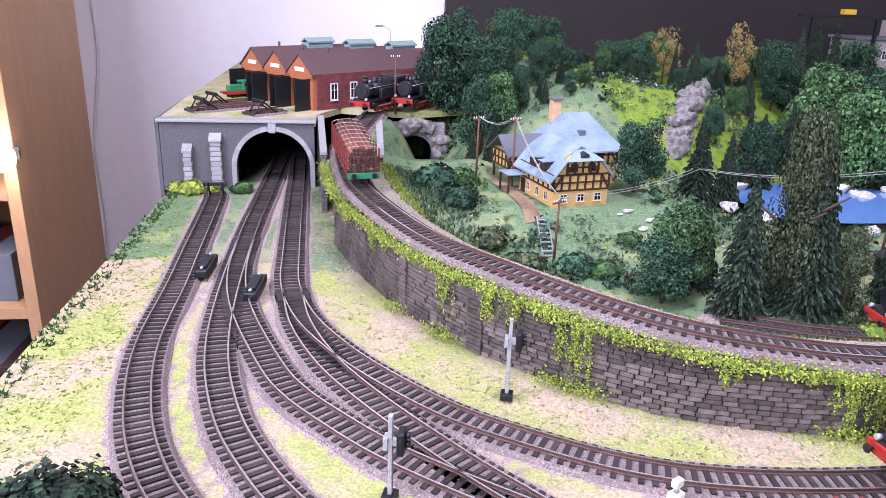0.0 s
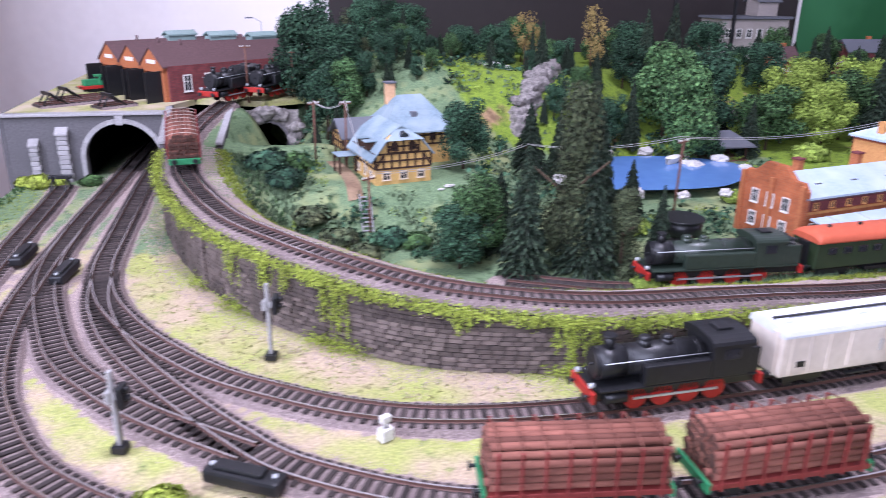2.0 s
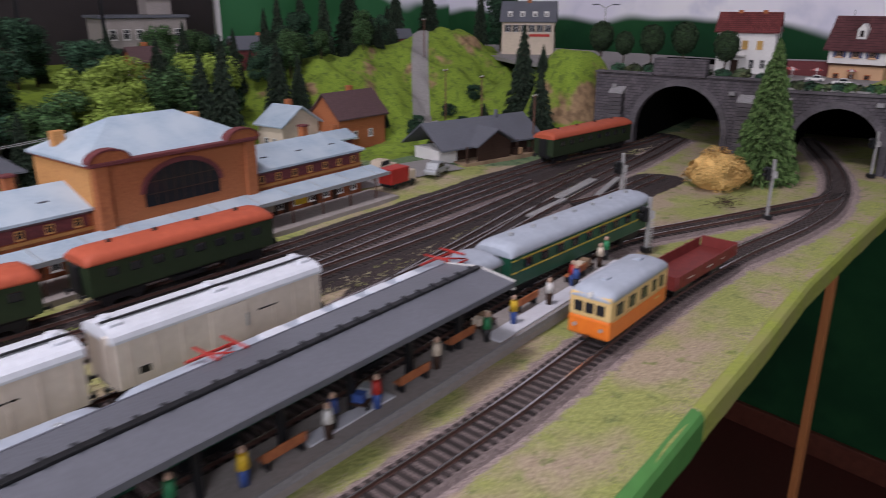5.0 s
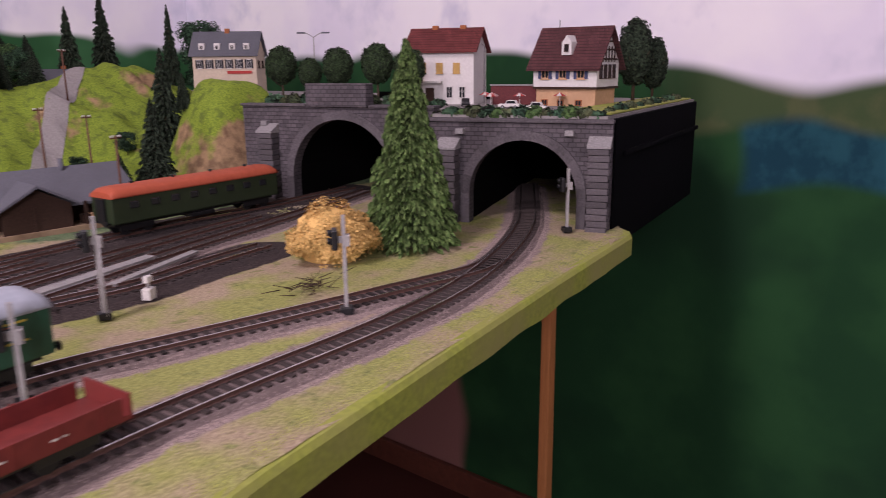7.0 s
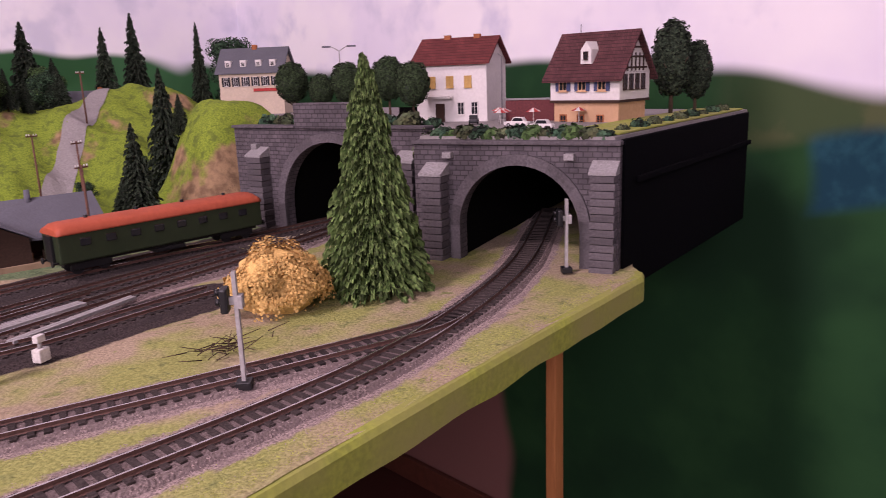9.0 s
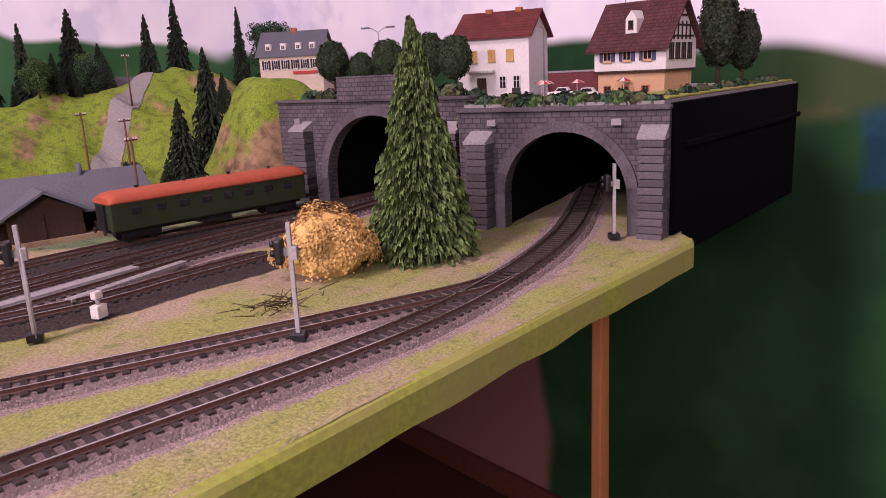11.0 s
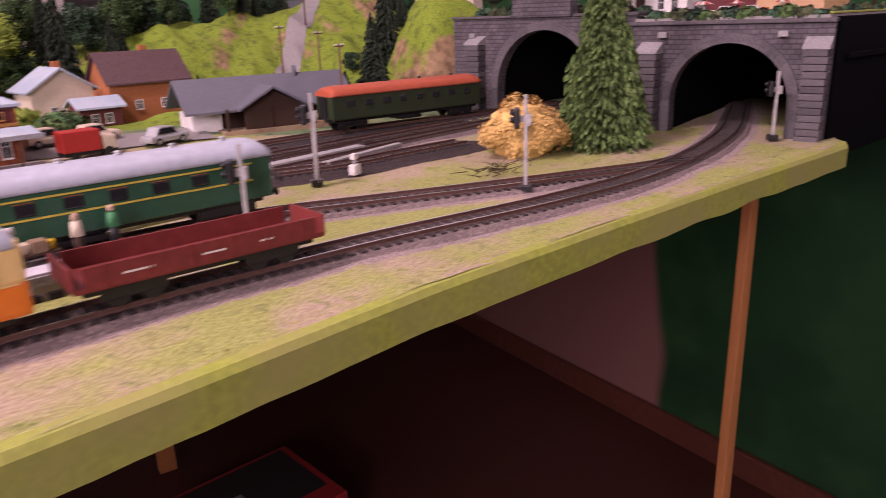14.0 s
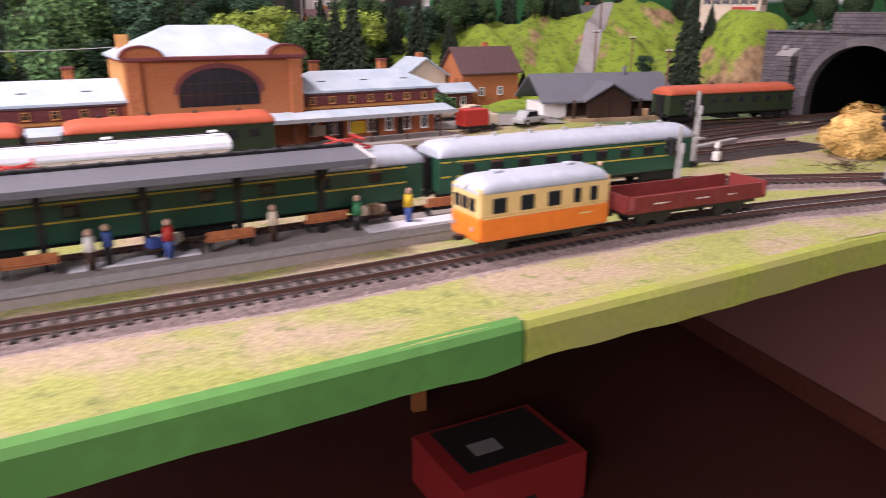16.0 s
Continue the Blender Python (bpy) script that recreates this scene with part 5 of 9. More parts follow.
def electric_loco(m, L):
    root = coach(m, L, "green electric locomotive with pale roof and red folded pantographs", windows=7, name="electric_locomotive", vents=0, H=0.043)
    for x in (-L * 0.33, L * 0.33):
        pan = part("pantograph", box(x - 0.014, -0.009, 0.0437, x + 0.014, -0.0078, 0.0449, 0.0003), "red_paint", root, "red folded pantograph")
        bm = box(x - 0.014, 0.0078, 0.0437, x + 0.014, 0.009, 0.0449, 0.0003)
        for a, b in (((x - 0.013, -0.008, 0.045), (x + 0.008, 0.0, 0.0495)), ((x - 0.013, 0.008, 0.045), (x + 0.008, 0.0, 0.0495)), ((x + 0.013, -0.008, 0.045), (x - 0.008, 0.0, 0.0495)), ((x + 0.013, 0.008, 0.045), (x - 0.008, 0.0, 0.0495))):
            cyl(0.0006, 0.0006, a, b, 6, bm)
        for dx in (-0.008, 0.008):
            cyl(0.0008, 0.0008, (x + dx, -0.010, 0.0497), (x + dx, 0.010, 0.0497), 6, bm)
        part("frame", bm, "red_paint", pan)
    for x in np.linspace(-L * 0.2, L * 0.2, 5):
        bm = box(x - 0.008, -0.006, 0.042, x + 0.008, 0.006, 0.0452, 0.0008)
        part("roof_box", bm, "wagon_white_roof", root)
    return root


RT = 0.0060   # rail head above the ground


def on_line(x0, y0, x1, y1, z0=RT, z1=RT):
    """A pose at the middle of the two points, x axis along them."""
    L = math.hypot(x1 - x0, y1 - y0)
    return Matrix.Translation(((x0 + x1) / 2, (y0 + y1) / 2, (z0 + z1) / 2)) @ Euler((0, -math.atan2(z1 - z0, L), math.atan2(y1 - y0, x1 - x0))).to_matrix().to_4x4(), L


m, L = on_line(0.492, 0.4475, 0.640, 0.459)
coach(m, L - 0.006, "dark green passenger coach with brick-red roof", "coach_dark_green", "coach_red_roof", False, 8, vents=4)
m, L = on_line(0.662, 0.462, 0.822, 0.489)
coach(m, L - 0.006, "dark green passenger coach with brick-red roof", "coach_dark_green", "coach_red_roof", False, 8, vents=4)
m, L = on_line(1.268, 0.573, 1.462, 0.587)
coach(m, L - 0.004, "dark green passenger coach with red roof near the tunnel", "coach_dark_green", "coach_red_roof", False, 8, vents=4)
m, L = on_line(0.345, 0.4515, 0.484, 0.447)
steam_loco(m, L, "dark green steam tank engine at the head of the passenger train", "loco_green")
for a in ((0.348, 0.2855, 0.478, 0.297), (0.490, 0.2985, 0.624, 0.3185), (0.636, 0.3205, 0.776, 0.344)):
    m, L = on_line(*a)
    reefer(m, L - 0.003, "cream-white refrigerator wagon with pale roof")
m, L = on_line(0.226, 0.279, 0.338, 0.285)
steam_loco(m, L, "black steam tank engine with red wheels pulling white wagons")
m, L = on_line(0.405, 0.2035, 0.616, 0.2345)
coach(m, L, "green express coach with yellow lines and grey roof", windows=9)
m, L = on_line(0.628, 0.238, 0.884, 0.286)
electric_loco(m, L)
m, L = on_line(0.896, 0.2885, 1.104, 0.3145)
coach(m, L, "green express coach with yellow lines and grey roof", windows=9)
m, L = on_line(0.885, 0.1935, 0.970, 0.2085)
railbus(m, L)
m, L = on_line(0.984, 0.2105, 1.092, 0.2225)
low_wagon(m, L)
diesel(yaw_pose(-0.222, 1.075, 0.092, -0.15, 1.13) @ Matrix.Scale(0.62, 4))
steam_loco(yaw_pose(-0.020, 0.985, 0.092, 0.05, 1.10), 0.11, "black steam tank engine on the plateau track")
steam_loco(yaw_pose(0.035, 1.02, 0.092, 0.10, 1.14), 0.11, "black and red steam tank engine beside the shed")
for a in ((0.143, 0.207, 0.238, 0.196), (0.250, 0.195, 0.345, 0.197)):
    m, L = on_line(*a)
    log_wagon(m, L - 0.004, "flat wagon loaded with brown logs")
m, L = on_line(-0.047, 0.672, -0.065, 0.80, 0.064, 0.071)
log_wagon(m, L, "flat wagon loaded with brown logs on the climbing track", wire="log_wire")


# ---- buildings ----
def gable_roof(bm, x0, y0, x1, y1, z, rise, over=0.004, axis="x", hip=0.0, thick=0.0022):
    """A pitched roof with its ridge along an axis; hip: how far the ridge's ends are drawn in."""
    X0, X1, Y0, Y1 = x0 - over, x1 + over, y0 - over, y1 + over
    drop = rise * over / ((y1 - y0 if axis == "x" else x1 - x0) / 2)
    z -= drop
    R = rise + drop
    if axis == "x":
        ym = (Y0 + Y1) / 2
        low = [(X0, Y0), (X1, Y0), (X1, Y1), (X0, Y1)]
        ridge = [(X0 + hip, ym), (X1 - hip, ym)]
        faces = [(0, 1, 5, 4), (2, 3, 4, 5), (1, 2, 5), (3, 0, 4)]
    else:
        xm = (X0 + X1) / 2
        low = [(X0, Y0), (X1, Y0), (X1, Y1), (X0, Y1)]
        ridge = [(xm, Y0 + hip), (xm, Y1 - hip)]
        faces = [(1, 2, 5, 4), (3, 0, 4, 5), (0, 1, 4), (2, 3, 5)]
    up = [bm.verts.new((x, y, z + thick)) for x, y in low] + [bm.verts.new((x, y, z + R + thick)) for x, y in ridge]
    dn = [bm.verts.new((x, y, z)) for x, y in low] + [bm.verts.new((x, y, z + R)) for x, y in ridge]
    keep = faces if hip else faces[:2]
    fs = []
    for f in keep:
        fs.append(bm.faces.new([up[i] for i in f]))
        fs.append(bm.faces.new([dn[i] for i in f][::-1]))
    if hip:
        rim = [(0, 1), (1, 2), (2, 3), (3, 0)]
    elif axis == "x":
        rim = [(0, 1), (2, 3), (1, 5), (5, 2), (3, 4), (4, 0)]
    else:
        rim = [(1, 2), (3, 0), (0, 4), (4, 1), (2, 5), (5, 3)]
    for a, b in rim:
        fs.append(bm.faces.new((up[a], dn[a], dn[b], up[b])))
    bmesh.ops.recalc_face_normals(bm, faces=fs)
    return bm


def gable_walls(bm, x0, y0, x1, y1, h, rise, axis="x"):
    if axis == "x":
        extrude_x([(y0, -0.004), (y1, -0.004), (y1, h), ((y0 + y1) / 2, h + rise), (y0, h)], x0, x1, bm)
    else:
        prism([(x0, -0.004), (x1, -0.004), (x1, h), ((x0 + x1) / 2, h + rise), (x0, h)], y0, y1, bm)
    return bm


def window(parent, x, y, z, w, h, face="y-", frame="frame_white", glass="window_dark", shutters=None, name="window", arch=False):
    """A framed window with a cross bar on a wall that faces y-, y+, x- or x+."""
    s = -1 if face[1] == "-" else 1
    d = 0.0006

    def slab(u0, u1, z0, z1, a, b):
        lo, hi = sorted((a * s, b * s))
        if face[0] == "y":
            return box(x + u0, y + lo, z0, x + u1, y + hi, z1)
        return box(x + lo, y + u0, z0, x + hi, y + u1, z1)
    wn = part(name, slab(-w / 2, w / 2, z, z + h, -0.001, d), glass, parent)
    t = max(0.0005, w * 0.10)
    bm = bmesh.new()
    for u0, u1, z0, z1 in ((-w / 2 - t, -w / 2 + t * 0.3, z - t, z + h + t), (w / 2 - t * 0.3, w / 2 + t, z - t, z + h + t), (-w / 2, w / 2, z - t, z + t * 0.3), (-w / 2, w / 2, z + h - t * 0.3, z + h + t), (-t * 0.3, t * 0.3, z, z + h), (-w / 2, w / 2, z + h * 0.6, z + h * 0.6 + t * 0.5)):
        lo, hi = sorted((-0.0005 * s, 0.0012 * s))
        if face[0] == "y":
            box(x + u0, y + lo, z0, x + u1, y + hi, z1, 0, bm)
        else:
            box(x + lo, y + u0, z0, x + hi, y + u1, z1, 0, bm)
    part("frame", bm, frame, wn)
    part("sill", slab(-w / 2 - t * 1.5, w / 2 + t * 1.5, z - t * 1.8, z - t, -0.0005, 0.002), frame, wn)
    if shutters:
        for k in (-1, 1):
            u = k * (w * 0.5 + w * 0.27)
            part("shutter", slab(u - w * 0.22, u + w * 0.22, z - t, z + h + t, -0.0005, 0.0016), shutters, wn)
    return wn


def timbers(parent, x0, x1, z0, z1, y, face="y-", n=6, braces=True):
    """Half-timber framing on a wall."""
    s = -1 if face[1] == "-" else 1
    w = 0.0011
    ln = x1 - x0

    def beam(u0, z0_, u1, z1_):
        bm = bmesh.new()
        L = math.hypot(u1 - u0, z1_ - z0_)
        a = math.atan2(z1_ - z0_, u1 - u0)
        box(0, -0.0007, -w, L, 0.0007, w, 0, bm)
        if face[0] == "y":
            m = Matrix.Translation((u0, y + s * 0.0002, z0_)) @ Matrix.Rotation(-a, 4, "Y")
        else:
            m = Matrix.Translation((y + s * 0.0002, u0, z0_)) @ Matrix.Rotation(math.pi / 2, 4, "Z") @ Matrix.Rotation(-a, 4, "Y")
        bmesh.ops.transform(bm, matrix=m, verts=bm.verts)
        part("beam", bm, "timber", parent, "dark timber beam")
    for z in (z0, (z0 + z1) / 2, z1):
        beam(x0, z, x1, z)
    for i in range(n + 1):
        u = x0 + ln * i / n
        beam(u, z0, u, z1)
    if braces:
        beam(x0, z0, x0 + ln / n, z1)
        beam(x1, z0, x1 - ln / n, z1)


def half_timbered_house():
    root = thing("half_timbered_house", pose(0.145, 0.682, 0.040, 0, 0, 13) @ Matrix.Diagonal((1.0, 1.0, 0.80, 1)), "half-timbered yellow house with pale blue-grey roofs", "house")
    w = part("wall", box(0, 0, -0.006, 0.064, 0.078, 0.042), "plaster_yellow", root, "yellow plaster wall")
    bm = bmesh.new()
    prism([(0.0, 0.042), (0.064, 0.042), (0.046, 0.066), (0.018, 0.066)], 0.0, 0.076, bm)
    up = part("gable_wall", bm, "plaster_yellow", root)
    timbers(w, 0.0, 0.064, 0.022, 0.042, 0.0, "y-", 7)
    timbers(w, 0.0, 0.078, 0.022, 0.042, 0.0, "x-", 7)
    timbers(up, 0.014, 0.050, 0.043, 0.060, 0.0, "y-", 4)
    for x in (0.012, 0.032, 0.052):
        window(w, x, 0.0, 0.007, 0.0075, 0.0095, "y-", "plaster_cream")
    for x in (0.022, 0.042):
        window(up, x, 0.0, 0.047, 0.0065, 0.0085, "y-", "timber")
    for y in (0.014, 0.034, 0.056):
        window(w, 0.0, y, 0.007, 0.007, 0.010, "x-", "plaster_cream")
    part("door", box(-0.0012, 0.064, 0.0, 0.001, 0.073, 0.019, 0.0004), "timber", w, "dark wooden door")
    # front roof, mansard on one side
    bm = bmesh.new()
    pts = [(-0.006, 0.034), (0.012, 0.062), (0.032, 0.078), (0.052, 0.062), (0.067, 0.040)]
    under = [(x, z - 0.0025) for x, z in pts]
    prism(pts[:2] + under[1::-1], -0.004, 0.085, bm)
    prism(pts[1:3] + under[2:0:-1], 0.006, 0.085, bm)
    prism(pts[2:4] + under[3:1:-1], 0.006, 0.085, bm)
    prism(pts[3:5] + under[4:2:-1], -0.004, 0.085, bm)
    a = [bm.verts.new(v) for v in ((0.010, -0.006, 0.0605), (0.054, -0.006, 0.0605), (0.032, 0.012, 0.0785))]
    bm.faces.new(a)
    part("roof", bm, "roof_house", root, "pale blue-grey roof")
    for x, y, z in ((0.002, 0.022, 0.050), (0.002, 0.045, 0.050)):
        dm = part("dormer", box(x - 0.006, y - 0.005, z - 0.006, x + 0.007, y + 0.005, z + 0.005, 0.0008), "timber", root)
        part("dormer_roof", box(x - 0.008, y - 0.0065, z + 0.005, x + 0.010, y + 0.0065, z + 0.0068, 0.0006), "roof_house", dm)
    part("eyebrow_window", cyl(0.005, 0.003, (0.032, -0.003, 0.0655), (0.032, 0.004, 0.069), 12), "window_dark", root)
    # rear wing
    rw = part("rear_wall", box(0.045, 0.078, -0.006, 0.122, 0.150, 0.056), "plaster_yellow", root, "yellow plaster wall")
    timbers(rw, 0.066, 0.122, 0.030, 0.056, 0.078, "y-", 5)
    timbers(rw, 0.078, 0.150, 0.030, 0.056, 0.122, "x+", 6)
    window(rw, 0.100, 0.078, 0.037, 0.007, 0.009, "y-", "timber")
    part("rear_roof", gable_roof(bmesh.new(), 0.045, 0.078, 0.122, 0.150, 0.056, 0.040, 0.007, "x", 0.030), "roof_house", root, "pale blue-grey hipped roof")
    part("roof_hatch", box(0.076, 0.088, 0.068, 0.084, 0.094, 0.077, 0.0006), "roof_slate", root)
    ch = part("chimney", box(0.058, 0.122, 0.08, 0.069, 0.132, 0.114, 0.0008), "plaster_peach", root, "peach chimney with dark cap")
    part("cap", box(0.0565, 0.1205, 0.114, 0.0705, 0.1335, 0.1165, 0.0004), "roof_slate", ch)
    # side annex on posts
    an = part("annex", box(-0.004, 0.100, 0.020, 0.044, 0.148, 0.044), "plaster_yellow", root, "yellow half-timbered annex")
    timbers(an, -0.004, 0.044, 0.022, 0.043, 0.100, "y-", 6)
    timbers(an, 0.100, 0.148, 0.022, 0.043, -0.004, "x-", 5)
    part("annex_roof", gable_roof(bmesh.new(), -0.004, 0.100, 0.044, 0.148, 0.044, 0.020, 0.005, "x"), "roof_slate", root, "slate-blue roof")
    for x, y in ((-0.002, 0.102), (-0.002, 0.146), (0.015, 0.102), (0.042, 0.102), (0.015, 0.146)):
        part("post", box(x - 0.0012, y - 0.0012, -0.01, x + 0.0012, y + 0.0012, 0.021), "timber", root)
    part("porch_roof", box(-0.024, 0.058, 0.026, -0.002, 0.084, 0.0275, 0.0005), "roof_house", root)
    for x, y in ((-0.022, 0.060), (-0.022, 0.082)):
        part("porch_post", box(x - 0.001, y - 0.001, -0.006, x + 0.001, y + 0.001, 0.026), "timber", root)
    return root


half_timbered_house()


def engine_shed():
    """Three bays side by side, gables to the front at y = 0."""
    root = thing("locomotive_shed", pose(-0.2213, 1.1242, 0.087, 0, 0, -50.2) @ Matrix.Diagonal((0.9626, 0.9626, 1.10, 1)), "dark red brick locomotive shed with three open bays", "shed")
    bay, L = 0.060, 0.245
    for i in range(3):
        x = i * bay
        bm = bmesh.new()
        for a, b in ((x, x + 0.006), (x + bay - 0.006, x + bay)):
            box(a, 0, -0.001, b, 0.006, 0.040, 0, bm)
        prism([(x, 0.036), (x + bay, 0.036), (x + bay, 0.044), (x + bay / 2, 0.066), (x, 0.044)], 0, 0.006, bm)
        part("gable", bm, "brick", root, "brick gable")
        part("sign", box(x + 0.020, -0.0012, 0.0455, x + 0.042, 0.0, 0.0505, 0.0003), "frame_white", root, "white name board")
        for k, sgn in ((x + 0.006, -1), (x + bay - 0.006, 1)):
            lo, hi = sorted((k, k - sgn * 0.002))
            ob = part("door_leaf", box(lo, -0.026, 0.0, hi, 0.0, 0.038, 0.0004), "black_metal", root, "open black door leaf")
        part("roof", gable_roof(bmesh.new(), x, 0.0, x + bay, L, 0.043, 0.022, 0.002, "y"), "roof_brown", root, "brown felt roof")
        # Near-black floor slab: shade inside the bay is put into its colour.
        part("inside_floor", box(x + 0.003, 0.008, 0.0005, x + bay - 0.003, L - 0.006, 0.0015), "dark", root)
    for x in (0.0, bay, 2 * bay, 3 * bay):
        sw = part("side_wall", box(x - 0.003, 0.006, -0.001, x + 0.003, L, 0.0435), "shed_brick", root, "dark red brick wall")
        if x > 2.5 * bay:
            for y in np.linspace(0.035, L - 0.03, 6):
                window(sw, x + 0.003, y, 0.012, 0.011, 0.019, "x+", "frame_white")
    bm = gable_walls(bmesh.new(), 0, L - 0.005, 3 * bay, L, 0.044, 0.0)
    part("back_wall", box(-0.003, L - 0.004, -0.001, 3 * bay + 0.003, L, 0.044), "shed_brick", root)
    for i, (y0, y1) in enumerate(((0.10, 0.15), (0.14, 0.19), (0.18, 0.23))):
        sk = part("skylight", box(0.03 + i * 0.055 - 0.008, y0, 0.062, 0.03 + i * 0.055 + 0.008, y1, 0.071, 0.001), "glass_green", root, "greenish glass roof light")
        part("skylight_roof", gable_roof(bmesh.new(), 0.03 + i * 0.055 - 0.008, y0, 0.03 + i * 0.055 + 0.008, y1, 0.071, 0.004, 0.002, "y"), "glass_green", sk)
    for i in range(3):
        part("smoke_vent", cyl(0.0022, 0.0018, (0.03 + i * bay, 0.05, 0.062), (0.03 + i * bay, 0.05, 0.073), 10), "roof_brown", root)


engine_shed()


def buffer_stop(m):
    root = thing("buffer_stop", m, "black steel buffer stop at the track end", "buffer stop", "buffer stops")
    for s in (-1, 1):
        bm = cyl(0.0012, 0.0012, (0, s * 0.008, 0.0), (0.010, s * 0.008, 0.016), 6)
        cyl(0.0012, 0.0012, (0.030, s * 0.008, 0.0), (0.010, s * 0.008, 0.016), 6, bm)
        part("strut", bm, "black_metal", root)
    part("beam", box(0.007, -0.014, 0.0125, 0.011, 0.014, 0.017, 0.0005), "black_metal", root)


for x, y in ((-0.262, 0.962), (-0.255, 1.01), (-0.185, 0.945)):
    buffer_stop(yaw_pose(x, y, 0.090, x + 0.08, y + 0.06))
buffer_stop(pose(-0.2225, 0.868, 0.004, 0, 0, -88))
for (x, y, x1, y1) in ((-0.268, 0.965, -0.188, 1.022), (-0.262, 1.012, -0.205, 1.052), (-0.190, 0.945, -0.152, 0.978)):
    build_track("plateau", [(x, y, 0.087), ((x + x1) / 2, (y + y1) / 2, 0.087), (x1, y1, 0.087)], "short spur track on the shed plateau")


def arch_window(parent, x, y, z, w, h, mat="window_dark"):
    prof = [(x - w / 2, z), (x + w / 2, z)] + [(x + w / 2 * math.cos(a), z + h * 0.35 + h * 0.65 * math.sin(a)) for a in np.linspace(0, math.pi, 15)]
    wn = part("arched_window", prism(prof, y - 0.0008, y + 0.001), mat, parent, "large dark arched window")
    for k in np.linspace(-0.36, 0.36, 7):
        hh = z + h * 0.35 + h * 0.62 * math.sqrt(max(0.0, 1 - (2 * k) ** 2))
        part("glazing_bar", box(x + k * w - 0.0003, y - 0.0013, z, x + k * w + 0.0003, y - 0.0006, hh), "timber", wn)
    for zz in (0.3, 0.6):
        part("glazing_bar", box(x - w * 0.46, y - 0.0013, z + h * zz, x + w * 0.46, y - 0.0006, z + h * zz + 0.0006), "timber", wn)
    for i, (a, b) in enumerate(zip(np.linspace(0, math.pi, 13), np.linspace(0, math.pi, 13)[1:])):
        ring = [(x + r * math.cos(t), z + h * 0.35 + (h * 0.65 + (r - w / 2)) * math.sin(t)) for r, t in ((w / 2, a), (w / 2 + 0.004, a), (w / 2 + 0.004, b), (w / 2, b))]
        part("arch_brick", prism(ring, y - 0.0016, y), "brick_dark", parent)


def station():
    """Facade along x in its own frame, towards the tracks (-y); x = 0 is the left corner."""
    root = thing("station_building", pose(0.548, 0.523, 0.0, 0, 0, 11.6), "red brick station building with pale roofs and long canopy", "station")
    D = 0.075
    for x0, x1 in ((0.0, 0.160), (0.318, 0.472)):
        wl = part("wing_wall", box(x0, 0.0, -0.006, x1, D, 0.052), "station_brick", root, "red brick wing")
        part("frieze", box(x0 - 0.0005, -0.0012, 0.036, x1 + 0.0005, 0.0005, 0.0385), "brick_ochre", wl, "ochre string course")
        part("cornice", box(x0 - 0.001, -0.003, 0.050, x1 + 0.001, D + 0.003, 0.0535, 0.0006), "roof_brown", wl)
        part("upper_band", box(x0 + 0.004, -0.0008, 0.0395, x1 - 0.004, 0.0005, 0.0495), "brick_dark", wl, "darker brick upper storey")
        for x in np.linspace(x0 + 0.013, x1 - 0.013, 7):
            window(wl, x, 0.0, 0.010, 0.007, 0.016, "y-", "frame_white")
            window(wl, x, -0.0008, 0.0415, 0.0055, 0.006, "y-", "brick_ochre")
        part("wing_roof", gable_roof(bmesh.new(), x0, 0.0, x1, D, 0.0535, 0.015, 0.004, "x", 0.0 if x0 < 0.1 else 0.030), "roof_pale", root, "pale grey-blue roof")
        for x in (x0 + 0.035, x1 - 0.04):
            cb = part("chimney", box(x - 0.004, D / 2 + 0.006, 0.060, x + 0.004, D / 2 + 0.014, 0.079, 0.0005), "brick", root, "brick chimney")
            part("pot", box(x - 0.005, D / 2 + 0.005, 0.079, x + 0.005, D / 2 + 0.015, 0.081, 0.0004), "brick_dark", cb)
        for x in np.linspace(x0 + 0.03, x1 - 0.03, 3):
            part("roof_light", box(x - 0.004, 0.014, 0.0605, x + 0.004, 0.019, 0.0622), "roof_slate", root)
    # left gable with its stepped head
    pts = [(-0.004, -0.004), (D + 0.004, -0.004), (D + 0.004, 0.060), (D - 0.002, 0.068), (D - 0.012, 0.068), (D / 2 + 0.012, 0.080), (D / 2 - 0.012, 0.080), (0.012, 0.068), (0.002, 0.068), (-0.004, 0.060)]
    ga = part("gable_wall", extrude_x(pts, -0.006, 0.0), "station_brick", root, "red brick stepped gable")
    for y, z in ((0.018, 0.012), (0.038, 0.012), (0.058, 0.012), (0.018, 0.036), (0.038, 0.036), (0.058, 0.036)):
        window(ga, -0.006, y, z, 0.008, 0.013, "x-", "frame_white")
    for y in (-0.001, D / 2, D + 0.001):
        part("pilaster", box(-0.009, y - 0.0025, -0.004, -0.006, y + 0.0025, 0.066, 0.0005), "brick", ga)
    # centre block
    cx0, cx1, H = 0.160, 0.318, 0.088
    cw = part("hall_wall", box(cx0, -0.010, -0.006, cx1, D + 0.012, H), "brick", root, "orange-red brick hall")
    part("side_face", box(cx0 - 0.0012, -0.008, 0.055, cx0 + 0.001, D + 0.010, H - 0.003), "brick_ochre", cw, "ochre side wall")
    arch_window(cw, (cx0 + cx1) / 2, -0.010, 0.046, 0.074, 0.034)
    for x in (cx0 + 0.006, cx1 - 0.006):
        part("pilaster", box(x - 0.006, -0.013, -0.004, x + 0.006, -0.009, H + 0.001, 0.0006), "brick", cw)
    part("cornice", box(cx0 - 0.003, -0.0145, H - 0.001, cx1 + 0.003, D + 0.015, H + 0.0025, 0.0008), "brick_dark", cw)
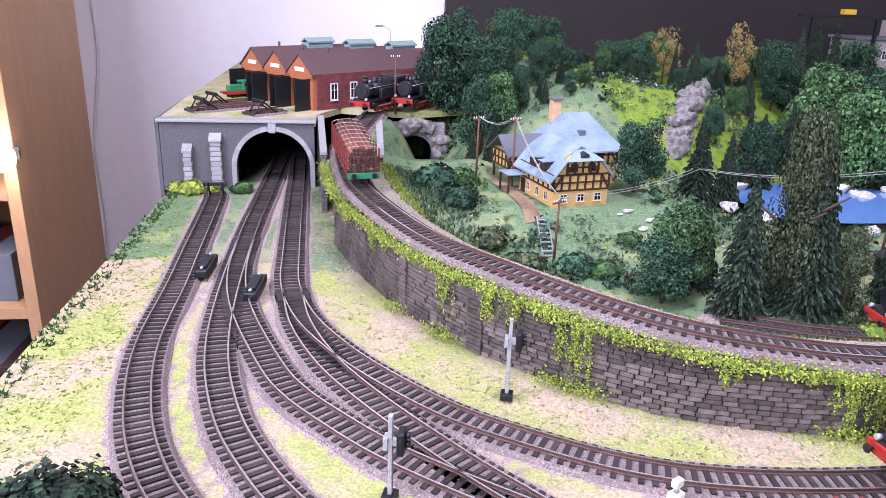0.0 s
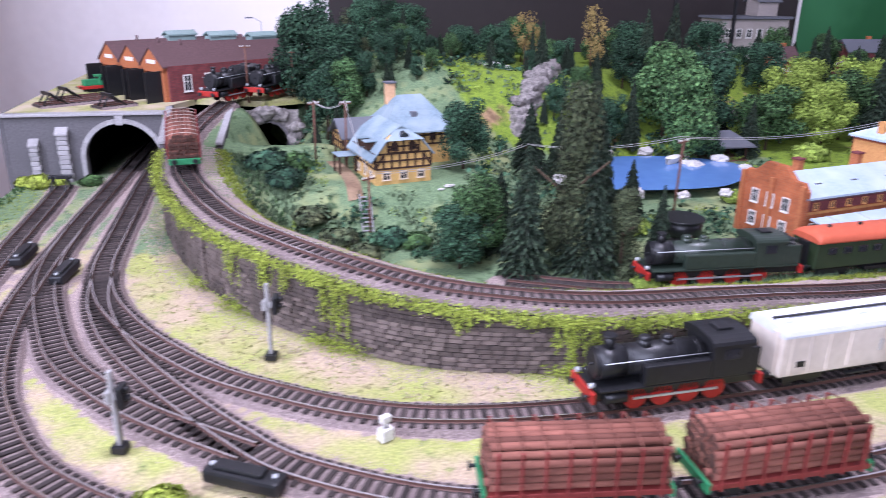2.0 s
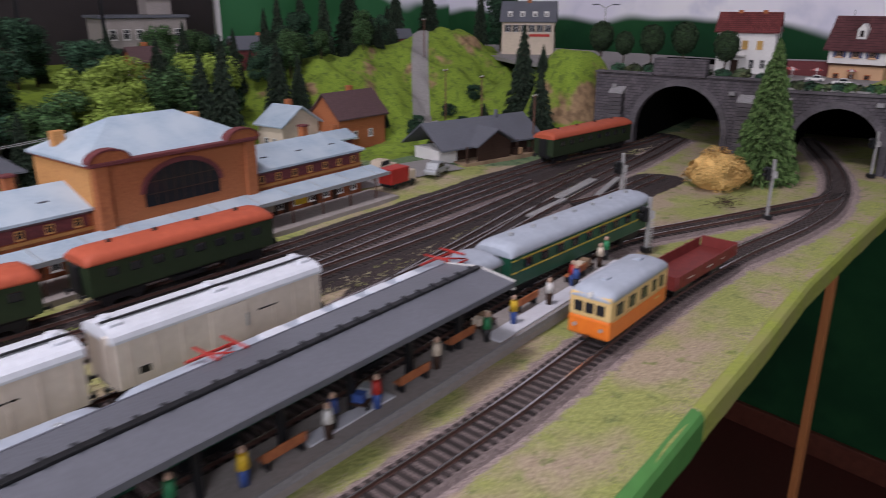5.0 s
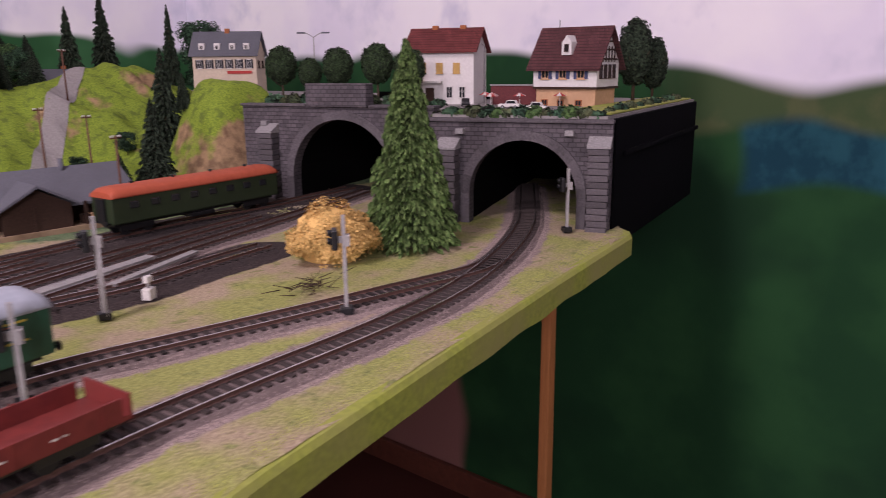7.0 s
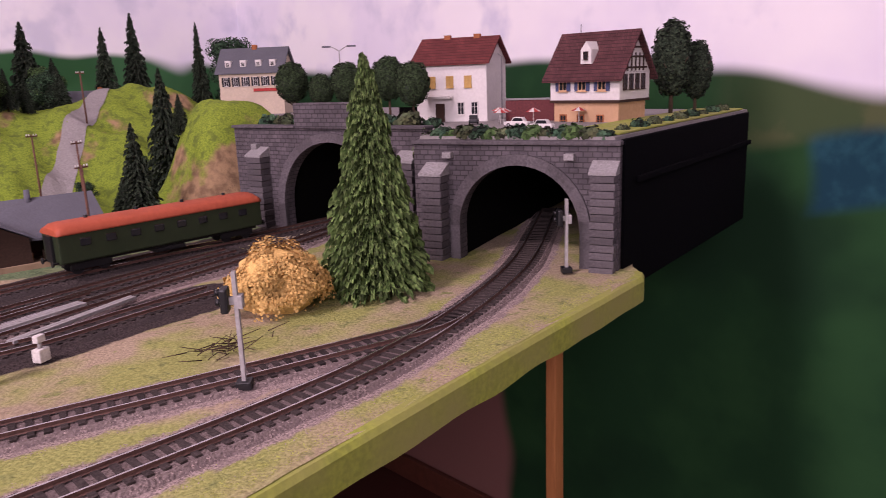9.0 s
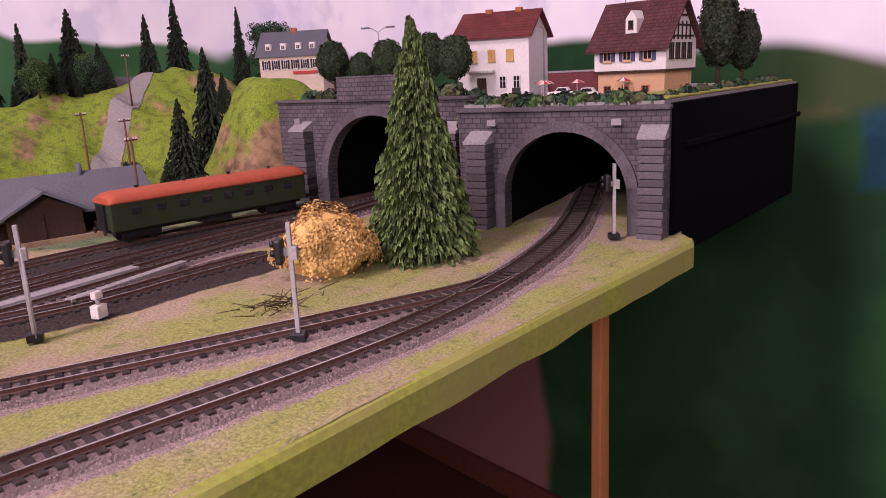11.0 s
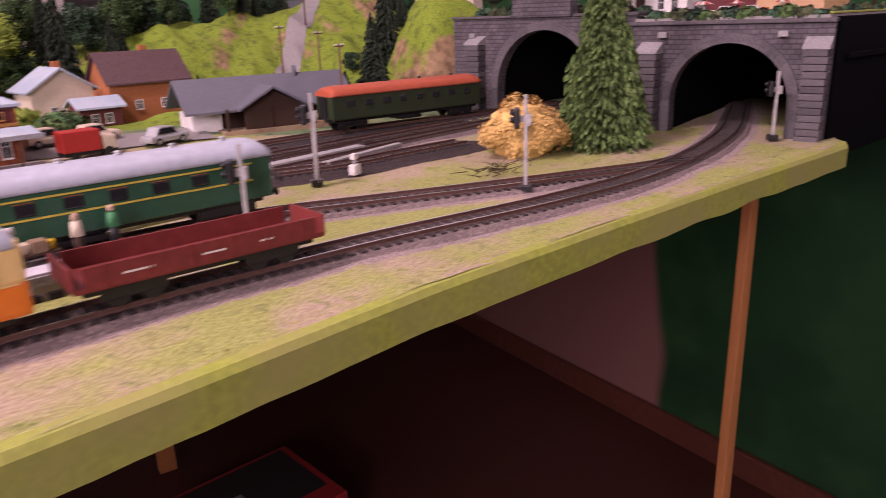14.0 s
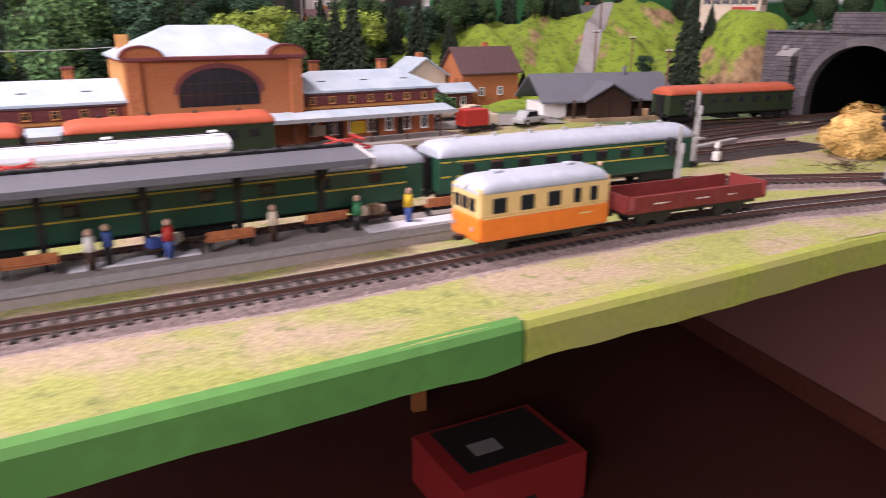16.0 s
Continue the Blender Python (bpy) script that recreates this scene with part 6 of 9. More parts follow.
    for x in (cx0 + 0.014, cx1 - 0.014):
        hump = [(x + 0.017 * math.cos(a), H + 0.002 + 0.009 * math.sin(a)) for a in np.linspace(0, math.pi, 12)]
        part("rounded_parapet", prism(hump, -0.0135, -0.006), "brick", cw)
        rim = [(x + r * math.cos(a), H + 0.002 + (0.009 + (r - 0.017)) * math.sin(a)) for r, seq in ((0.0185, np.linspace(0, math.pi, 12)), (0.017, np.linspace(math.pi, 0, 12))) for a in seq]
        part("parapet_rim", prism(rim, -0.015, -0.005), "brick_dark", cw)
    part("hall_roof", gable_roof(bmesh.new(), cx0, -0.004, cx1, D + 0.012, H + 0.0025, 0.024, 0.004, "x", 0.052), "roof_pale", root, "pale hipped hall roof")
    for x, y in ((cx0 + 0.010, 0.060), (cx1 - 0.012, 0.066)):
        part("chimney", box(x - 0.005, y - 0.004, H, x + 0.005, y + 0.004, H + 0.020, 0.0005), "brick_ochre", root, "ochre brick chimney")
    # canopy
    cn = part("canopy_roof", extrude_x([(-0.038, 0.030), (-0.010, 0.0345), (-0.010, 0.036), (-0.038, 0.0315)], -0.002, 0.478), "roof_pale", root, "long pale metal canopy")
    part("canopy_edge", box(-0.003, -0.0392, 0.0285, 0.479, -0.0382, 0.0322), "silver", cn)
    for x in np.linspace(0.02, 0.46, 12):
        part("seam", extrude_x([(-0.037, 0.0316), (-0.010, 0.036), (-0.010, 0.0367), (-0.037, 0.0323)], x, x + 0.0008), "silver", cn)
        col = part("column", cyl(0.0009, 0.0009, (x, -0.034, 0.004), (x, -0.034, 0.0305), 8), "pole_wood", root)
        part("bracket", cyl(0.0005, 0.0005, (x, -0.034, 0.022), (x, -0.020, 0.0325), 6), "pole_wood", col)
    for x in (0.345, 0.36, 0.40, 0.43):
        part("doorway", box(x - 0.004, -0.0012, 0.004, x + 0.004, 0.001, 0.022), "timber", root, "dark wooden door")
    part("poster", box(0.372, -0.0016, 0.009, 0.388, -0.0005, 0.021), "yellow_paint", root, "yellow notice board")
    part("poster", box(0.330, -0.0016, 0.009, 0.344, -0.0005, 0.020), "plaster_cream", root, "pale notice board")
    part("plinth", box(-0.012, -0.046, -0.006, 0.485, 0.0, 0.0045, 0.0008), "platform_grey", root, "grey house platform")


station()


def island_platform():
    root = thing("island_platform", yaw_pose(0.40, 0.148, 0.0, 1.03, 0.2655), "grey and white island platform between the tracks", "platform")
    L = math.hypot(0.63, 0.1175)
    part("body", box(0.0, -0.005, -0.004, L, 0.026, 0.010, 0.001), "platform_grey", root)
    for x0, x1, y0, y1 in ((0.02, 0.11, -0.003, 0.012), (0.19, 0.24, -0.003, 0.010), (0.30, 0.36, 0.004, 0.013), (0.45, 0.635, -0.003, 0.010)):
        part("paving", box(x0, y0, 0.0101, x1, y1, 0.0112, 0.0003), "platform_white", root, "white paving strip")
    part("lawn", box(0.05, 0.013, 0.0101, 0.13, 0.019, 0.0122, 0.0006), "lip_grass", root, "strip of bright green turf")
    part("lawn", box(0.155, 0.013, 0.0101, 0.185, 0.020, 0.0122, 0.0006), "lip_grass", root, "strip of bright green turf")
    part("edge_kerb", box(0.0, -0.0062, 0.006, L, -0.005, 0.0105), "stone_light", root)
    return root


island_platform()


def platform_roof():
    """A long roof on one row of posts."""
    root = thing("platform_roof", yaw_pose(0.525, 0.186, 0.0045, 0.838, 0.2430), "long dark grey platform roof on single posts", "canopy")
    L = math.hypot(0.313, 0.057)
    for s in (-1, 1):
        part("roof_panel", extrude_x([(s * 0.001, 0.0510), (s * 0.026, 0.0480), (s * 0.026, 0.0494), (s * 0.001, 0.0526)], 0, L), "canopy_felt", root, "grey felt roof half")
        part("fascia", box(0, s * 0.0262 - 0.0005, 0.0465, L, s * 0.0262 + 0.0005, 0.0497), "roof_slate", root)
    part("ridge", box(0, -0.002, 0.0522, L, 0.002, 0.0540, 0.0005), "black_metal", root, "dark ridge with battens")
    for x in np.arange(0.01, L, 0.012):
        part("batten", box(x, -0.003, 0.0538, x + 0.002, 0.003, 0.0546), "black_metal", root)
    part("end_board", extrude_x([(-0.026, 0.044), (0.026, 0.044), (0.026, 0.050), (0.0, 0.0535), (-0.026, 0.050)], -0.0012, 0.0), "frame_white", root, "white gable board")
    part("end_board", extrude_x([(-0.026, 0.044), (0.026, 0.044), (0.026, 0.050), (0.0, 0.0535), (-0.026, 0.050)], L, L + 0.0012), "frame_white", root, "white gable board")
    for x in np.linspace(0.025, L - 0.02, 7):
        pp = part("post", box(x - 0.0018, -0.0018, 0.0, x + 0.0018, 0.0018, 0.050, 0.0003), "black_metal", root)
        for s in (-1, 1):
            part("bracket", cyl(0.0008, 0.0008, (x, 0, 0.034), (x, s * 0.018, 0.0485), 6), "black_metal", pp)
        part("foot", box(x - 0.0035, -0.0035, 0.0, x + 0.0035, 0.0035, 0.004, 0.0005), "stone", pp)


platform_roof()


def bench(m):
    root = thing("platform_bench", m, "red-brown wooden platform bench", "bench", "platform benches")
    part("seat", box(-0.012, -0.003, 0.0048, 0.012, 0.003, 0.0058, 0.0003), "brick", root)
    part("backrest", box(-0.012, 0.0025, 0.006, 0.012, 0.0035, 0.0105, 0.0003), "brick", root)
    for x in (-0.010, 0.010):
        part("leg", box(x - 0.0006, -0.0028, 0.0, x + 0.0006, 0.003, 0.005), "black_metal", root)


def figurine(m, top, legs, h=0.0195):
    """A small plain standing figurine, one mesh."""
    bm = cyl(0.0019, 0.0026, (0, 0, 0.0), (0, 0, h * 0.48), 8, None, 1)
    cyl(0.0030, 0.0022, (0, 0, h * 0.46), (0, 0, h * 0.82), 10, bm, 0)
    blob(0.0019, bm, (0, 0, h * 0.92), (1, 1, 1.1), 0.0, 1, 1, 0, 2)
    me = mesh_of("platform_figurine", bm, [top, legs, "skin_tone"])
    ob = tagged(new("platform_figurine", me), "tiny painted figurine standing on the platform", "figurine", "figurines")
    ob.matrix_world = m
    return ob


def pm(u, v, a=0.0):
    """A pose on the island platform: u along it, v across."""
    return yaw_pose(0.40, 0.148, 0.0, 1.03, 0.2655) @ pose(u, v, 0.0113, 0, 0, a)


for u, v, a in ((0.285, 0.006, 180), (0.375, 0.005, 180), (0.43, 0.014, 180), (0.505, 0.014, 180), (0.575, 0.014, 180)):
    bench(pm(u, v, a))
for i, (u, v) in enumerate(((0.07, 0.008), (0.115, 0.016), (0.20, 0.002), (0.232, 0.012), (0.262, 0.004), (0.31, 0.002), (0.318, 0.007), (0.345, 0.003), (0.398, 0.006), (0.445, 0.004), (0.478, 0.006), (0.520, 0.004), (0.556, 0.003), (0.562, 0.009), (0.612, 0.012), (0.630, 0.016))):
    figurine(pm(u, v, i * 40), ("blue_paint", "red_paint", "plaster_cream", "green_paint", "yellow_paint", "frame_white")[i % 6], ("black_metal", "blue_paint", "timber")[i % 3])


def luggage(m, mats):
    root = thing("luggage_cart", m, "small flat luggage cart with boxes and parcels", "cart", "luggage carts")
    part("deck", box(-0.010, -0.005, 0.003, 0.010, 0.005, 0.0042, 0.0003), "timber", root)
    for x in (-0.007, 0.007):
        for y in (-0.005, 0.005):
            part("wheel", cyl(0.0018, 0.0018, (x, y - 0.0005, 0.0018), (x, y + 0.0005, 0.0018), 10), "black_metal", root)
    for i, (x, y, w) in enumerate(((-0.006, 0.0, 0.003), (0.001, -0.001, 0.0035), (0.006, 0.001, 0.0025))):
        part("parcel", box(x - w, y - w, 0.0042, x + w, y + w, 0.0042 + w * 1.6, 0.0004), mats[i % len(mats)], root)


luggage(pm(0.345, 0.012, 20), ("blue_paint", "silver", "plaster_cream"))
luggage(pm(0.46, 0.018, 5), ("plaster_cream", "earth"))
luggage(pm(0.595, 0.018, 0), ("plaster_cream", "earth", "yellow_paint"))
luggage(pm(0.16, 0.004, 30), ("yellow_paint", "wagon_red"))
# stack of pale boards at the platform's near end
bm_root = thing("board_stack", pm(0.135, 0.006, 4), "stack of pale pinkish boards on the platform", "timber stack")
for i in range(4):
    for j in range(3):
        part("board", box(-0.022, -0.008 + i * 0.0042, 0.0 + j * 0.0022, 0.022, -0.0045 + i * 0.0042, 0.0019 + j * 0.0022, 0.0002), "wagon_white", bm_root)


def goods_shed():
    root = thing("goods_shed", pose(1.165, 0.655, 0.0, 0, 0, -3), "dark timber goods shed with wide slate roof", "shed")
    w = part("wall", box(0.03, 0.01, -0.004, 0.165, 0.065, 0.030), "timber", root, "dark boarded wall")
    part("wall_pale", box(0.0, 0.006, -0.004, 0.030, 0.060, 0.024), "plaster_white", root, "white plastered annex")
    part("roof", gable_roof(bmesh.new(), -0.004, -0.006, 0.170, 0.072, 0.030, 0.026, 0.006, "x"), "roof_slate", root, "grey slate roof")
    part("front_gable_roof", gable_roof(bmesh.new(), 0.045, -0.020, 0.110, 0.030, 0.030, 0.018, 0.004, "y"), "roof_slate", root, "grey slate cross gable")
    part("boarded_gable", gable_walls(bmesh.new(), 0.048, -0.016, 0.107, -0.014, 0.030, 0.016, "y"), "timber", root)
    part("loading_ramp", box(0.025, -0.018, -0.004, 0.168, 0.010, 0.008, 0.0006), "earth", root)
    for x in (0.030, 0.075, 0.120, 0.165):
        part("post", box(x - 0.0012, -0.017, 0.0, x + 0.0012, -0.0148, 0.030), "timber", root)
    part("chimney", cyl(0.003, 0.0025, (0.12, 0.03, 0.05), (0.12, 0.03, 0.066), 8), "roof_slate", root)
    rng = random.Random(3)
    for i in range(12):
        x = rng.uniform(0.055, 0.16)
        part("crate", box(x - 0.004, -0.012, 0.008, x + 0.004, -0.004, 0.008 + rng.uniform(0.004, 0.009), 0.0004), rng.choice(("earth", "plaster_peach", "timber")), root)


goods_shed()


def small_house(m, w, d, h, rise, wall, roof, label, axis="x", win=2, hip=0.0):
    root = thing("small_house", m, label, "house")
    wl = part("wall", gable_walls(bmesh.new(), 0, 0, w, d, h, 0 if hip else rise * 0.98, axis), wall, root)
    part("roof", gable_roof(bmesh.new(), 0, 0, w, d, h, rise, 0.005, axis, hip), roof, root)
    for x in np.linspace(0, w, win + 2)[1:-1]:
        window(wl, x, 0.0, h * 0.35, 0.007, 0.010, "y-", "frame_white")
    for y in np.linspace(0, d, win + 2)[1:-1]:
        window(wl, 0.0, y, h * 0.35, 0.007, 0.010, "x-", "frame_white")
    part("chimney", box(w * 0.6, d * 0.6, h + rise * 0.4, w * 0.6 + 0.008, d * 0.6 + 0.008, h + rise + 0.008, 0.0005), "brick", root)
    return root


small_house(pose(1.125, 0.835, 0.0, 0, 0, 10), 0.095, 0.06, 0.052, 0.030, "brick", "roof_brown", "brick house with brown roof behind the station")
small_house(pose(1.045, 0.855, 0.0, 0, 0, 14), 0.070, 0.05, 0.046, 0.022, "plaster_cream", "roof_pale", "cream house with pale blue roof behind the station", axis="y")
small_house(pose(1.085, 0.80, 0.0, 0, 0, 10), 0.045, 0.035, 0.028, 0.008, "brick_dark", "roof_pale", "low brick annex with pale lean-to roof")


# ---- town on the plateau ----
TOWN = 0.103


def tudor_inn():
    root = thing("timbered_inn", pose(1.716, 0.413, TOWN - 0.014, 0, 0, -87) @ Matrix.Diagonal((0.86, 1, 1.14, 1)), "inn with white upper floor, peach ground floor and maroon roof", "house")
    W, D = 0.092, 0.060
    lo = part("ground_floor", box(0.003, 0.003, 0.0, W - 0.003, D - 0.003, 0.030), "plaster_peach", root, "peach ground floor")
    up = part("upper_floor", box(0, 0, 0.030, W, D, 0.054), "plaster_white", root, "white upper floor")
    part("beam", box(-0.0005, -0.0008, 0.029, W + 0.0005, D + 0.0005, 0.0312), "timber", up)
    for x in (0.018, 0.044, 0.070):
        window(up, x, 0.0, 0.040, 0.010, 0.012, "y-", "plaster_peach", shutters="shutter_blue")
    for y in (0.010, 0.022, 0.034, 0.046):
        window(up, W, y, 0.040, 0.0065, 0.012, "x+", "timber")
    for x in (0.016, 0.040, 0.066):
        window(lo, x, 0.003, 0.006, 0.008, 0.012, "y-", "brick")
    gw = part("gable_wall", extrude_x([(0, 0.0542), (D, 0.0542), (D / 2, 0.0855)], 0, W), "plaster_white", root)
    for z in (0.057, 0.066, 0.074):
        part("beam", box(W, D / 2 - (0.086 - z) * 0.8, z, W + 0.0012, D / 2 + (0.086 - z) * 0.8, z + 0.0016), "timber", gw)
    for y in np.linspace(0.014, 0.046, 5):
        part("post", box(W, y - 0.0007, 0.055, W + 0.0012, y + 0.0007, 0.070), "timber", gw)
    part("roof", gable_roof(bmesh.new(), 0, 0, W, D, 0.0545, 0.033, 0.007, "x"), "roof_tiles_dark", root, "maroon tiled roof")
    dm = part("dormer", prism([(0.040, 0.062), (0.054, 0.062), (0.054, 0.074), (0.047, 0.081), (0.040, 0.074)], 0.002, 0.022), "plaster_white", root, "white dormer")
    window(dm, 0.047, 0.002, 0.066, 0.005, 0.006, "y-", "timber")
    part("weathervane", cyl(0.0004, 0.0004, (0.02, D / 2, 0.089), (0.02, D / 2, 0.097), 6), "black_metal", root)
    return root


tudor_inn()


def red_roof_house():
    root = thing("town_house", pose(1.671, 0.568, TOWN, 0, 0, -68) @ Matrix.Diagonal((0.90, 1, 1, 1)), "cream rendered town house with red tiled roof", "house", "town houses")
    W, D = 0.094, 0.065
    w = part("wall", gable_walls(bmesh.new(), 0, 0, W, D, 0.066, 0.0225), "plaster_white", root)
    for x in (0.016, 0.040, 0.064):
        window(w, x + 0.006, 0.0, 0.038, 0.008, 0.011, "y-", "plaster_yellow", "plaster_yellow")
    for x in (0.060, 0.078):
        window(w, x, 0.0, 0.008, 0.008, 0.013, "y-", "frame_white")
    part("entrance", box(0.026, -0.0015, 0.0, 0.038, 0.001, 0.020, 0.0005), "timber", w, "dark entrance")
    part("awning", box(0.014, -0.010, 0.0255, 0.050, 0.0, 0.028, 0.0006), "frame_white", w, "white awning")
    part("roof", gable_roof(bmesh.new(), 0, 0, W, D, 0.066, 0.024, 0.006, "x"), "roof_tiles", root, "red tiled roof")
    for x in (0.03, 0.07):
        part("chimney", box(x - 0.004, D / 2 - 0.003, 0.084, x + 0.004, D / 2 + 0.003, 0.095, 0.0004), "brick", root)
    return root


red_roof_house()


def dormer_house():
    root = thing("town_house", pose(1.702, 1.080, TOWN + 0.014, 0, 0, -52) @ Matrix.Diagonal((1.0, 1, 0.95, 1)), "white town house with grey roof, dormers and dark shutters", "house", "town houses")
    W, D = 0.108, 0.060
    w = part("wall", gable_walls(bmesh.new(), 0, 0, W, D, 0.060, 0.034), "plaster_cream", root)
    part("lower_band", box(-0.0005, -0.0008, -0.024, W + 0.0005, D + 0.0008, 0.020), "plaster_cream", w)
    for x in np.linspace(0.012, W - 0.012, 6):
        window(w, x, 0.0, 0.034, 0.007, 0.014, "y-", "frame_white", shutters="window_dark")
    part("shop_sign", box(0.058, -0.002, 0.024, 0.100, 0.0, 0.029), "red_paint", w, "red shop sign board")
    for y in (0.016, 0.042):
        window(w, W, y, 0.034, 0.007, 0.012, "x+", "timber")
    part("roof", gable_roof(bmesh.new(), 0, 0, W, D, 0.060, 0.036, 0.005, "x"), "roof_slate", root, "grey slate roof")
    for x in (0.016, 0.042, 0.068, 0.092):
        dm = part("dormer", box(x - 0.005, 0.003, 0.064, x + 0.005, 0.020, 0.077, 0.0008), "plaster_white", root, "white dormer")
        window(dm, x, 0.003, 0.067, 0.005, 0.006, "y-", "frame_white")
    part("chimney", box(0.05, D / 2 - 0.003, 0.092, 0.058, D / 2 + 0.003, 0.103, 0.0004), "brick", root)
    return root


dormer_house()


# ---- plants ----
def fir_mesh(seed, tiers=15, spread=0.27, per=12, spray=0.030, steps=4):
    """A conifer one unit high: drooping branches made of small needle sprays."""
    rng = random.Random(seed)
    bm = bmesh.new()
    for t in range(tiers):
        f = t / (tiers - 1)
        z = 0.07 + 0.88 * f
        r = spread * (1 - f) ** 0.85 + 0.018
        n = max(5, int(per * (1 - 0.55 * f)))
        for k in range(n):
            a = 2 * math.pi * (k + rng.random() * 0.7) / n + t * 1.7
            L = r * rng.uniform(0.72, 1.12)
            d = Vector((math.cos(a), math.sin(a), 0))
            s = Vector((-d.y, d.x, 0))
            zz = z + rng.uniform(-0.02, 0.02)
            droop = rng.uniform(0.18, 0.42) * L
            w = spray * (1 - 0.5 * f) + spray * 0.33
            root = Vector((0, 0, zz + 0.02))
            for i in range(steps):
                u0, u1 = i / steps, (i + 1) / steps
                p0 = root + d * (L * u0) - Vector((0, 0, droop * u0 ** 1.4))
                p1 = root + d * (L * u1 * 1.02) - Vector((0, 0, droop * u1 ** 1.4))
                for q in (-1, 1):
                    tip = p1 + s * (q * w * rng.uniform(0.7, 1.5) * (1.1 - 0.6 * u0)) + Vector((0, 0, -0.014 * rng.random()))
                    vs = [bm.verts.new(v) for v in (p0, p0.lerp(p1, 0.45) + s * (q * w * 0.55) + Vector((0, 0, 0.010)), tip, p1)]
                    bm.faces.new(vs)
                vs = [bm.verts.new(v) for v in (p0, p1, p1 - Vector((0, 0, 0.020 + 0.02 * rng.random())), p0 - Vector((0, 0, 0.012)))]
                bm.faces.new(vs)
    # leader
    for k in range(5):
        a = k * 1.3
        d = Vector((math.cos(a), math.sin(a), 0)) * 0.014
        bm.faces.new([bm.verts.new(v) for v in (Vector((0, 0, 0.90)), Vector((0, 0, 0.93)) + d, Vector((0, 0, 1.0)), Vector((0, 0, 0.93)) - d * 0.3)])
    return bm


def leaf_crown(seed, lobes, leaves=1500, size=0.036, trunk_top=0.42, wide=0.36, low=0.16, cone=False):
    """A broad crown one unit high of many small leaf tufts gathered in uneven clumps."""
    rng = random.Random(seed)
    bm = bmesh.new()
    cs = []
    for i in range(lobes):
        a = rng.uniform(0, 2 * math.pi)
        z = rng.uniform(low + 0.1, 0.88)
        rr = wide * math.sqrt(max(0.05, 1 - ((z - 0.52) / 0.5) ** 2)) * rng.uniform(0.25, 0.95)
        if cone:
            rr = wide * (1.05 - z) * rng.uniform(0.3, 1.0)
        cs.append((Vector((rr * math.cos(a), rr * math.sin(a), z)), rng.uniform(0.10, 0.19)))
    for i in range(leaves):
        c, r = rng.choice(cs)
        d = Vector((rng.gauss(0, 1), rng.gauss(0, 1), rng.gauss(0, 1))).normalized()
        p = c + d * r * (rng.random() ** 0.35) * Vector((1, 1, 0.8)).length / 1.6
        if p.z > 1.0:
            p.z = 1.0 - 0.05 * rng.random()
        t = Vector((rng.gauss(0, 1), rng.gauss(0, 1), rng.gauss(0, 1))).normalized()
        u = d.cross(t)
        if u.length < 1e-3:
            continue
        u.normalize()
        v = d.cross(u).normalized()
        v = (v + d * rng.uniform(-0.6, 0.6)).normalized()
        s = size * rng.uniform(0.6, 1.4)
        vs = [bm.verts.new(q) for q in (p + u * s, p + v * s * 0.8 + d * s * 0.4, p - u * s, p - v * s * 0.8 + d * s * 0.2)]
        bm.faces.new(vs)
    return bm


def oval_crown(seed, wide, low):
    """A clipped, dense crown one unit high on a bare stem: fine leaves over a lumpy heart."""
    rng = random.Random(seed)
    mid, tall = (1 + low) / 2, (1 - low) / 2
    bm = blob(1.0, None, (0, 0, 0), (1, 1, 1), 0.18, 2.4, 3, seed, 1)
    for v in bm.verts:
        v.co = Vector((v.co.x * wide * 0.84, v.co.y * wide * 0.84, mid + v.co.z * tall * 0.86))
    for i in range(5200):
        d = Vector((rng.gauss(0, 1), rng.gauss(0, 1), rng.gauss(0, 1))).normalized()
        k = 0.93 + 0.16 * noise.noise(d * 3.2 + Vector((seed, 0, 0))) + rng.gauss(0, 0.035)
        p = Vector((d.x * wide * k, d.y * wide * k, mid + d.z * tall * k * 0.95))
        u = d.orthogonal().normalized()
        u = Matrix.Rotation(rng.uniform(0, 6.28), 3, d) @ u
        v = (d.cross(u) + d * rng.uniform(-0.2, 0.9)).normalized()
        q = 0.017 * rng.uniform(0.6, 1.3)
        bm.faces.new([bm.verts.new(w) for w in (p + u * q, p + v * q, p - u * q, p - v * q * 0.8)])
    return bm


def trunk_bm(seed, top, r, limbs=5):
    rng = random.Random(seed)
    bm = cyl(r, r * 0.5, (0, 0, -0.04), (0, 0, top), 8)
    for k in range(limbs):
        a = 2 * math.pi * (k + rng.random()) / limbs
        z = top * rng.uniform(0.5, 0.95)
        cyl(r * 0.45, r * 0.15, (0, 0, z), (0.24 * math.cos(a), 0.24 * math.sin(a), z + rng.uniform(0.12, 0.3)), 6, bm)
    return bm


FIR_MESH = [mesh_of("crown", fir_mesh(q, 26, w, n, 0.015, 5), "needle") for q, w, n in ((1, 0.24, 20), (2, 0.20, 19), (3, 0.28, 22))]
FIR_BRIGHT = mesh_of("crown", fir_mesh(7, 44, 0.23, 38, 0.0105, 8), "needle_bright")
FIR_TRUNK = mesh_of("trunk", cyl(0.022, 0.006, (0, 0, -0.03), (0, 0, 0.92), 8), "bark")
CROWNS = {k: [mesh_of("crown", leaf_crown(q + i * 11, 24 + 6 * i, 9500, 0.0165), k) for i in range(3)] for q, k in ((21, "leaf_dark"), (31, "leaf_mid"), (51, "leaf_lime"))}
CROWNS["leaf_olive"] = [mesh_of("crown", leaf_crown(q, 46, 17000, 0.0115, 0.1, 0.40, -0.08, True), "leaf_olive") for q in (81, 82)]
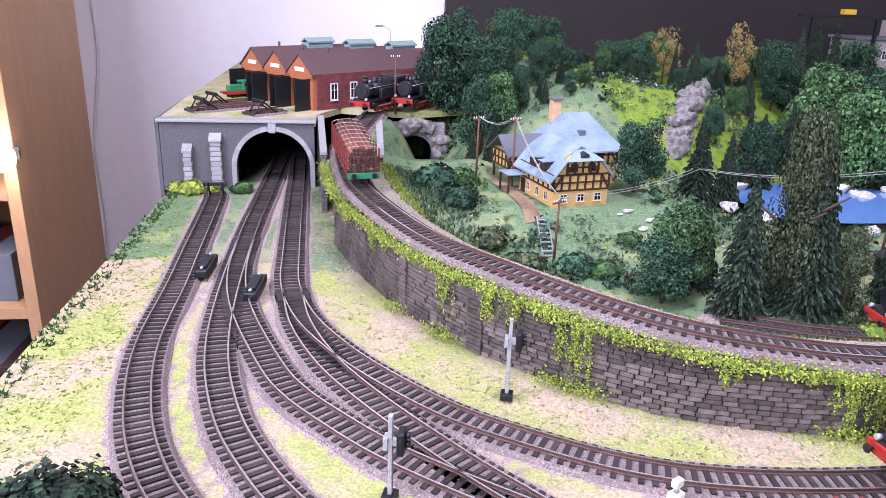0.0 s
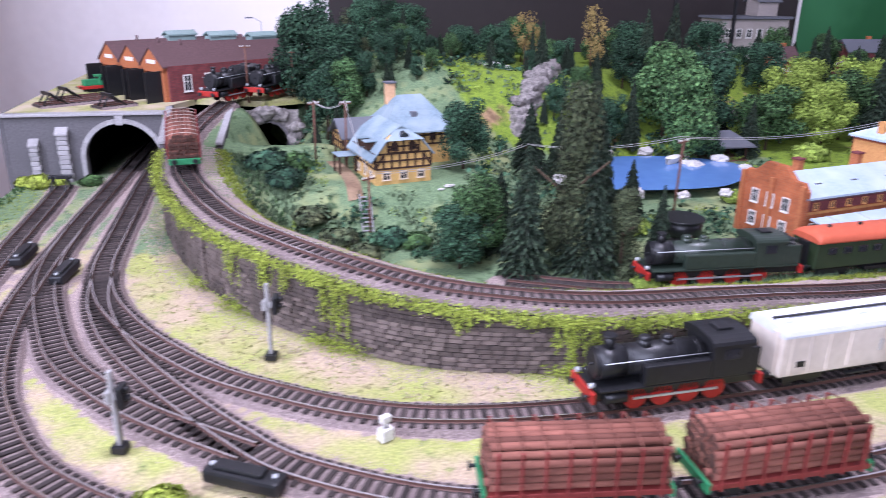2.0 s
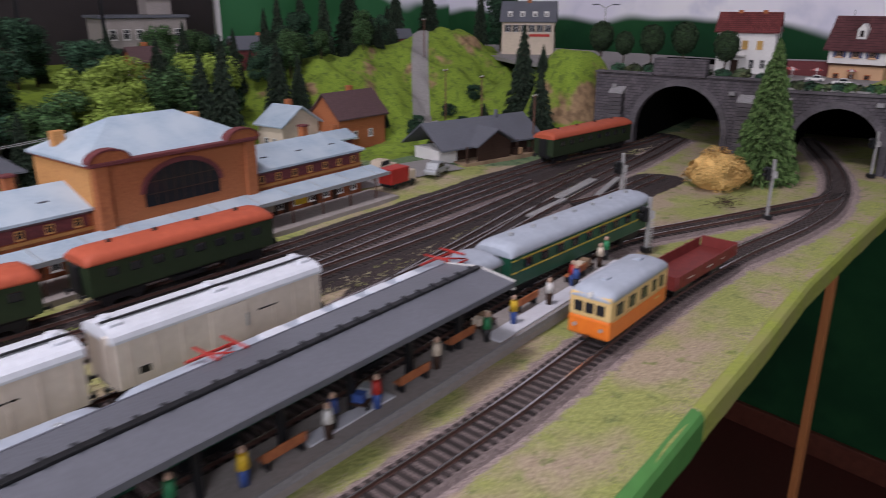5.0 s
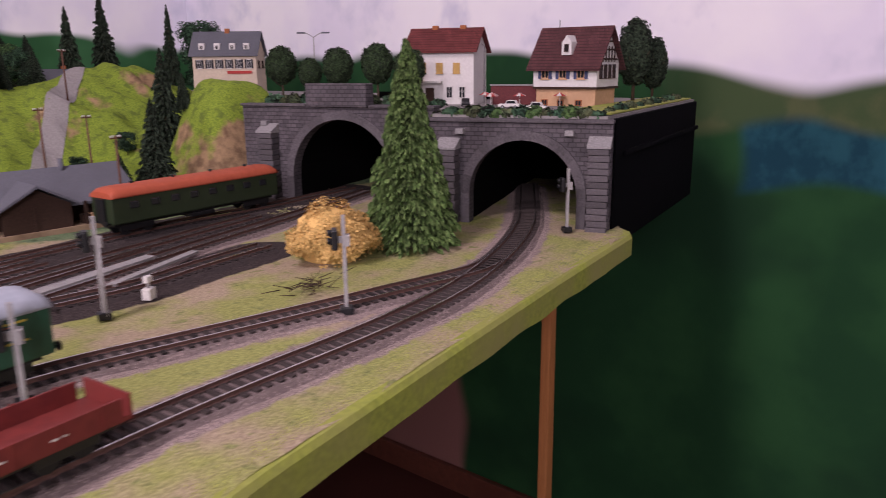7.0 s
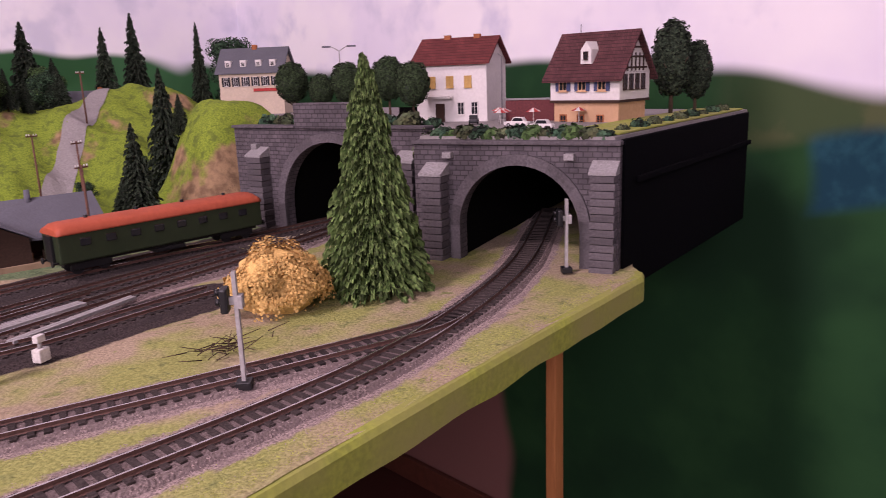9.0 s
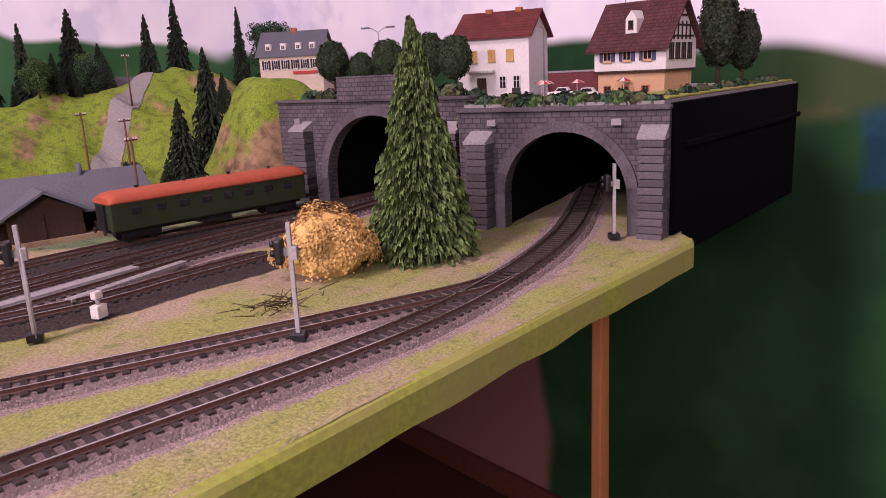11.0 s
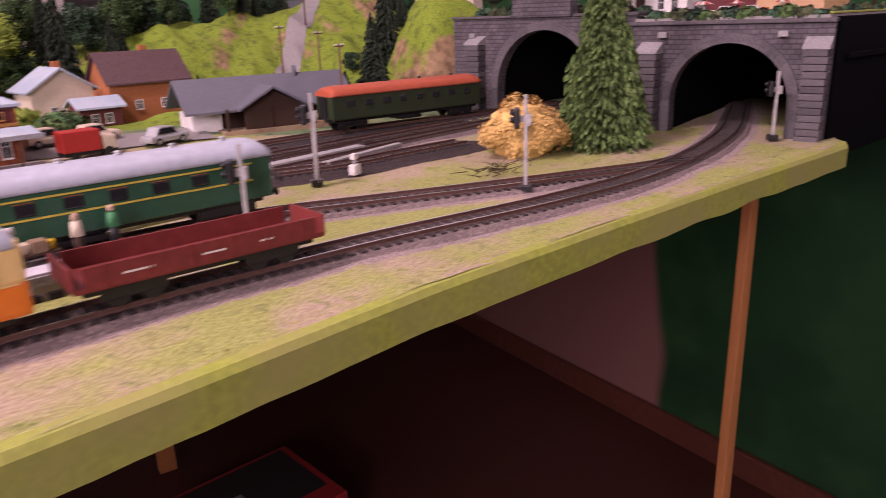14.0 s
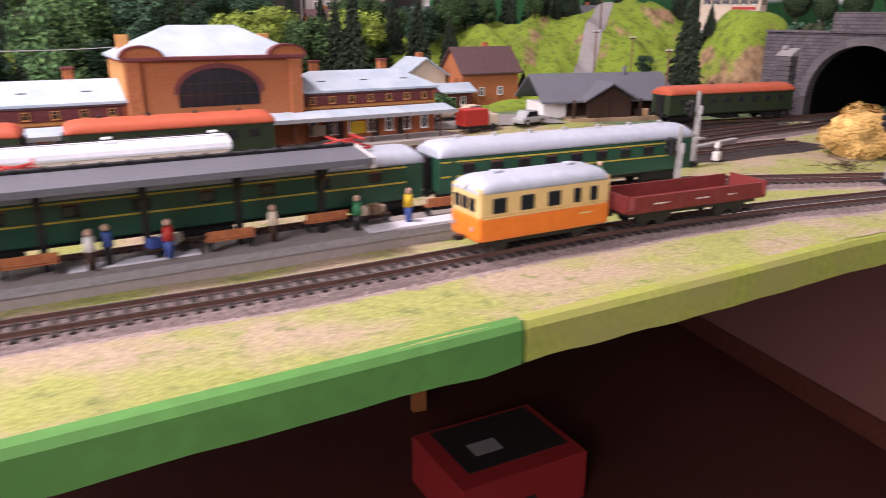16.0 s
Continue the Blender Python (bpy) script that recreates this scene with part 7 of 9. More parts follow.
CROWNS["leaf_yellow"] = [mesh_of("crown", leaf_crown(61, 12, 1100, 0.019), "leaf_yellow")]
CROWNS["round"] = [mesh_of("crown", oval_crown(q, 0.28, 0.28), ["leaf_round", "needle"]) for q in (71, 72)]
CROWNS["oval"] = [mesh_of("crown", oval_crown(q, 0.21, 0.16), ["needle", "needle"]) for q in (73, 74)]
TRUNKS = [mesh_of("trunk", trunk_bm(s, 0.5, 0.025), "bark") for s in (1, 2)]
PLANT_RNG = random.Random(77)


def plant(kind, x, y, top=None, h=None, z=None, wide=1.0):
    base = ground_z(x, y) if z is None else z
    if x < 0.16 and y > 1.06:
        base = 0.0865
    h = h or max(0.03, top - base)
    a = PLANT_RNG.uniform(0, 360)
    m = pose(x, y, base, 0, 0, a)
    if kind in ("fir", "fir_bright"):
        root = thing("fir_tree", m, "dark green model fir tree" if kind == "fir" else "tall bright green model spruce beside the tracks", "tree", "fir trees")
        cr = FIR_BRIGHT if kind == "fir_bright" else PLANT_RNG.choice(FIR_MESH)
        parts = (("trunk", FIR_TRUNK, 1), ("crown", cr, wide))
    else:
        words = {"leaf_dark": "dark green", "leaf_mid": "fresh green", "leaf_olive": "olive green", "leaf_lime": "lime green", "leaf_yellow": "sparse yellow-brown", "round": "rounded green", "oval": "tall clipped dark green"}[kind]
        root = thing("leafy_tree", m, words + " model tree with a leafy crown", "tree", "leafy trees")
        h *= 1.0 if kind in ("round", "oval") else 1.09
        parts = (("trunk", PLANT_RNG.choice(TRUNKS), 1), ("crown", PLANT_RNG.choice(CROWNS[kind]), wide))
    for n, me, w in parts:
        ob = part(n, me, None, root)
        ob.matrix_basis = Matrix.Diagonal((h * w, h * w, h, 1))
    return root


# around the meadow and along the raised line
for x, y, t, k, w in ((0.257, 0.501, 0.120, "fir", 0.9), (0.306, 0.514, 0.156, "leaf_olive", 0.50), (0.316, 0.500, 0.120, "fir", 0.9), (0.330, 0.520, 0.138, "fir", 0.8), (0.345, 0.492, 0.075, "leaf_olive", 0.7), (0.226, 0.540, 0.078, "leaf_mid", 0.9), (0.205, 0.530, 0.055, "leaf_dark", 1.1),
                      (0.365, 0.600, 0.130, "fir", 0.8), (0.385, 0.500, 0.080, "fir", 0.75), (0.422, 0.642, 0.070, "fir", 0.8), (0.250, 0.560, 0.085, "fir", 0.8)):
    plant(k, x, y, t, wide=w)
# wood behind the house
for x, y, t, k, w in ((0.255, 0.745, 0.118, "leaf_dark", 0.85), (0.632, 0.985, 0.158, "leaf_mid", 1.0), (0.607, 0.870, 0.140, "leaf_mid", 0.75), (0.088, 1.094, 0.214, "leaf_dark", 0.75), (0.170, 1.061, 0.216, "leaf_dark", 0.75), (0.105, 0.90, 0.140, "leaf_dark", 0.7), (0.088, 0.86, 0.085, "fir", 0.8), (0.080, 1.035, 0.190, "leaf_dark", 0.8), (0.188, 1.16, 0.218, "leaf_dark", 0.8), (0.124, 0.975, 0.185, "leaf_dark", 0.9), (0.238, 1.058, 0.182, "leaf_dark", 1.0), (0.299, 1.020, 0.166, "leaf_mid", 1.1),
                      (0.155, 1.10, 0.20, "leaf_olive", 0.8), (0.15, 0.93, 0.12, "leaf_mid", 1.1),
                      (0.115, 0.865, 0.10, "fir", 0.9), (0.19, 0.945, 0.14, "fir", 0.9), (0.135, 1.05, 0.20, "fir", 0.8), (0.245, 1.17, 0.21, "fir", 0.7), (0.32, 1.10, 0.185, "fir", 0.7), ):
    plant(k, x, y, t, wide=w)
for x, y, t, k in ((0.13, 0.985, 0.185, "leaf_dark"), (0.165, 1.00, 0.170, "leaf_olive"), (0.205, 1.015, 0.175, "leaf_dark"), (0.15, 1.06, 0.200, "fir"), (0.225, 1.06, 0.185, "leaf_mid"), (0.12, 0.94, 0.130, "fir"), (0.15, 0.945, 0.115, "leaf_mid"), (0.245, 1.01, 0.15, "leaf_dark")):
    plant(k, x, y, t, wide=0.85)
for x, y, t, k in ((0.262, 1.000, 0.172, "leaf_dark"), (0.225, 0.975, 0.172, "fir"), (0.290, 0.995, 0.176, "leaf_mid"), (0.190, 0.965, 0.178, "leaf_dark"), (0.315, 1.045, 0.178, "leaf_dark"), (0.160, 0.925, 0.155, "leaf_dark"), (0.195, 0.935, 0.142, "fir"), (0.232, 0.945, 0.140, "leaf_dark"), (0.130, 0.910, 0.150, "leaf_mid"), (0.255, 0.960, 0.150, "leaf_mid"), (0.210, 0.995, 0.185, "leaf_dark"),
                   (0.500, 1.060, 0.150, "fir"), (0.530, 1.020, 0.132, "fir"), (0.450, 0.950, 0.120, "fir"), (0.490, 0.935, 0.105, "fir"), (0.560, 0.950, 0.115, "fir"), (0.470, 0.885, 0.088, "leaf_dark"), (0.410, 0.915, 0.100, "fir"), (0.525, 0.945, 0.090, "leaf_dark"), (0.350, 1.00, 0.110, "fir"), (0.425, 1.04, 0.13, "leaf_dark")):
    plant(k, x, y, t, wide=0.8)
# slope beyond the meadow
for x, y, t, k, w in ((0.437, 1.020, 0.196, "fir", 0.75), (0.402, 0.985, 0.150, "fir", 0.8), (0.532, 1.03, 0.150, "fir", 0.9), (0.669, 1.05, 0.222, "fir", 0.7), (0.645, 1.10, 0.212, "fir", 0.6), 
                      (0.348, 0.782, 0.112, "fir", 0.9), (0.394, 0.80, 0.10, "fir", 0.7), (0.462, 1.19, 0.195, "leaf_yellow", 0.8), (0.577, 1.17, 0.205, "leaf_yellow", 0.7), (0.472, 0.870, 0.112, "fir", 0.8), (0.463, 1.15, 0.18, "fir", 0.6),
                      (0.705, 1.210, 0.190, "fir", 0.7), (0.791, 1.286, 0.217, "fir", 0.7), (0.828, 1.218, 0.168, "leaf_dark", 1.0), (0.946, 1.24, 0.172, "fir", 0.8), (0.826, 0.960, 0.125, "leaf_lime", 1.1), (0.966, 0.930, 0.150, "fir", 0.8), (0.845, 0.890, 0.110, "leaf_lime", 1.1), (0.984, 0.900, 0.168, "fir", 0.75), (1.097, 0.955, 0.160, "fir", 0.7),
                      (0.70, 1.0, 0.15, "leaf_dark", 1.0), (0.75, 1.08, 0.16, "fir", 0.8), (0.60, 1.08, 0.16, "leaf_dark", 1.0), (0.50, 1.10, 0.16, "leaf_dark", 1.0), (0.78, 0.93, 0.10, "leaf_mid", 1.2), (0.90, 1.02, 0.13, "leaf_lime", 1.1), (0.87, 1.10, 0.15, "leaf_dark", 1.0), (0.73, 0.90, 0.09, "fir", 0.9), (0.93, 0.96, 0.12, "leaf_mid", 1.0), (0.66, 1.18, 0.18, "leaf_dark", 1.0), (1.02, 1.03, 0.13, "leaf_lime", 1.1), (0.43, 0.93, 0.11, "leaf_dark", 0.9), (0.49, 0.99, 0.13, "leaf_mid", 1.0), (0.98, 1.12, 0.16, "fir", 0.8), (0.64, 0.88, 0.09, "leaf_dark", 1.0), (0.79, 1.16, 0.18, "leaf_dark", 0.9)):
    plant(k, x, y, t, wide=w)
# hills on the far side
for x, y, t, k, w in ((1.487, 1.335, 0.268, "fir", 0.8), (1.621, 1.345, 0.262, "fir", 0.6), (1.633, 1.240, 0.278, "fir", 0.7), (1.705, 1.150, 0.258, "fir", 0.5), (1.480, 0.809, 0.176, "fir", 0.7), (1.480, 0.765, 0.145, "fir", 0.9), (1.392, 0.690, 0.120, "fir", 0.8),
                      (1.221, 1.22, 0.200, "fir", 0.6), (1.271, 1.26, 0.225, "fir", 0.6), (1.334, 1.28, 0.235, "fir", 0.7), (1.40, 1.30, 0.240, "fir", 0.7), (1.10, 1.10, 0.17, "fir", 0.7), (1.05, 1.18, 0.18, "fir", 0.7), (1.17, 1.02, 0.13, "fir", 0.7), (1.76, 1.14, 0.22, "leaf_dark", 0.8)):
    plant(k, x, y, t, wide=w)
# trees of the town
for x, y, t in ((1.640, 0.772, 0.180), (1.660, 0.737, 0.163), (1.660, 0.681, 0.176), (1.690, 0.638, 0.181), (1.630, 0.529, 0.171)):
    plant("round", x, y, t, z=TOWN)
for x, y, t in ((1.840, 0.345, 0.206), (1.875, 0.335, 0.184)):
    plant("oval", x, y, t, z=TOWN)
rng = random.Random(55)
for i in range(60):
    x, y = rng.uniform(0.03, 1.15), rng.uniform(0.86, 1.45)
    if (x < 0.34 and y < 0.93) or (x < 0.11 and y > 0.96) or (0.36 < x < 0.68 and y < 0.93) or (0.20 < x < 0.44 and y < 1.06) or (0.40 < x < 0.64 and y < 1.03) or (1.0 < x and y > 1.3):
        continue
    if x > 0.7 and y < 0.98:
        continue
    g = ground_z(x, y)
    k = rng.choice(("leaf_dark", "fir", "leaf_dark", "leaf_mid", "fir") if x < 0.75 else ("fir", "leaf_lime", "leaf_mid", "fir"))
    plant(k, x, y, h=rng.uniform(0.05, 0.085) * (1.15 if x < 0.3 else 0.9), wide=1.1)
rng = random.Random(91)
for i in range(44):
    x, y = rng.uniform(1.0, 1.62), rng.uniform(0.95, 1.42)
    if abs((y - 0.93) - (x - 1.36) * 1.2) < 0.07 or (x > 1.25 and y < 1.08):
        continue
    plant(rng.choice(("fir", "leaf_dark", "fir", "leaf_mid")), x, y, h=rng.uniform(0.045, 0.085), wide=1.0)
for x, y, h, k in ((1.30, 0.87, 0.022, "leaf_dark"), (1.27, 0.84, 0.026, "leaf_dark"), (1.33, 0.90, 0.020, "leaf_olive"), (1.42, 0.93, 0.026, "leaf_dark"), (1.24, 0.88, 0.030, "fir"), (1.385, 0.855, 0.020, "leaf_dark"), (1.44, 0.86, 0.05, "fir"), (1.21, 0.93, 0.05, "fir"), (1.50, 0.95, 0.03, "leaf_dark")):
    plant(k, x, y, h=h, wide=1.2)
plant("fir_bright", 1.422, 0.350, 0.172, wide=0.95, z=0.0)


def shrub(x, y, r, mat, label, name="bush", flat=0.75, n=520, z=None, size=0.16):
    """A low shrub of many small tufts over a dark heart."""
    rng = random.Random(int(x * 9100 + y * 770))
    root = thing(name, pose(x, y, (ground_z(x, y) if z is None else z), 0, 0, rng.uniform(0, 360)), label, "bush", "bushes")
    part("heart", blob(r * 0.67, None, (0, 0, r * flat * 0.45), (1, 1, flat), 0.35, 2.2 / r, 2, x * 31), mat, root)
    bm = bmesh.new()
    for i in range(n):
        d = Vector((rng.gauss(0, 1), rng.gauss(0, 1), abs(rng.gauss(0, 1)) * 0.9 - 0.15)).normalized()
        k = 0.75 + 0.3 * noise.noise(d * 2.3 + Vector((x * 40, y * 40, 0)))
        p = Vector((d.x, d.y, d.z * flat)) * r * k * rng.uniform(0.85, 1.15) + Vector((0, 0, r * flat * 0.35))
        t = Vector((rng.gauss(0, 1), rng.gauss(0, 1), rng.gauss(0, 1)))
        u = d.cross(t).normalized()
        v = (d.cross(u) + d * rng.uniform(-0.3, 0.9)).normalized()
        s = r * size * rng.uniform(0.6, 1.3)
        bm.faces.new([bm.verts.new(q) for q in (p + u * s, p + v * s, p - u * s, p - v * s * 0.8)])
    part("leaves", bm, mat, root)
    return root


shrub(1.353, 0.372, 0.040, "leaf_ochre", "large rounded ochre-yellow lichen bush", flat=0.95, n=15000, size=0.030)
shrub(-0.185, 0.250, 0.036, "needle", "dark green bush near the table edge", flat=1.1, n=5200, size=0.05)
shrub(-0.225, 0.262, 0.030, "leaf_dark", "dark green bush near the table edge", flat=0.9, n=4200, size=0.05)
for x, y, r, k in ((-0.045, 0.205, 0.012, "bush_green"), (-0.010, 0.232, 0.016, "ivy"), (0.03, 0.215, 0.014, "bush_green"), (0.005, 0.20, 0.016, "ivy"), (-0.255, 0.885, 0.020, "ivy"), (-0.235, 0.892, 0.014, "ivy"), (-0.195, 0.888, 0.016, "bush_green"), (-0.275, 0.895, 0.014, "ivy"),
                   (0.175, 0.590, 0.018, "bush_green"), (0.150, 0.600, 0.022, "leaf_dark"), (0.10, 0.600, 0.024, "leaf_olive"), (0.075, 0.645, 0.022, "leaf_olive"), (0.050, 0.690, 0.024, "leaf_dark"), (0.03, 0.745, 0.028, "leaf_dark"), (0.06, 0.76, 0.024, "bush_green"), (0.215, 0.640, 0.015, "bush_green"), (0.20, 0.560, 0.020, "leaf_olive"), (0.355, 0.455, 0.016, "leaf_lime"),
                   (0.405, 0.595, 0.020, "leaf_lime"), (0.12, 0.565, 0.020, "leaf_olive"), (0.58, 0.69, 0.018, "leaf_lime"), (0.60, 0.86, 0.020, "leaf_mid"), (1.31, 0.70, 0.030, "leaf_dark"), (1.25, 0.76, 0.020, "leaf_dark"), (1.02, 0.80, 0.035, "leaf_lime"), (1.06, 0.76, 0.03, "leaf_mid"), (0.88, 0.83, 0.03, "leaf_lime"), (0.93, 0.82, 0.03, "leaf_mid"), (0.80, 0.85, 0.03, "leaf_lime"), (0.97, 0.86, 0.03, "leaf_lime")):
    shrub(x, y, r, k, {"ivy": "yellow-green low shrub on sandy ground", "bush_green": "green low shrub on the turf", "leaf_dark": "dark green shrub on the slope", "leaf_olive": "olive grey-green shrub on the slope", "leaf_lime": "lime green shrub on the turf", "leaf_mid": "fresh green shrub on the turf"}[k], flat=0.65, n=800, size=0.11)
for i in range(9):
    shrub(1.625 + 0.034 * i, 0.270 + 0.0055 * i, 0.007 + 0.003 * abs(math.sin(i * 2.1)), ("leaf_olive", "leaf_dark")[i % 2], "low olive shrub on the turf verge", z=TOWN, n=240, size=0.16)
# shrubs along the parapets of the right portals
for i in range(13):
    u = i / 12
    x, y = 1.590 - 0.045 * u, 0.265 + 0.135 * u
    shrub(x, y, 0.010 + 0.004 * abs(math.sin(i * 2.3)), ("leaf_dark", "leaf_olive", "bush_green")[i % 3], "dark green shrub on the portal parapet", z=TOWN - 0.004, n=200, size=0.2)
for i in range(9):
    u = i / 8
    shrub(1.572 - 0.045 * u, 0.44 + 0.21 * u, 0.010 + 0.006 * abs(math.sin(i * 1.9)), ("leaf_dark", "leaf_olive")[i % 2], "dark green shrub on the portal parapet", z=TOWN + 0.004, n=200, size=0.2)
shrub(1.545, 0.418, 0.016, "leaf_olive", "hanging greenery between the portals", z=0.075, flat=1.6, n=300)


def build_ivy():
    """Ivy mats on the wall's crest, hanging strands on its face and tufts at its foot."""
    rng = random.Random(19)
    line = [p for p in offset_line(UPPER_LINE, -0.0255) if p.y < 0.78 and p.x < 0.46]
    drops = ((-0.075, 0.640, 0.020, 0.45), (-0.072, 0.605, 0.010, 1.0), (-0.045, 0.560, 0.010, 0.6), (-0.033, 0.518, 0.012, 1.0), (-0.002, 0.465, 0.016, 1.0), (0.030, 0.440, 0.007, 0.8), (0.052, 0.425, 0.006, 0.55), (0.088, 0.39, 0.012, 1.0), (0.125, 0.37, 0.006, 0.4), (0.170, 0.345, 0.007, 0.6), (0.205, 0.335, 0.005, 0.35), (0.243, 0.328, 0.018, 1.0), (0.285, 0.328, 0.006, 0.5), (0.330, 0.333, 0.014, 0.9))
    for i in range(0, len(line) - 1):
        p = line[i]
        t = (line[i + 1] - line[i]).normalized()
        out = Vector((t.y, -t.x, 0))
        dense = 0.55 + 0.75 * noise.noise(Vector((i * 0.42, 0, 7)))
        bm = bmesh.new()

        def leaf(q, s, droop=0.4):
            n = (out + Vector((rng.gauss(0, .6), rng.gauss(0, .6), rng.gauss(0, .6) + droop))).normalized()
            u = n.orthogonal().normalized()
            u = Matrix.Rotation(rng.uniform(0, 6.28), 3, n) @ u
            v = n.cross(u)
            bm.faces.new([bm.verts.new(w) for w in (q + u * s, q + v * s * 0.6, q - u * s, q - v * s * 0.6)])
        for k in range(int(60 + 170 * max(0.0, dense))):
            q = p + t * rng.uniform(-0.006, 0.006) + out * rng.gauss(0.0015, 0.0035) + Vector((0, 0, rng.gauss(-0.001, 0.0022)))
            leaf(q, rng.uniform(0.0006, 0.0014))
        # short strands below the crest
        strands = [(rng.uniform(-0.006, 0.006), rng.uniform(0.05, 0.30) * max(0.2, dense)) for k in range(5)]
        near = [(math.hypot(p.x - x, p.y - y), w, d) for x, y, w, d in drops]
        for dist, w, d in near:
            if dist < w:
                f = 1 - 0.45 * dist / w
                strands += [(rng.uniform(-0.006, 0.006), d * f * rng.uniform(0.65, 1.05)) for k in range(9)]
        for s0, depth in strands:
            depth = min(depth, 1.0) * p.z
            side, off = s0, rng.uniform(0.001, 0.0045)
            for k in range(int(depth / 0.0011)):
                side += rng.gauss(0, 0.0005)
                z = p.z - k * 0.0011
                for j in range(2):
                    leaf(Vector((p.x, p.y, z)) + t * (side + rng.gauss(0, 0.0008)) + out * (off + rng.gauss(0, 0.0008)), rng.uniform(0.0005, 0.0012), 0.1)
        for dist, w, d in near:
            if dist < w + 0.006 and d >= 0.9:
                for k in range(110):
                    q = Vector((p.x, p.y, 0.001)) + t * rng.gauss(0, 0.007) + out * abs(rng.gauss(0.002, 0.006)) + Vector((0, 0, abs(rng.gauss(0, 0.0045))))
                    leaf(q, rng.uniform(0.0006, 0.0014))
        solid("ivy_clump", bm, "ivy", "yellow-green ivy hanging over the stone wall", "ivy", "stuff", "ivy on the wall")


build_ivy()


def tuft_strip(line, d0, d1, name, mat, label, n, seed, hmax=0.004):
    """Flock grass tufts beside a line."""
    rng = random.Random(seed)
    bm = bmesh.new()
    for i in range(n):
        j = rng.randrange(len(line) - 1)
        p, q = line[j], line[j + 1]
        t = (q - p).normalized()
        s = Vector((-t.y, t.x, 0))
        w = p.lerp(q, rng.random()) + s * rng.uniform(d0, d1)
        if w.y < edge_y(w.x) + 0.003:
            continue
        w.z = ground_z(w.x, w.y) - 0.0005
        for k in range(3):
            a = rng.uniform(0, 6.28)
            e = Vector((math.cos(a), math.sin(a), 0)) * rng.uniform(0.0008, 0.0018)
            h = rng.uniform(0.3, 1.0) * hmax
            bm.faces.new([bm.verts.new(v) for v in (w - e, w + e, w + e * 1.6 + Vector((rng.gauss(0, .0008), rng.gauss(0, .0008), h)))])
    solid(name, bm, mat, label, "grass", "stuff")


tuft_strip([p for p in UPPER_LINE if p.y < 0.8 and p.x < 0.85], 0.034, 0.056, "grass_verge", "ivy", "bright yellow-green grass verge beside the raised track", 4200, 2)
FRONT_EDGE = [Vector((x, edge_y(x), 0)) for x in np.arange(-0.05, 1.56, 0.012)]
tuft_strip(FRONT_EDGE, 0.004, 0.016, "edge_turf", "edge_green", "lime green turf along the table's front edge", 9000, 12, 0.0009)
tuft_strip(FRONT_EDGE, 0.012, 0.034, "edge_turf_thin", "edge_green", "thin lime green turf near the table's front edge", 2000, 13, 0.0007)
tuft_strip([Vector((-0.25, y, 0)) for y in np.arange(0.25, 0.9, 0.02)], -0.03, 0.028, "grass_tufts", "ivy", "yellow-green grass tufts by the table edge", 2200, 3, 0.0018)
tuft_strip([Vector((-0.275, y, 0)) for y in np.arange(0.30, 0.9, 0.02)], -0.006, 0.010, "edge_scrub", "bush_green", "green scrub along the table edge", 420, 31, 0.005)
tuft_strip([p for p in UPPER_LINE if p.y < 0.8 and p.x < 0.60], 0.050, 0.10, "slope_scrub", "scrub_grey", "grey-green scrub on the slope behind the raised track", 3000, 32, 0.009)
tuft_strip([p for p in UPPER_LINE if p.y < 0.8 and p.x < 0.60], 0.056, 0.085, "slope_grass", "leaf_mid", "fresh green grass on the slope behind the raised track", 1600, 33, 0.007)
tuft_strip(TRACK_LINES["tunnel_b"], 0.022, 0.06, "sandy_tufts", "grass", "thin sandy grass beside the main track", 2600, 5, 0.0025)


def undergrowth(name, mat, label, n, seed, size):
    """Scattered low leafy clumps on the meadow and the wooded slope."""
    rng = random.Random(seed)
    verts, faces = [], []
    for i in range(n):
        x, y = rng.uniform(0.03, 0.75), rng.uniform(0.55, 1.05)
        k = noise.noise(Vector((x * 14, y * 14, seed)))
        if k < 0.05 or (0.09 < x < 0.28 and 0.70 < y < 0.90) or math.hypot((x - 0.525) / 0.15, (y - 0.80) / 0.125) < 1 or x < 0.03 + 0.25 * max(0, 0.75 - y) or y > 0.62 + max(0.0, 0.5 - x) * 2 and x > 0.55 and y < 0.80:
            continue
        if min((p.x - x) ** 2 + (p.y - y) ** 2 for p in UPPER_LINE[::3]) < 0.0028:
            continue
        z, r = ground_z(x, y), size * rng.uniform(0.5, 1.2)
        for j in range(14):
            c = Vector((x + rng.gauss(0, r * 0.6), y + rng.gauss(0, r * 0.6), z + abs(rng.gauss(0, r * 0.6))))
            u = Vector((rng.gauss(0, 1), rng.gauss(0, 1), rng.gauss(0, 1))).normalized() * r * 0.30
            v = Vector((rng.gauss(0, 1), rng.gauss(0, 1), rng.gauss(0, 1))).normalized() * r * 0.30
            b = len(verts)
            verts.extend((tuple(c + u), tuple(c + v), tuple(c - u), tuple(c - v)))
            faces.append((b, b + 1, b + 2, b + 3))
    me = bpy.data.meshes.new(name)
    me.from_pydata(verts, [], faces)
    me.materials.append(M[mat])
    tagged(new(name, me), label, "undergrowth", "", "stuff")


undergrowth("undergrowth", "scrub_grey", "grey-green undergrowth scattered over the meadow", 1500, 3, 0.008)
undergrowth("undergrowth_dark", "leaf_dark", "dark green undergrowth between the trees", 1300, 8, 0.010)
undergrowth("undergrowth_bright", "leaf_lime", "bright yellow-green tufts in the meadow", 700, 14, 0.006)


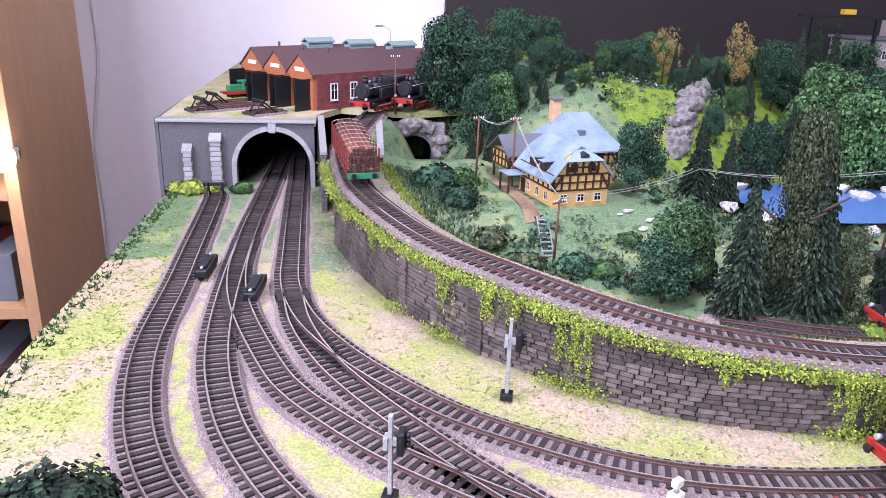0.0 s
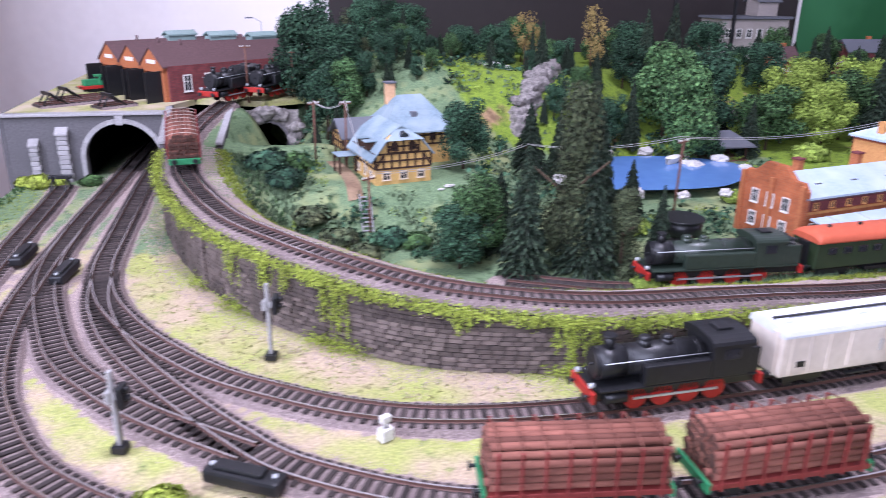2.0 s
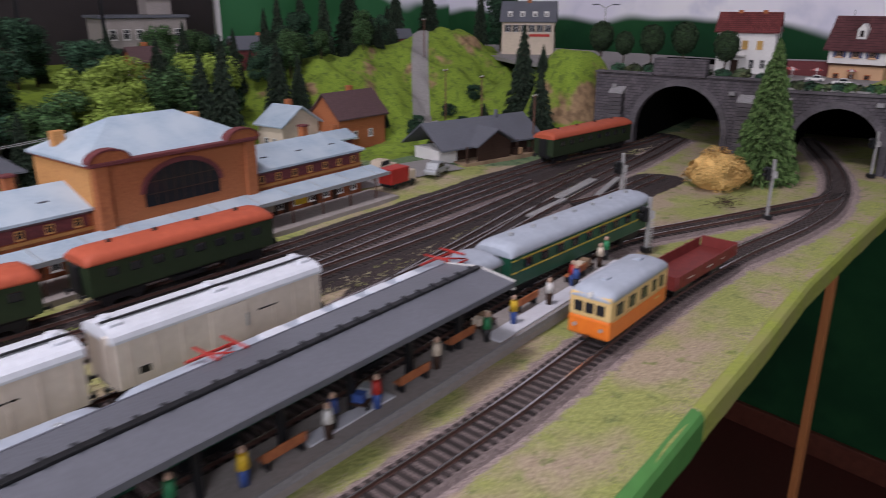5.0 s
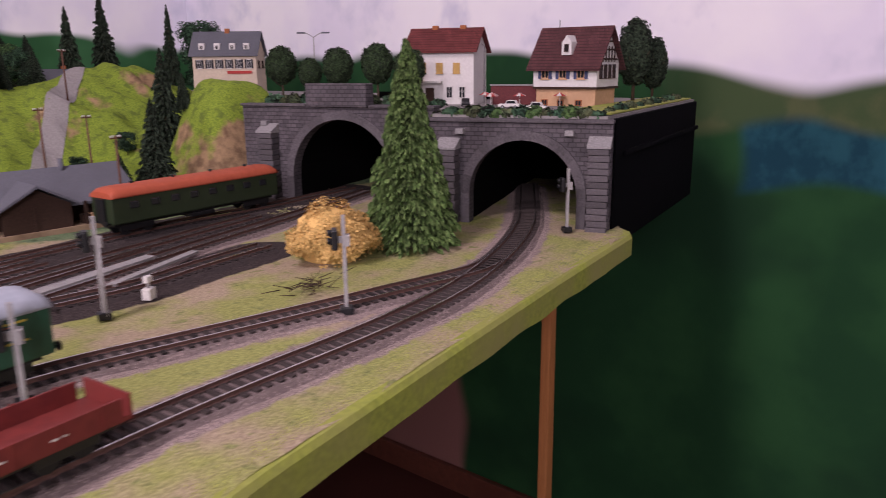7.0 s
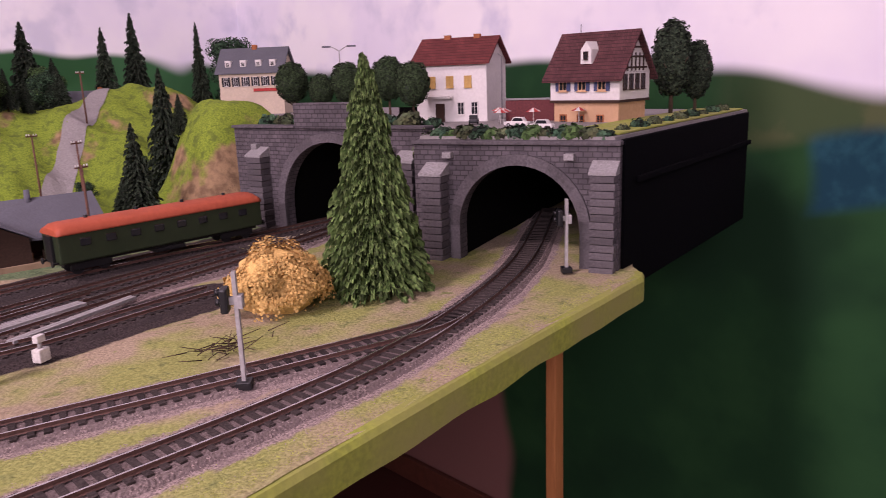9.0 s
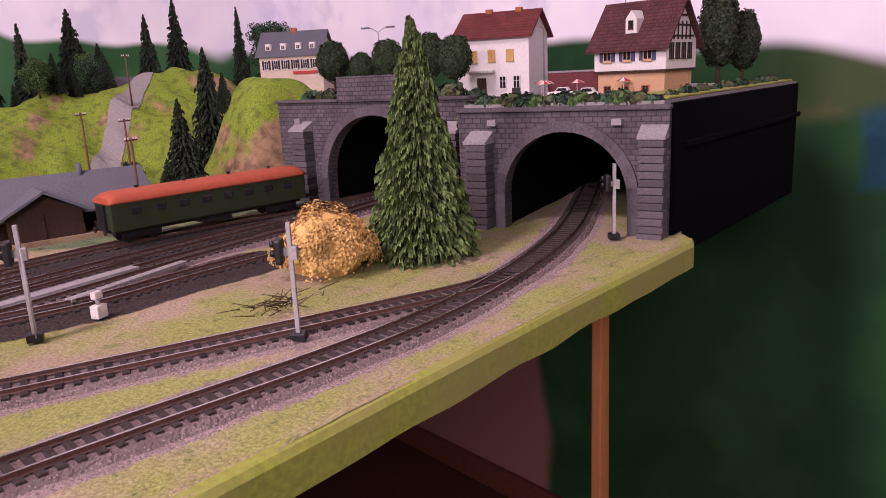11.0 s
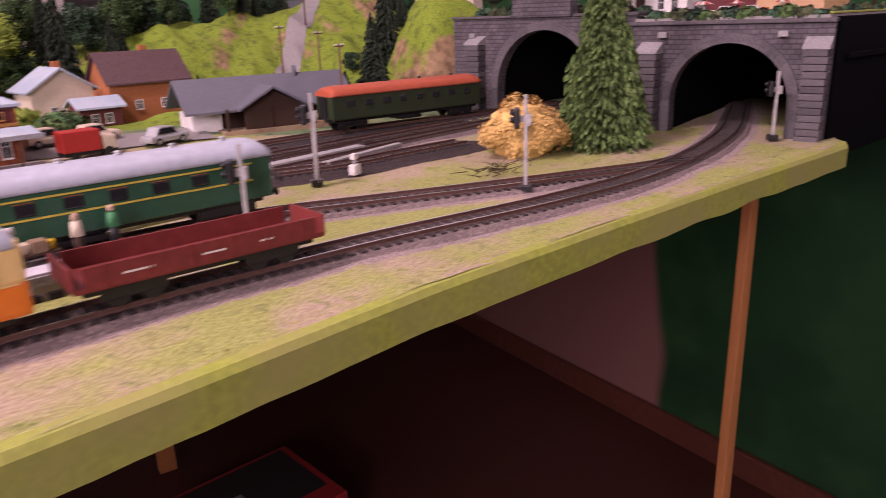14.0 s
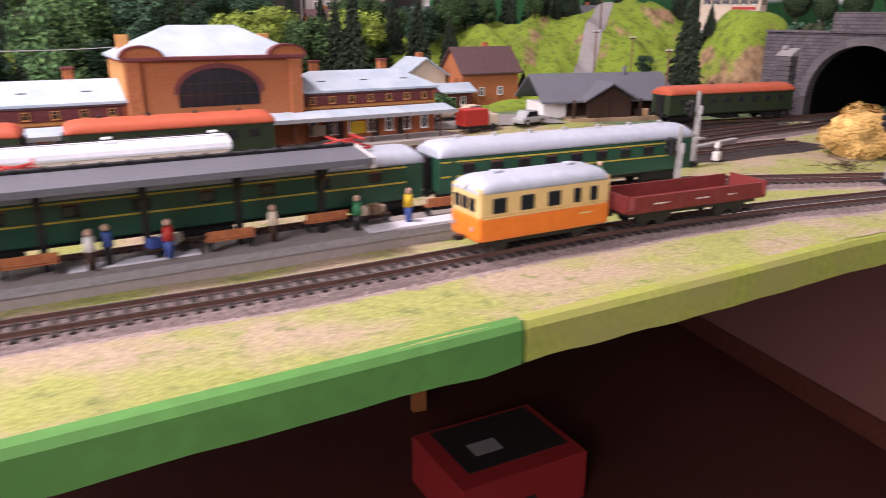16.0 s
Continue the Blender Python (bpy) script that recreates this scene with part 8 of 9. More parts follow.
# gravel beside the tracks
def gravel():
    rng = random.Random(6)
    verts, faces = [], []
    for name, n in (("bank", 15000), ("foot", 4000), ("siding", 7000), ("tunnel_a", 26000), ("tunnel_b", 14000), ("middle", 22000), ("upper", 8000), ("tunnel_a_switch", 2500)):
        line = [p for p in UPPER_LINE if p.y < 0.80 and p.x < 0.75] if name in ("bank", "foot") else TRACK_LINES[name]
        for i in range(n):
            j = rng.randrange(len(line) - 1)
            p, q = line[j], line[j + 1]
            t = (q - p).normalized()
            d = rng.choice((-1, 1)) * abs(rng.gauss(0.0180, 0.0042))
            if name == "bank":
                d = rng.uniform(0.014, 0.040)
            if name == "foot":
                d = -rng.uniform(0.027, 0.048)
            w = p.lerp(q, rng.random()) + Vector((-t.y, t.x, 0)) * d
            if w.y < edge_y(w.x) + 0.004:
                continue
            if name in ("bank", "foot") and (name == "bank" or w.x < 0.42):
                z = ground_z(w.x, w.y) + 0.0004
            elif name == "foot":
                continue
            else:
                z = max(ground_z(w.x, w.y), p.z + 0.0026 - max(0.0, abs(d) - 0.0145) * 1.1) if name != "upper" else p.z + 0.0018 - max(0.0, abs(d) - 0.0165) * 0.8
            r = rng.uniform(0.0004, 0.0009)
            b = len(verts)
            for k in range(4):
                a = k * 1.57 + rng.random()
                verts.append((w.x + r * math.cos(a), w.y + r * math.sin(a), z - 0.0003))
            verts.append((w.x + rng.uniform(-0.5, 0.5) * r, w.y + rng.uniform(-0.5, 0.5) * r, z + r * 0.5))
            faces += [(b + k, b + (k + 1) % 4, b + 4) for k in range(4)]
    me = bpy.data.meshes.new("gravel")
    me.from_pydata(verts, [], faces)
    me.materials.append(M["gravel_stone"])
    tagged(new("gravel", me), "loose pinkish-grey gravel along the tracks", "gravel", "", "stuff")


M["gravel_stone"] = material("gravel_stone", (0.46, 0.36, 0.33), (0.20, 0.15, 0.14), 0.95, scale=60, fine=900, c3=(0.33, 0.26, 0.24), mix=0.4)
gravel()


# ---- water, rocks, road ----
def pond():
    bm = bmesh.new()
    c = bm.verts.new((0.525, 0.80, 0.0))
    ring = [bm.verts.new((0.525 + (0.125 + 0.018 * math.sin(3 * a + 1)) * math.cos(a), 0.80 + (0.105 + 0.014 * math.cos(2 * a)) * math.sin(a), 0.0)) for a in np.linspace(0, 2 * math.pi, 49)[:-1]]
    for i in range(48):
        bm.faces.new((c, ring[i], ring[(i + 1) % 48]))
    for v in bm.verts:
        v.co.z = 0.0135
    solid("pond_water", bm, "water", "still blue pond water", "pond", "structure")


pond()


def rock(x, y, r, mat, label, sc=(1, 1, 0.7), z=None):
    ob = solid("rock", blob(r, None, (0, 0, 0), sc, 0.55, 1.6 / r, 3, x * 50 + y * 9), mat, label, "rock", "", "rocks")
    ob.matrix_world = pose(x, y, (ground_z(x, y) if z is None else z) + r * 0.2, 0, 0, x * 900)


rng = random.Random(15)
for i in range(15):
    a = 0.4 + i * 0.42
    rock(0.525 + 0.138 * math.cos(a), 0.80 + 0.118 * math.sin(a), rng.uniform(0.006, 0.011), "rock_white", "white rounded rock at the pond's edge", z=0.012)
for x, y, r in ((0.372, 1.065, 0.015), (0.386, 1.06, 0.012), (0.357, 1.06, 0.011), (0.60, 0.83, 0.02)):
    rock(x, y, r, "rock_white", "white limestone rock on the slope")
for i in range(16):
    u = i / 15
    rock(0.365 + 0.095 * u + 0.006 * math.sin(i * 2.7), 0.895 + 0.145 * u, 0.010 + 0.005 * abs(math.sin(i * 2.0)), "rock", "grey jagged cliff rock", (1.2, 0.8, 1.15))
for i in range(12):
    rock(0.215 + 0.010 * i, 0.672 - 0.003 * i + 0.010 * math.sin(i * 2.2), rng.uniform(0.0022, 0.0045), "rock_white", "pale stone beside the garden path", (1.4, 0.8, 0.4))


def ribbon_on_ground(pts, width, mat, name, label, lift=0.0015):
    line = spline(pts, 0.008)
    bm = bmesh.new()
    prev = None
    for i, p in enumerate(line):
        a, b = line[max(0, i - 1)], line[min(len(line) - 1, i + 1)]
        t = (b - a).normalized()
        s = Vector((-t.y, t.x, 0))
        ring = []
        for k in range(5):
            q = p + s * (width * (k / 4 - 0.5))
            ring.append(bm.verts.new((q.x, q.y, ground_z(q.x, q.y) + lift)))
        if prev:
            for k in range(4):
                bm.faces.new((prev[k], ring[k], ring[k + 1], prev[k + 1]))
        prev = ring
    solid(name, bm, mat, label, "road", "structure")


ribbon_on_ground([(1.29, 0.83), (1.36, 0.93), (1.46, 1.06), (1.56, 1.18), (1.64, 1.30)], 0.032, "asphalt_light", "road_1", "pale grey model road climbing the hill")
ribbon_on_ground([(1.01, 0.655), (1.10, 0.655), (1.18, 0.655)], 0.06, "asphalt_light", "road_2", "pale yard beside the station")
ribbon_on_ground([(0.122, 0.665), (0.118, 0.73), (0.105, 0.80)], 0.016, "earth", "path_1", "brown earth path beside the house")


# ---- signals, poles, wires ----
def light_signal(x, y, h, yaw, label, ladder=True):
    root = thing("light_signal", pose(x, y, 0.001, 0, 0, yaw), label, "signal", "light signals")
    part("foot", box(-0.004, -0.004, 0.0, 0.004, 0.004, 0.0045, 0.0006), "black_metal", root)
    part("mast", box(-0.0017, -0.0011, 0.004, 0.0017, 0.0011, h, 0.0003), "mast_grey", root, "grey lattice mast")
    hd = part("signal_head", box(-0.0045, -0.0075, h - 0.021, 0.0045, -0.0035, h - 0.008, 0.0012), "black_metal", root, "black signal head")
    part("arm", box(-0.0012, -0.0045, h - 0.017, 0.0012, 0.0, h - 0.013), "mast_grey", hd)
    for dz in (0.011, 0.016):
        part("lens", cyl(0.0012, 0.0012, (0, -0.0085, h - dz - 0.001), (0, -0.0074, h - dz - 0.001), 10), "window_dark", hd)
        part("hood", cyl(0.0018, 0.0018, (0, -0.0100, h - dz + 0.0004), (0, -0.0076, h - dz + 0.0004), 10), "black_metal", hd)
    part("box", box(-0.003, 0.001, h - 0.019, 0.003, 0.0035, h - 0.012, 0.0004), "mast_grey", root)
    if ladder:
        bm = bmesh.new()
        for s in (-1, 1):
            cyl(0.00035, 0.00035, (0.004 + s * 0.0016, 0.0012, 0.003), (0.004 + s * 0.0016, 0.0012, h - 0.012), 5, bm)
        for z in np.arange(0.006, h - 0.012, 0.0032):
            cyl(0.0003, 0.0003, (0.0024, 0.0012, z), (0.0056, 0.0012, z), 5, bm)
        part("ladder", bm, "mast_grey", root, "thin grey ladder")
    return root


light_signal(0.040, 0.381, 0.056, 75, "grey light signal with ladder in front of the stone wall")
light_signal(-0.039, 0.287, 0.050, 75, "grey light signal beside the curved tracks")
light_signal(1.264, 0.2645, 0.062, -130, "slim grey light signal between two tracks", False)
light_signal(1.546, 0.269, 0.058, -130, "slim grey light signal at the tunnel mouth", False)
light_signal(1.084, 0.2855, 0.050, -110, "grey light signal at the platform end")
light_signal(1.167, 0.375, 0.064, -110, "grey light signal with ladder among the station tracks")


def dwarf_signal(x, y):
    root = thing("dwarf_signal", pose(x, y, 0.001, 0, 0, 30), "small white ground signal box", "signal", "ground signals")
    part("base", box(-0.004, -0.003, 0, 0.004, 0.003, 0.008, 0.0008), "frame_white", root)
    part("post", cyl(0.0012, 0.0012, (0, 0, 0.008), (0, 0, 0.012), 8), "mast_grey", root)
    part("lamp", box(-0.003, -0.002, 0.0115, 0.003, 0.002, 0.016, 0.0008), "frame_white", root)


dwarf_signal(0.106, 0.272)
dwarf_signal(1.205, 0.390)


def switch_motor(x, y, a):
    root = thing("point_motor", pose(x, y, 0.003, 0, 0, a), "black point motor lying beside the turnout", "point motor", "point motors")
    part("housing", box(-0.022, -0.006, 0, 0.022, 0.006, 0.008, 0.002), "black_metal", root)
    part("cover", box(-0.016, -0.004, 0.008, 0.012, 0.004, 0.0105, 0.001), "black_metal", root)
    for s in (-0.018, 0.018):
        part("lug", cyl(0.0015, 0.0015, (s, 0, 0.008), (s, 0, 0.0095), 8), "silver", root)


switch_motor(-0.188, 0.612, 88)
switch_motor(-0.139, 0.560, 85)
switch_motor(0.03, 0.243, -28)


def telegraph_pole(x, y, top, lean=0.0, z=None, arms=1):
    b = ground_z(x, y) if z is None else z
    h = top - b
    root = thing("telegraph_pole", pose(x, y, b - 0.002, lean, -lean * 0.6, 20), "brown wooden telegraph pole with white insulators", "pole", "telegraph poles")
    part("pole", cyl(0.0014, 0.0010, (0, 0, 0), (0, 0, h), 8), "pole_wood", root)
    for k in range(arms):
        zz = h - 0.003 - k * 0.005
        arm = part("cross_arm", box(-0.007, -0.0006, zz, 0.007, 0.0006, zz + 0.0014), "pole_wood", root)
        for u in (-0.006, -0.003, 0.003, 0.006):
            part("insulator", cyl(0.0008, 0.0006, (u, 0, zz + 0.0014), (u, 0, zz + 0.0034), 8), "frame_white", arm)
    return Vector((x, y, top))


ends = [telegraph_pole(*a) for a in ((0.085, 0.80, 0.115), (0.120, 0.765, 0.120), (0.132, 0.615, 0.072, 6), (0.342, 0.774, 0.062, -8), (0.440, 0.580, 0.106, 3))]
telegraph_pole(0.0, 0.985, 0.165, z=0.087)
telegraph_pole(0.062, 1.02, 0.155, z=0.087)
telegraph_pole(1.347, 0.856, 0.108)
telegraph_pole(1.324, 0.640, 0.089)
telegraph_pole(1.484, 1.076, 0.180)
telegraph_pole(1.375, 0.80, 0.10)


def wire(a, b, sag, n=14):
    bm = bmesh.new()
    pts = [a.lerp(b, i / n) - Vector((0, 0, sag * 4 * (i / n) * (1 - i / n))) for i in range(n + 1)]
    return sweep(pts, [(-0.00025, -0.00025), (0.00025, -0.00025), (0.00025, 0.00025), (-0.00025, 0.00025)])


for a, b in ((ends[0], ends[1]), (ends[1], ends[2]), (ends[2], ends[3]), (ends[3], ends[4]), (ends[4], Vector((0.74, 0.66, 0.10)))):
    w = thing("telegraph_wire", pose(0, 0, 0), "thin pale telegraph wires slung between poles", "wire", "telegraph wires")
    for o in (-0.004, 0.004):
        part("wire", wire(a + Vector((0, o, -0.001)), b + Vector((0, o, -0.001)), 0.008), "mast_grey", w)


def street_lamp(x, y, z, h, double=True, a=0):
    root = thing("street_lamp", pose(x, y, z, 0, 0, a), "grey street lamp with curved arms", "street lamp", "street lamps")
    part("pole", cyl(0.0012, 0.0008, (0, 0, 0), (0, 0, h), 8), "mast_grey", root)
    for s in ((-1, 1) if double else (1,)):
        bm = bmesh.new()
        pts = [Vector((s * 0.022 * u, 0, h + 0.008 * math.sin(u * 1.8))) for u in np.linspace(0, 1, 7)]
        for p, q in zip(pts, pts[1:]):
            cyl(0.0006, 0.0006, p, q, 6, bm)
        part("arm", bm, "mast_grey", root)
        part("lantern", box(s * 0.020 - 0.007, -0.002, h + 0.006, s * 0.020 + 0.007, 0.002, h + 0.0085, 0.0008), "roof_slate", root)


street_lamp(1.815, 0.900, TOWN, 0.094, True, -50)
street_lamp(0.010, 1.33, 0.087, 0.090, False, 180)
street_lamp(1.74, 0.50, TOWN, 0.07, False, 120)


def model_car(m, paint, label):
    root = thing("model_car", m, label, "car", "model cars")
    part("body", box(-0.022, -0.0085, 0.003, 0.022, 0.0085, 0.0095, 0.0022), paint, root)
    cb = part("cabin", prism([(-0.016, 0.009), (0.010, 0.009), (0.004, 0.0165), (-0.011, 0.0165)], -0.0075, 0.0075), paint, root)
    for s in (-1, 1):
        part("side_window", prism([(-0.0135, 0.0105), (0.0070, 0.0105), (0.0030, 0.0155), (-0.0105, 0.0155)], s * 0.0077 - 0.0003, s * 0.0077 + 0.0003), "window_dark", cb)
        for x in (-0.013, 0.013):
            w = part("wheel", cyl(0.0036, 0.0036, (x, s * 0.0065, 0.0036), (x, s * 0.0088, 0.0036), 14), "black_metal", root)
            part("hub", cyl(0.0018, 0.0018, (x, s * 0.0087, 0.0036), (x, s * 0.0091, 0.0036), 10), "silver", w)
        part("headlight", cyl(0.0011, 0.0011, (0.0215, s * 0.006, 0.0065), (0.0226, s * 0.006, 0.0065), 8), "frame_white", root)
    part("windscreen", box(0.006, -0.0065, 0.0108, 0.0078, 0.0065, 0.0150), "window_dark", cb)


def gz(x, y, extra=0.0015):
    return ground_z(x, y) + extra


model_car(pose(1.128, 0.622, gz(1.128, 0.622), 0, 0, 25), "silver", "silver-grey vintage model car in the yard")
model_car(pose(1.075, 0.665, gz(1.075, 0.665), 0, 0, 20), "plaster_cream", "cream model car in the yard")
model_car(pose(1.035, 0.665, gz(1.035, 0.665), 0, 0, 20), "plaster_cream", "cream model car in the yard")
model_car(pose(1.618, 0.350, TOWN + 0.0005, 0, 0, 110) @ Matrix.Scale(0.55, 4), "plaster_white", "white model car on the town street")
model_car(pose(1.640, 0.395, TOWN + 0.0005, 0, 0, 110) @ Matrix.Scale(0.55, 4), "plaster_white", "white model car on the town street")
model_car(pose(1.66, 0.47, TOWN + 0.0005, 0, 0, 40) @ Matrix.Scale(0.55, 4), "black_metal", "dark model car on the town street")
tr = thing("lorry", pose(1.060, 0.612, gz(1.06, 0.612), 0, 0, 12), "small red delivery lorry in the yard", "lorry")
part("box_body", box(-0.024, -0.010, 0.006, 0.008, 0.010, 0.024, 0.001), "red_paint", tr)
part("cab", box(0.009, -0.009, 0.005, 0.022, 0.009, 0.018, 0.002), "plaster_cream", tr)
part("chassis", box(-0.024, -0.008, 0.003, 0.022, 0.008, 0.006), "black_metal", tr)
for x in (-0.015, 0.014):
    for s in (-1, 1):
        part("wheel", cyl(0.004, 0.004, (x, s * 0.0075, 0.004), (x, s * 0.0098, 0.004), 14), "black_metal", tr)


def parasol(x, y, z, mat):
    root = thing("parasol", pose(x, y, z) @ Matrix.Scale(0.72, 4), "small red and white garden parasol", "parasol", "parasols")
    part("pole", cyl(0.0006, 0.0006, (0, 0, 0), (0, 0, 0.020), 6), "frame_white", root)
    for k in range(8):
        bm = bmesh.new()
        a, b = k * math.pi / 4, (k + 1) * math.pi / 4
        bm.faces.new([bm.verts.new(v) for v in ((0, 0, 0.022), (0.011 * math.cos(a), 0.011 * math.sin(a), 0.0165), (0.011 * math.cos(b), 0.011 * math.sin(b), 0.0165))])
        part("panel", bm, "red_paint" if k % 2 else "frame_white", root)


for x, y in ((1.690, 0.415), (1.712, 0.375), (1.685, 0.45), (1.70, 0.47), (1.668, 0.44)):
    parasol(x, y, TOWN, 0)
fence = thing("garden_fence", yaw_pose(1.712, 0.470, TOWN, 1.728, 0.432), "low reddish terrace wall between the houses", "fence")
part("wall", box(0, -0.002, -0.001, 0.075, 0.002, 0.022, 0.0005), "brick_dark", fence)
part("coping", box(-0.001, -0.003, 0.022, 0.076, 0.003, 0.024, 0.0004), "stone_light", fence)


def boat(x, y, a):
    root = thing("rowing_boat", pose(x, y, 0.0132, 0, 0, a), "small white rowing boat on the pond", "boat")
    bm = bmesh.new()
    secs = []
    for u in np.linspace(-1, 1, 9):
        w = 0.009 * (1 - u ** 2 * 0.85)
        secs.append([bm.verts.new(v) for v in ((u * 0.024, -w, 0.008), (u * 0.022, -w * 0.5, 0.0), (u * 0.022, w * 0.5, 0.0), (u * 0.024, w, 0.008))])
    for p, q in zip(secs, secs[1:]):
        for k in range(3):
            bm.faces.new((p[k], q[k], q[k + 1], p[k + 1]))
    part("hull", bm, "frame_white", root)
    part("thwart", box(-0.002, -0.007, 0.005, 0.002, 0.007, 0.006), "pole_wood", root)
    part("cover", box(-0.014, -0.006, 0.0065, 0.014, 0.006, 0.0085, 0.001), "plaster_white", root)


boat(0.435, 0.855, 15)
boat(0.58, 0.845, 40)

pv = thing("garden_pavilion", pose(0.690, 0.905, gz(0.69, 0.905, 0.0)), "small pavilion with blue-grey hipped roof", "pavilion")
part("floor", box(-0.03, -0.025, -0.004, 0.03, 0.025, 0.002, 0.0005), "pole_wood", pv)
part("roof", gable_roof(bmesh.new(), -0.028, -0.024, 0.028, 0.024, 0.026, 0.014, 0.008, "x", 0.026), "roof_slate", pv)
for x in (-0.026, 0.026):
    for y in (-0.022, 0.022):
        part("post", box(x - 0.0012, y - 0.0012, 0, x + 0.0012, y + 0.0012, 0.026), "timber", pv)
part("back_wall", box(-0.027, 0.020, 0.0, 0.027, 0.022, 0.026), "timber", pv)

cave = thing("cave_mouth", pose(0.74, 0.985, gz(0.74, 0.985, -0.004)), "dark rocky cave mouth in the wooded slope", "cave")
# Solid near-black blob: the cave's inner shade is put into its colour.
part("hollow", blob(0.030, None, (0, 0, 0.022), (1, 0.5, 1.1), 0.2, 40, 2, 3), "dark", cave)
for i in range(14):
    a = math.pi * i / 13
    part("boulder", blob(0.010, None, (0.033 * math.cos(a), -0.012, 0.012 + 0.038 * math.sin(a)), (1.1, 0.8, 0.9), 0.5, 90, 2, i * 4.4), "rock", cave)

tank = thing("coal_crane", pose(0.425, 0.535, gz(0.425, 0.535, 0.0), 0, 0, 15), "dark round water tank beside the station track", "water tank")
part("drum", cyl(0.020, 0.020, (0, 0, 0.020), (0, 0, 0.034), 28), "black_metal", tank)
part("rim", cyl(0.0215, 0.0215, (0, 0, 0.0335), (0, 0, 0.0355), 28), "black_metal", tank)
part("pedestal", cyl(0.013, 0.010, (0, 0, -0.004), (0, 0, 0.020), 16), "stone", tank)

ld = thing("ladder_stair", yaw_pose(0.131, 0.660, gz(0.131, 0.672, -0.004), 0.131, 0.62), "steep pale wooden stair down the slope", "stair")
for s in (-1, 1):
    part("stringer", prism([(-0.004, 0.002), (0.034, -0.030), (0.034, -0.027), (-0.004, 0.005)], s * 0.0055 - 0.0006, s * 0.0055 + 0.0006), "stone_light", ld)
for i in range(9):
    part("tread", box(i * 0.0038 - 0.001, -0.005, 0.0025 - i * 0.0034, i * 0.0038 + 0.0016, 0.005, 0.0033 - i * 0.0034), "stone_light", ld)

brush = thing("brushwood_heap", pose(1.285, 0.318, 0.002), "small heap of dry brown brushwood", "brushwood")
rng = random.Random(9)
for i in range(40):
    a = rng.uniform(0, 6.28)
    p = Vector((rng.gauss(0, 0.009), rng.gauss(0, 0.006), rng.uniform(0.0, 0.004)))
    part("twig", cyl(0.0004, 0.0002, p, p + Vector((0.014 * math.cos(a), 0.010 * math.sin(a), rng.uniform(0.0, 0.006))), 4), "bark", brush)

for x0, y0, x1, y1, n in ((1.00, 0.335, 1.09, 0.355, 3), (1.16, 0.445, 1.26, 0.475, 3), (1.20, 0.425, 1.29, 0.462, 2), (1.08, 0.418, 1.16, 0.438, 2)):
    sk = thing("sleeper_stack", yaw_pose(x0, y0, 0.004, x1, y1), "grey weathered boards laid between the station tracks", "boards", "track boards")
    L = math.hypot(x1 - x0, y1 - y0)
    for i in range(n):
        part("board", box(0, i * 0.0035, 0, L, i * 0.0035 + 0.003, 0.0022, 0.0003), "mast_grey", sk)

# ---- far industry against the wall ----
pl2 = thing("factory_building", pose(1.02, 1.50, gz(1.02, 1.5, -0.004), 0, 0, 0), "grey flat-roofed factory at the back of the layout", "factory")
part("wall", box(0, 0, -0.01, 0.17, 0.09, 0.10), "platform_grey", pl2)
part("roof", box(-0.006, -0.006, 0.10, 0.176, 0.096, 0.106, 0.001), "roof_slate", pl2)
part("tower", box(0.10, 0.02, 0.106, 0.15, 0.07, 0.14, 0.001), "platform_grey", pl2)
part("tower_roof", gable_roof(bmesh.new(), 0.10, 0.02, 0.15, 0.07, 0.14, 0.014, 0.006, "x"), "roof_slate", pl2)
for z in (0.02, 0.06):
    for x in np.linspace(0.02, 0.15, 6):
        window(pl2, x, 0.0, z, 0.012, 0.018, "y-", "frame_white")
lw = thing("loading_bridge", pose(0.86, 1.42, gz(0.86, 1.42, -0.004)), "dark steel loading bridge in the distance", "gantry")
for x in (0, 0.14):
    part("leg", box(x - 0.003, -0.003, 0, x + 0.003, 0.003, 0.14), "black_metal", lw)
part("girder", box(-0.03, -0.004, 0.14, 0.17, 0.004, 0.148, 0.0006), "black_metal", lw)
part("trolley", box(0.06, -0.008, 0.148, 0.085, 0.008, 0.158, 0.001), "yellow_paint", lw, "yellow crane trolley")
small_house(pose(1.20, 1.30, gz(1.2, 1.3, -0.004), 0, 0, -10), 0.09, 0.06, 0.05, 0.02, "shed_brick", "roof_slate", "dark red brick works building on the hill")
small_house(pose(1.530, 1.330, gz(1.57, 1.36, -0.006), 0, 0, -25), 0.10, 0.06, 0.050, 0.016, "shed_brick", "roof_slate", "dark red shed with white sign on the hill")
small_house(pose(0.98, 1.22, gz(0.98, 1.22, -0.004), 0, 0, 8), 0.05, 0.04, 0.04, 0.02, "brick", "roof_brown", "small brick house among the trees")


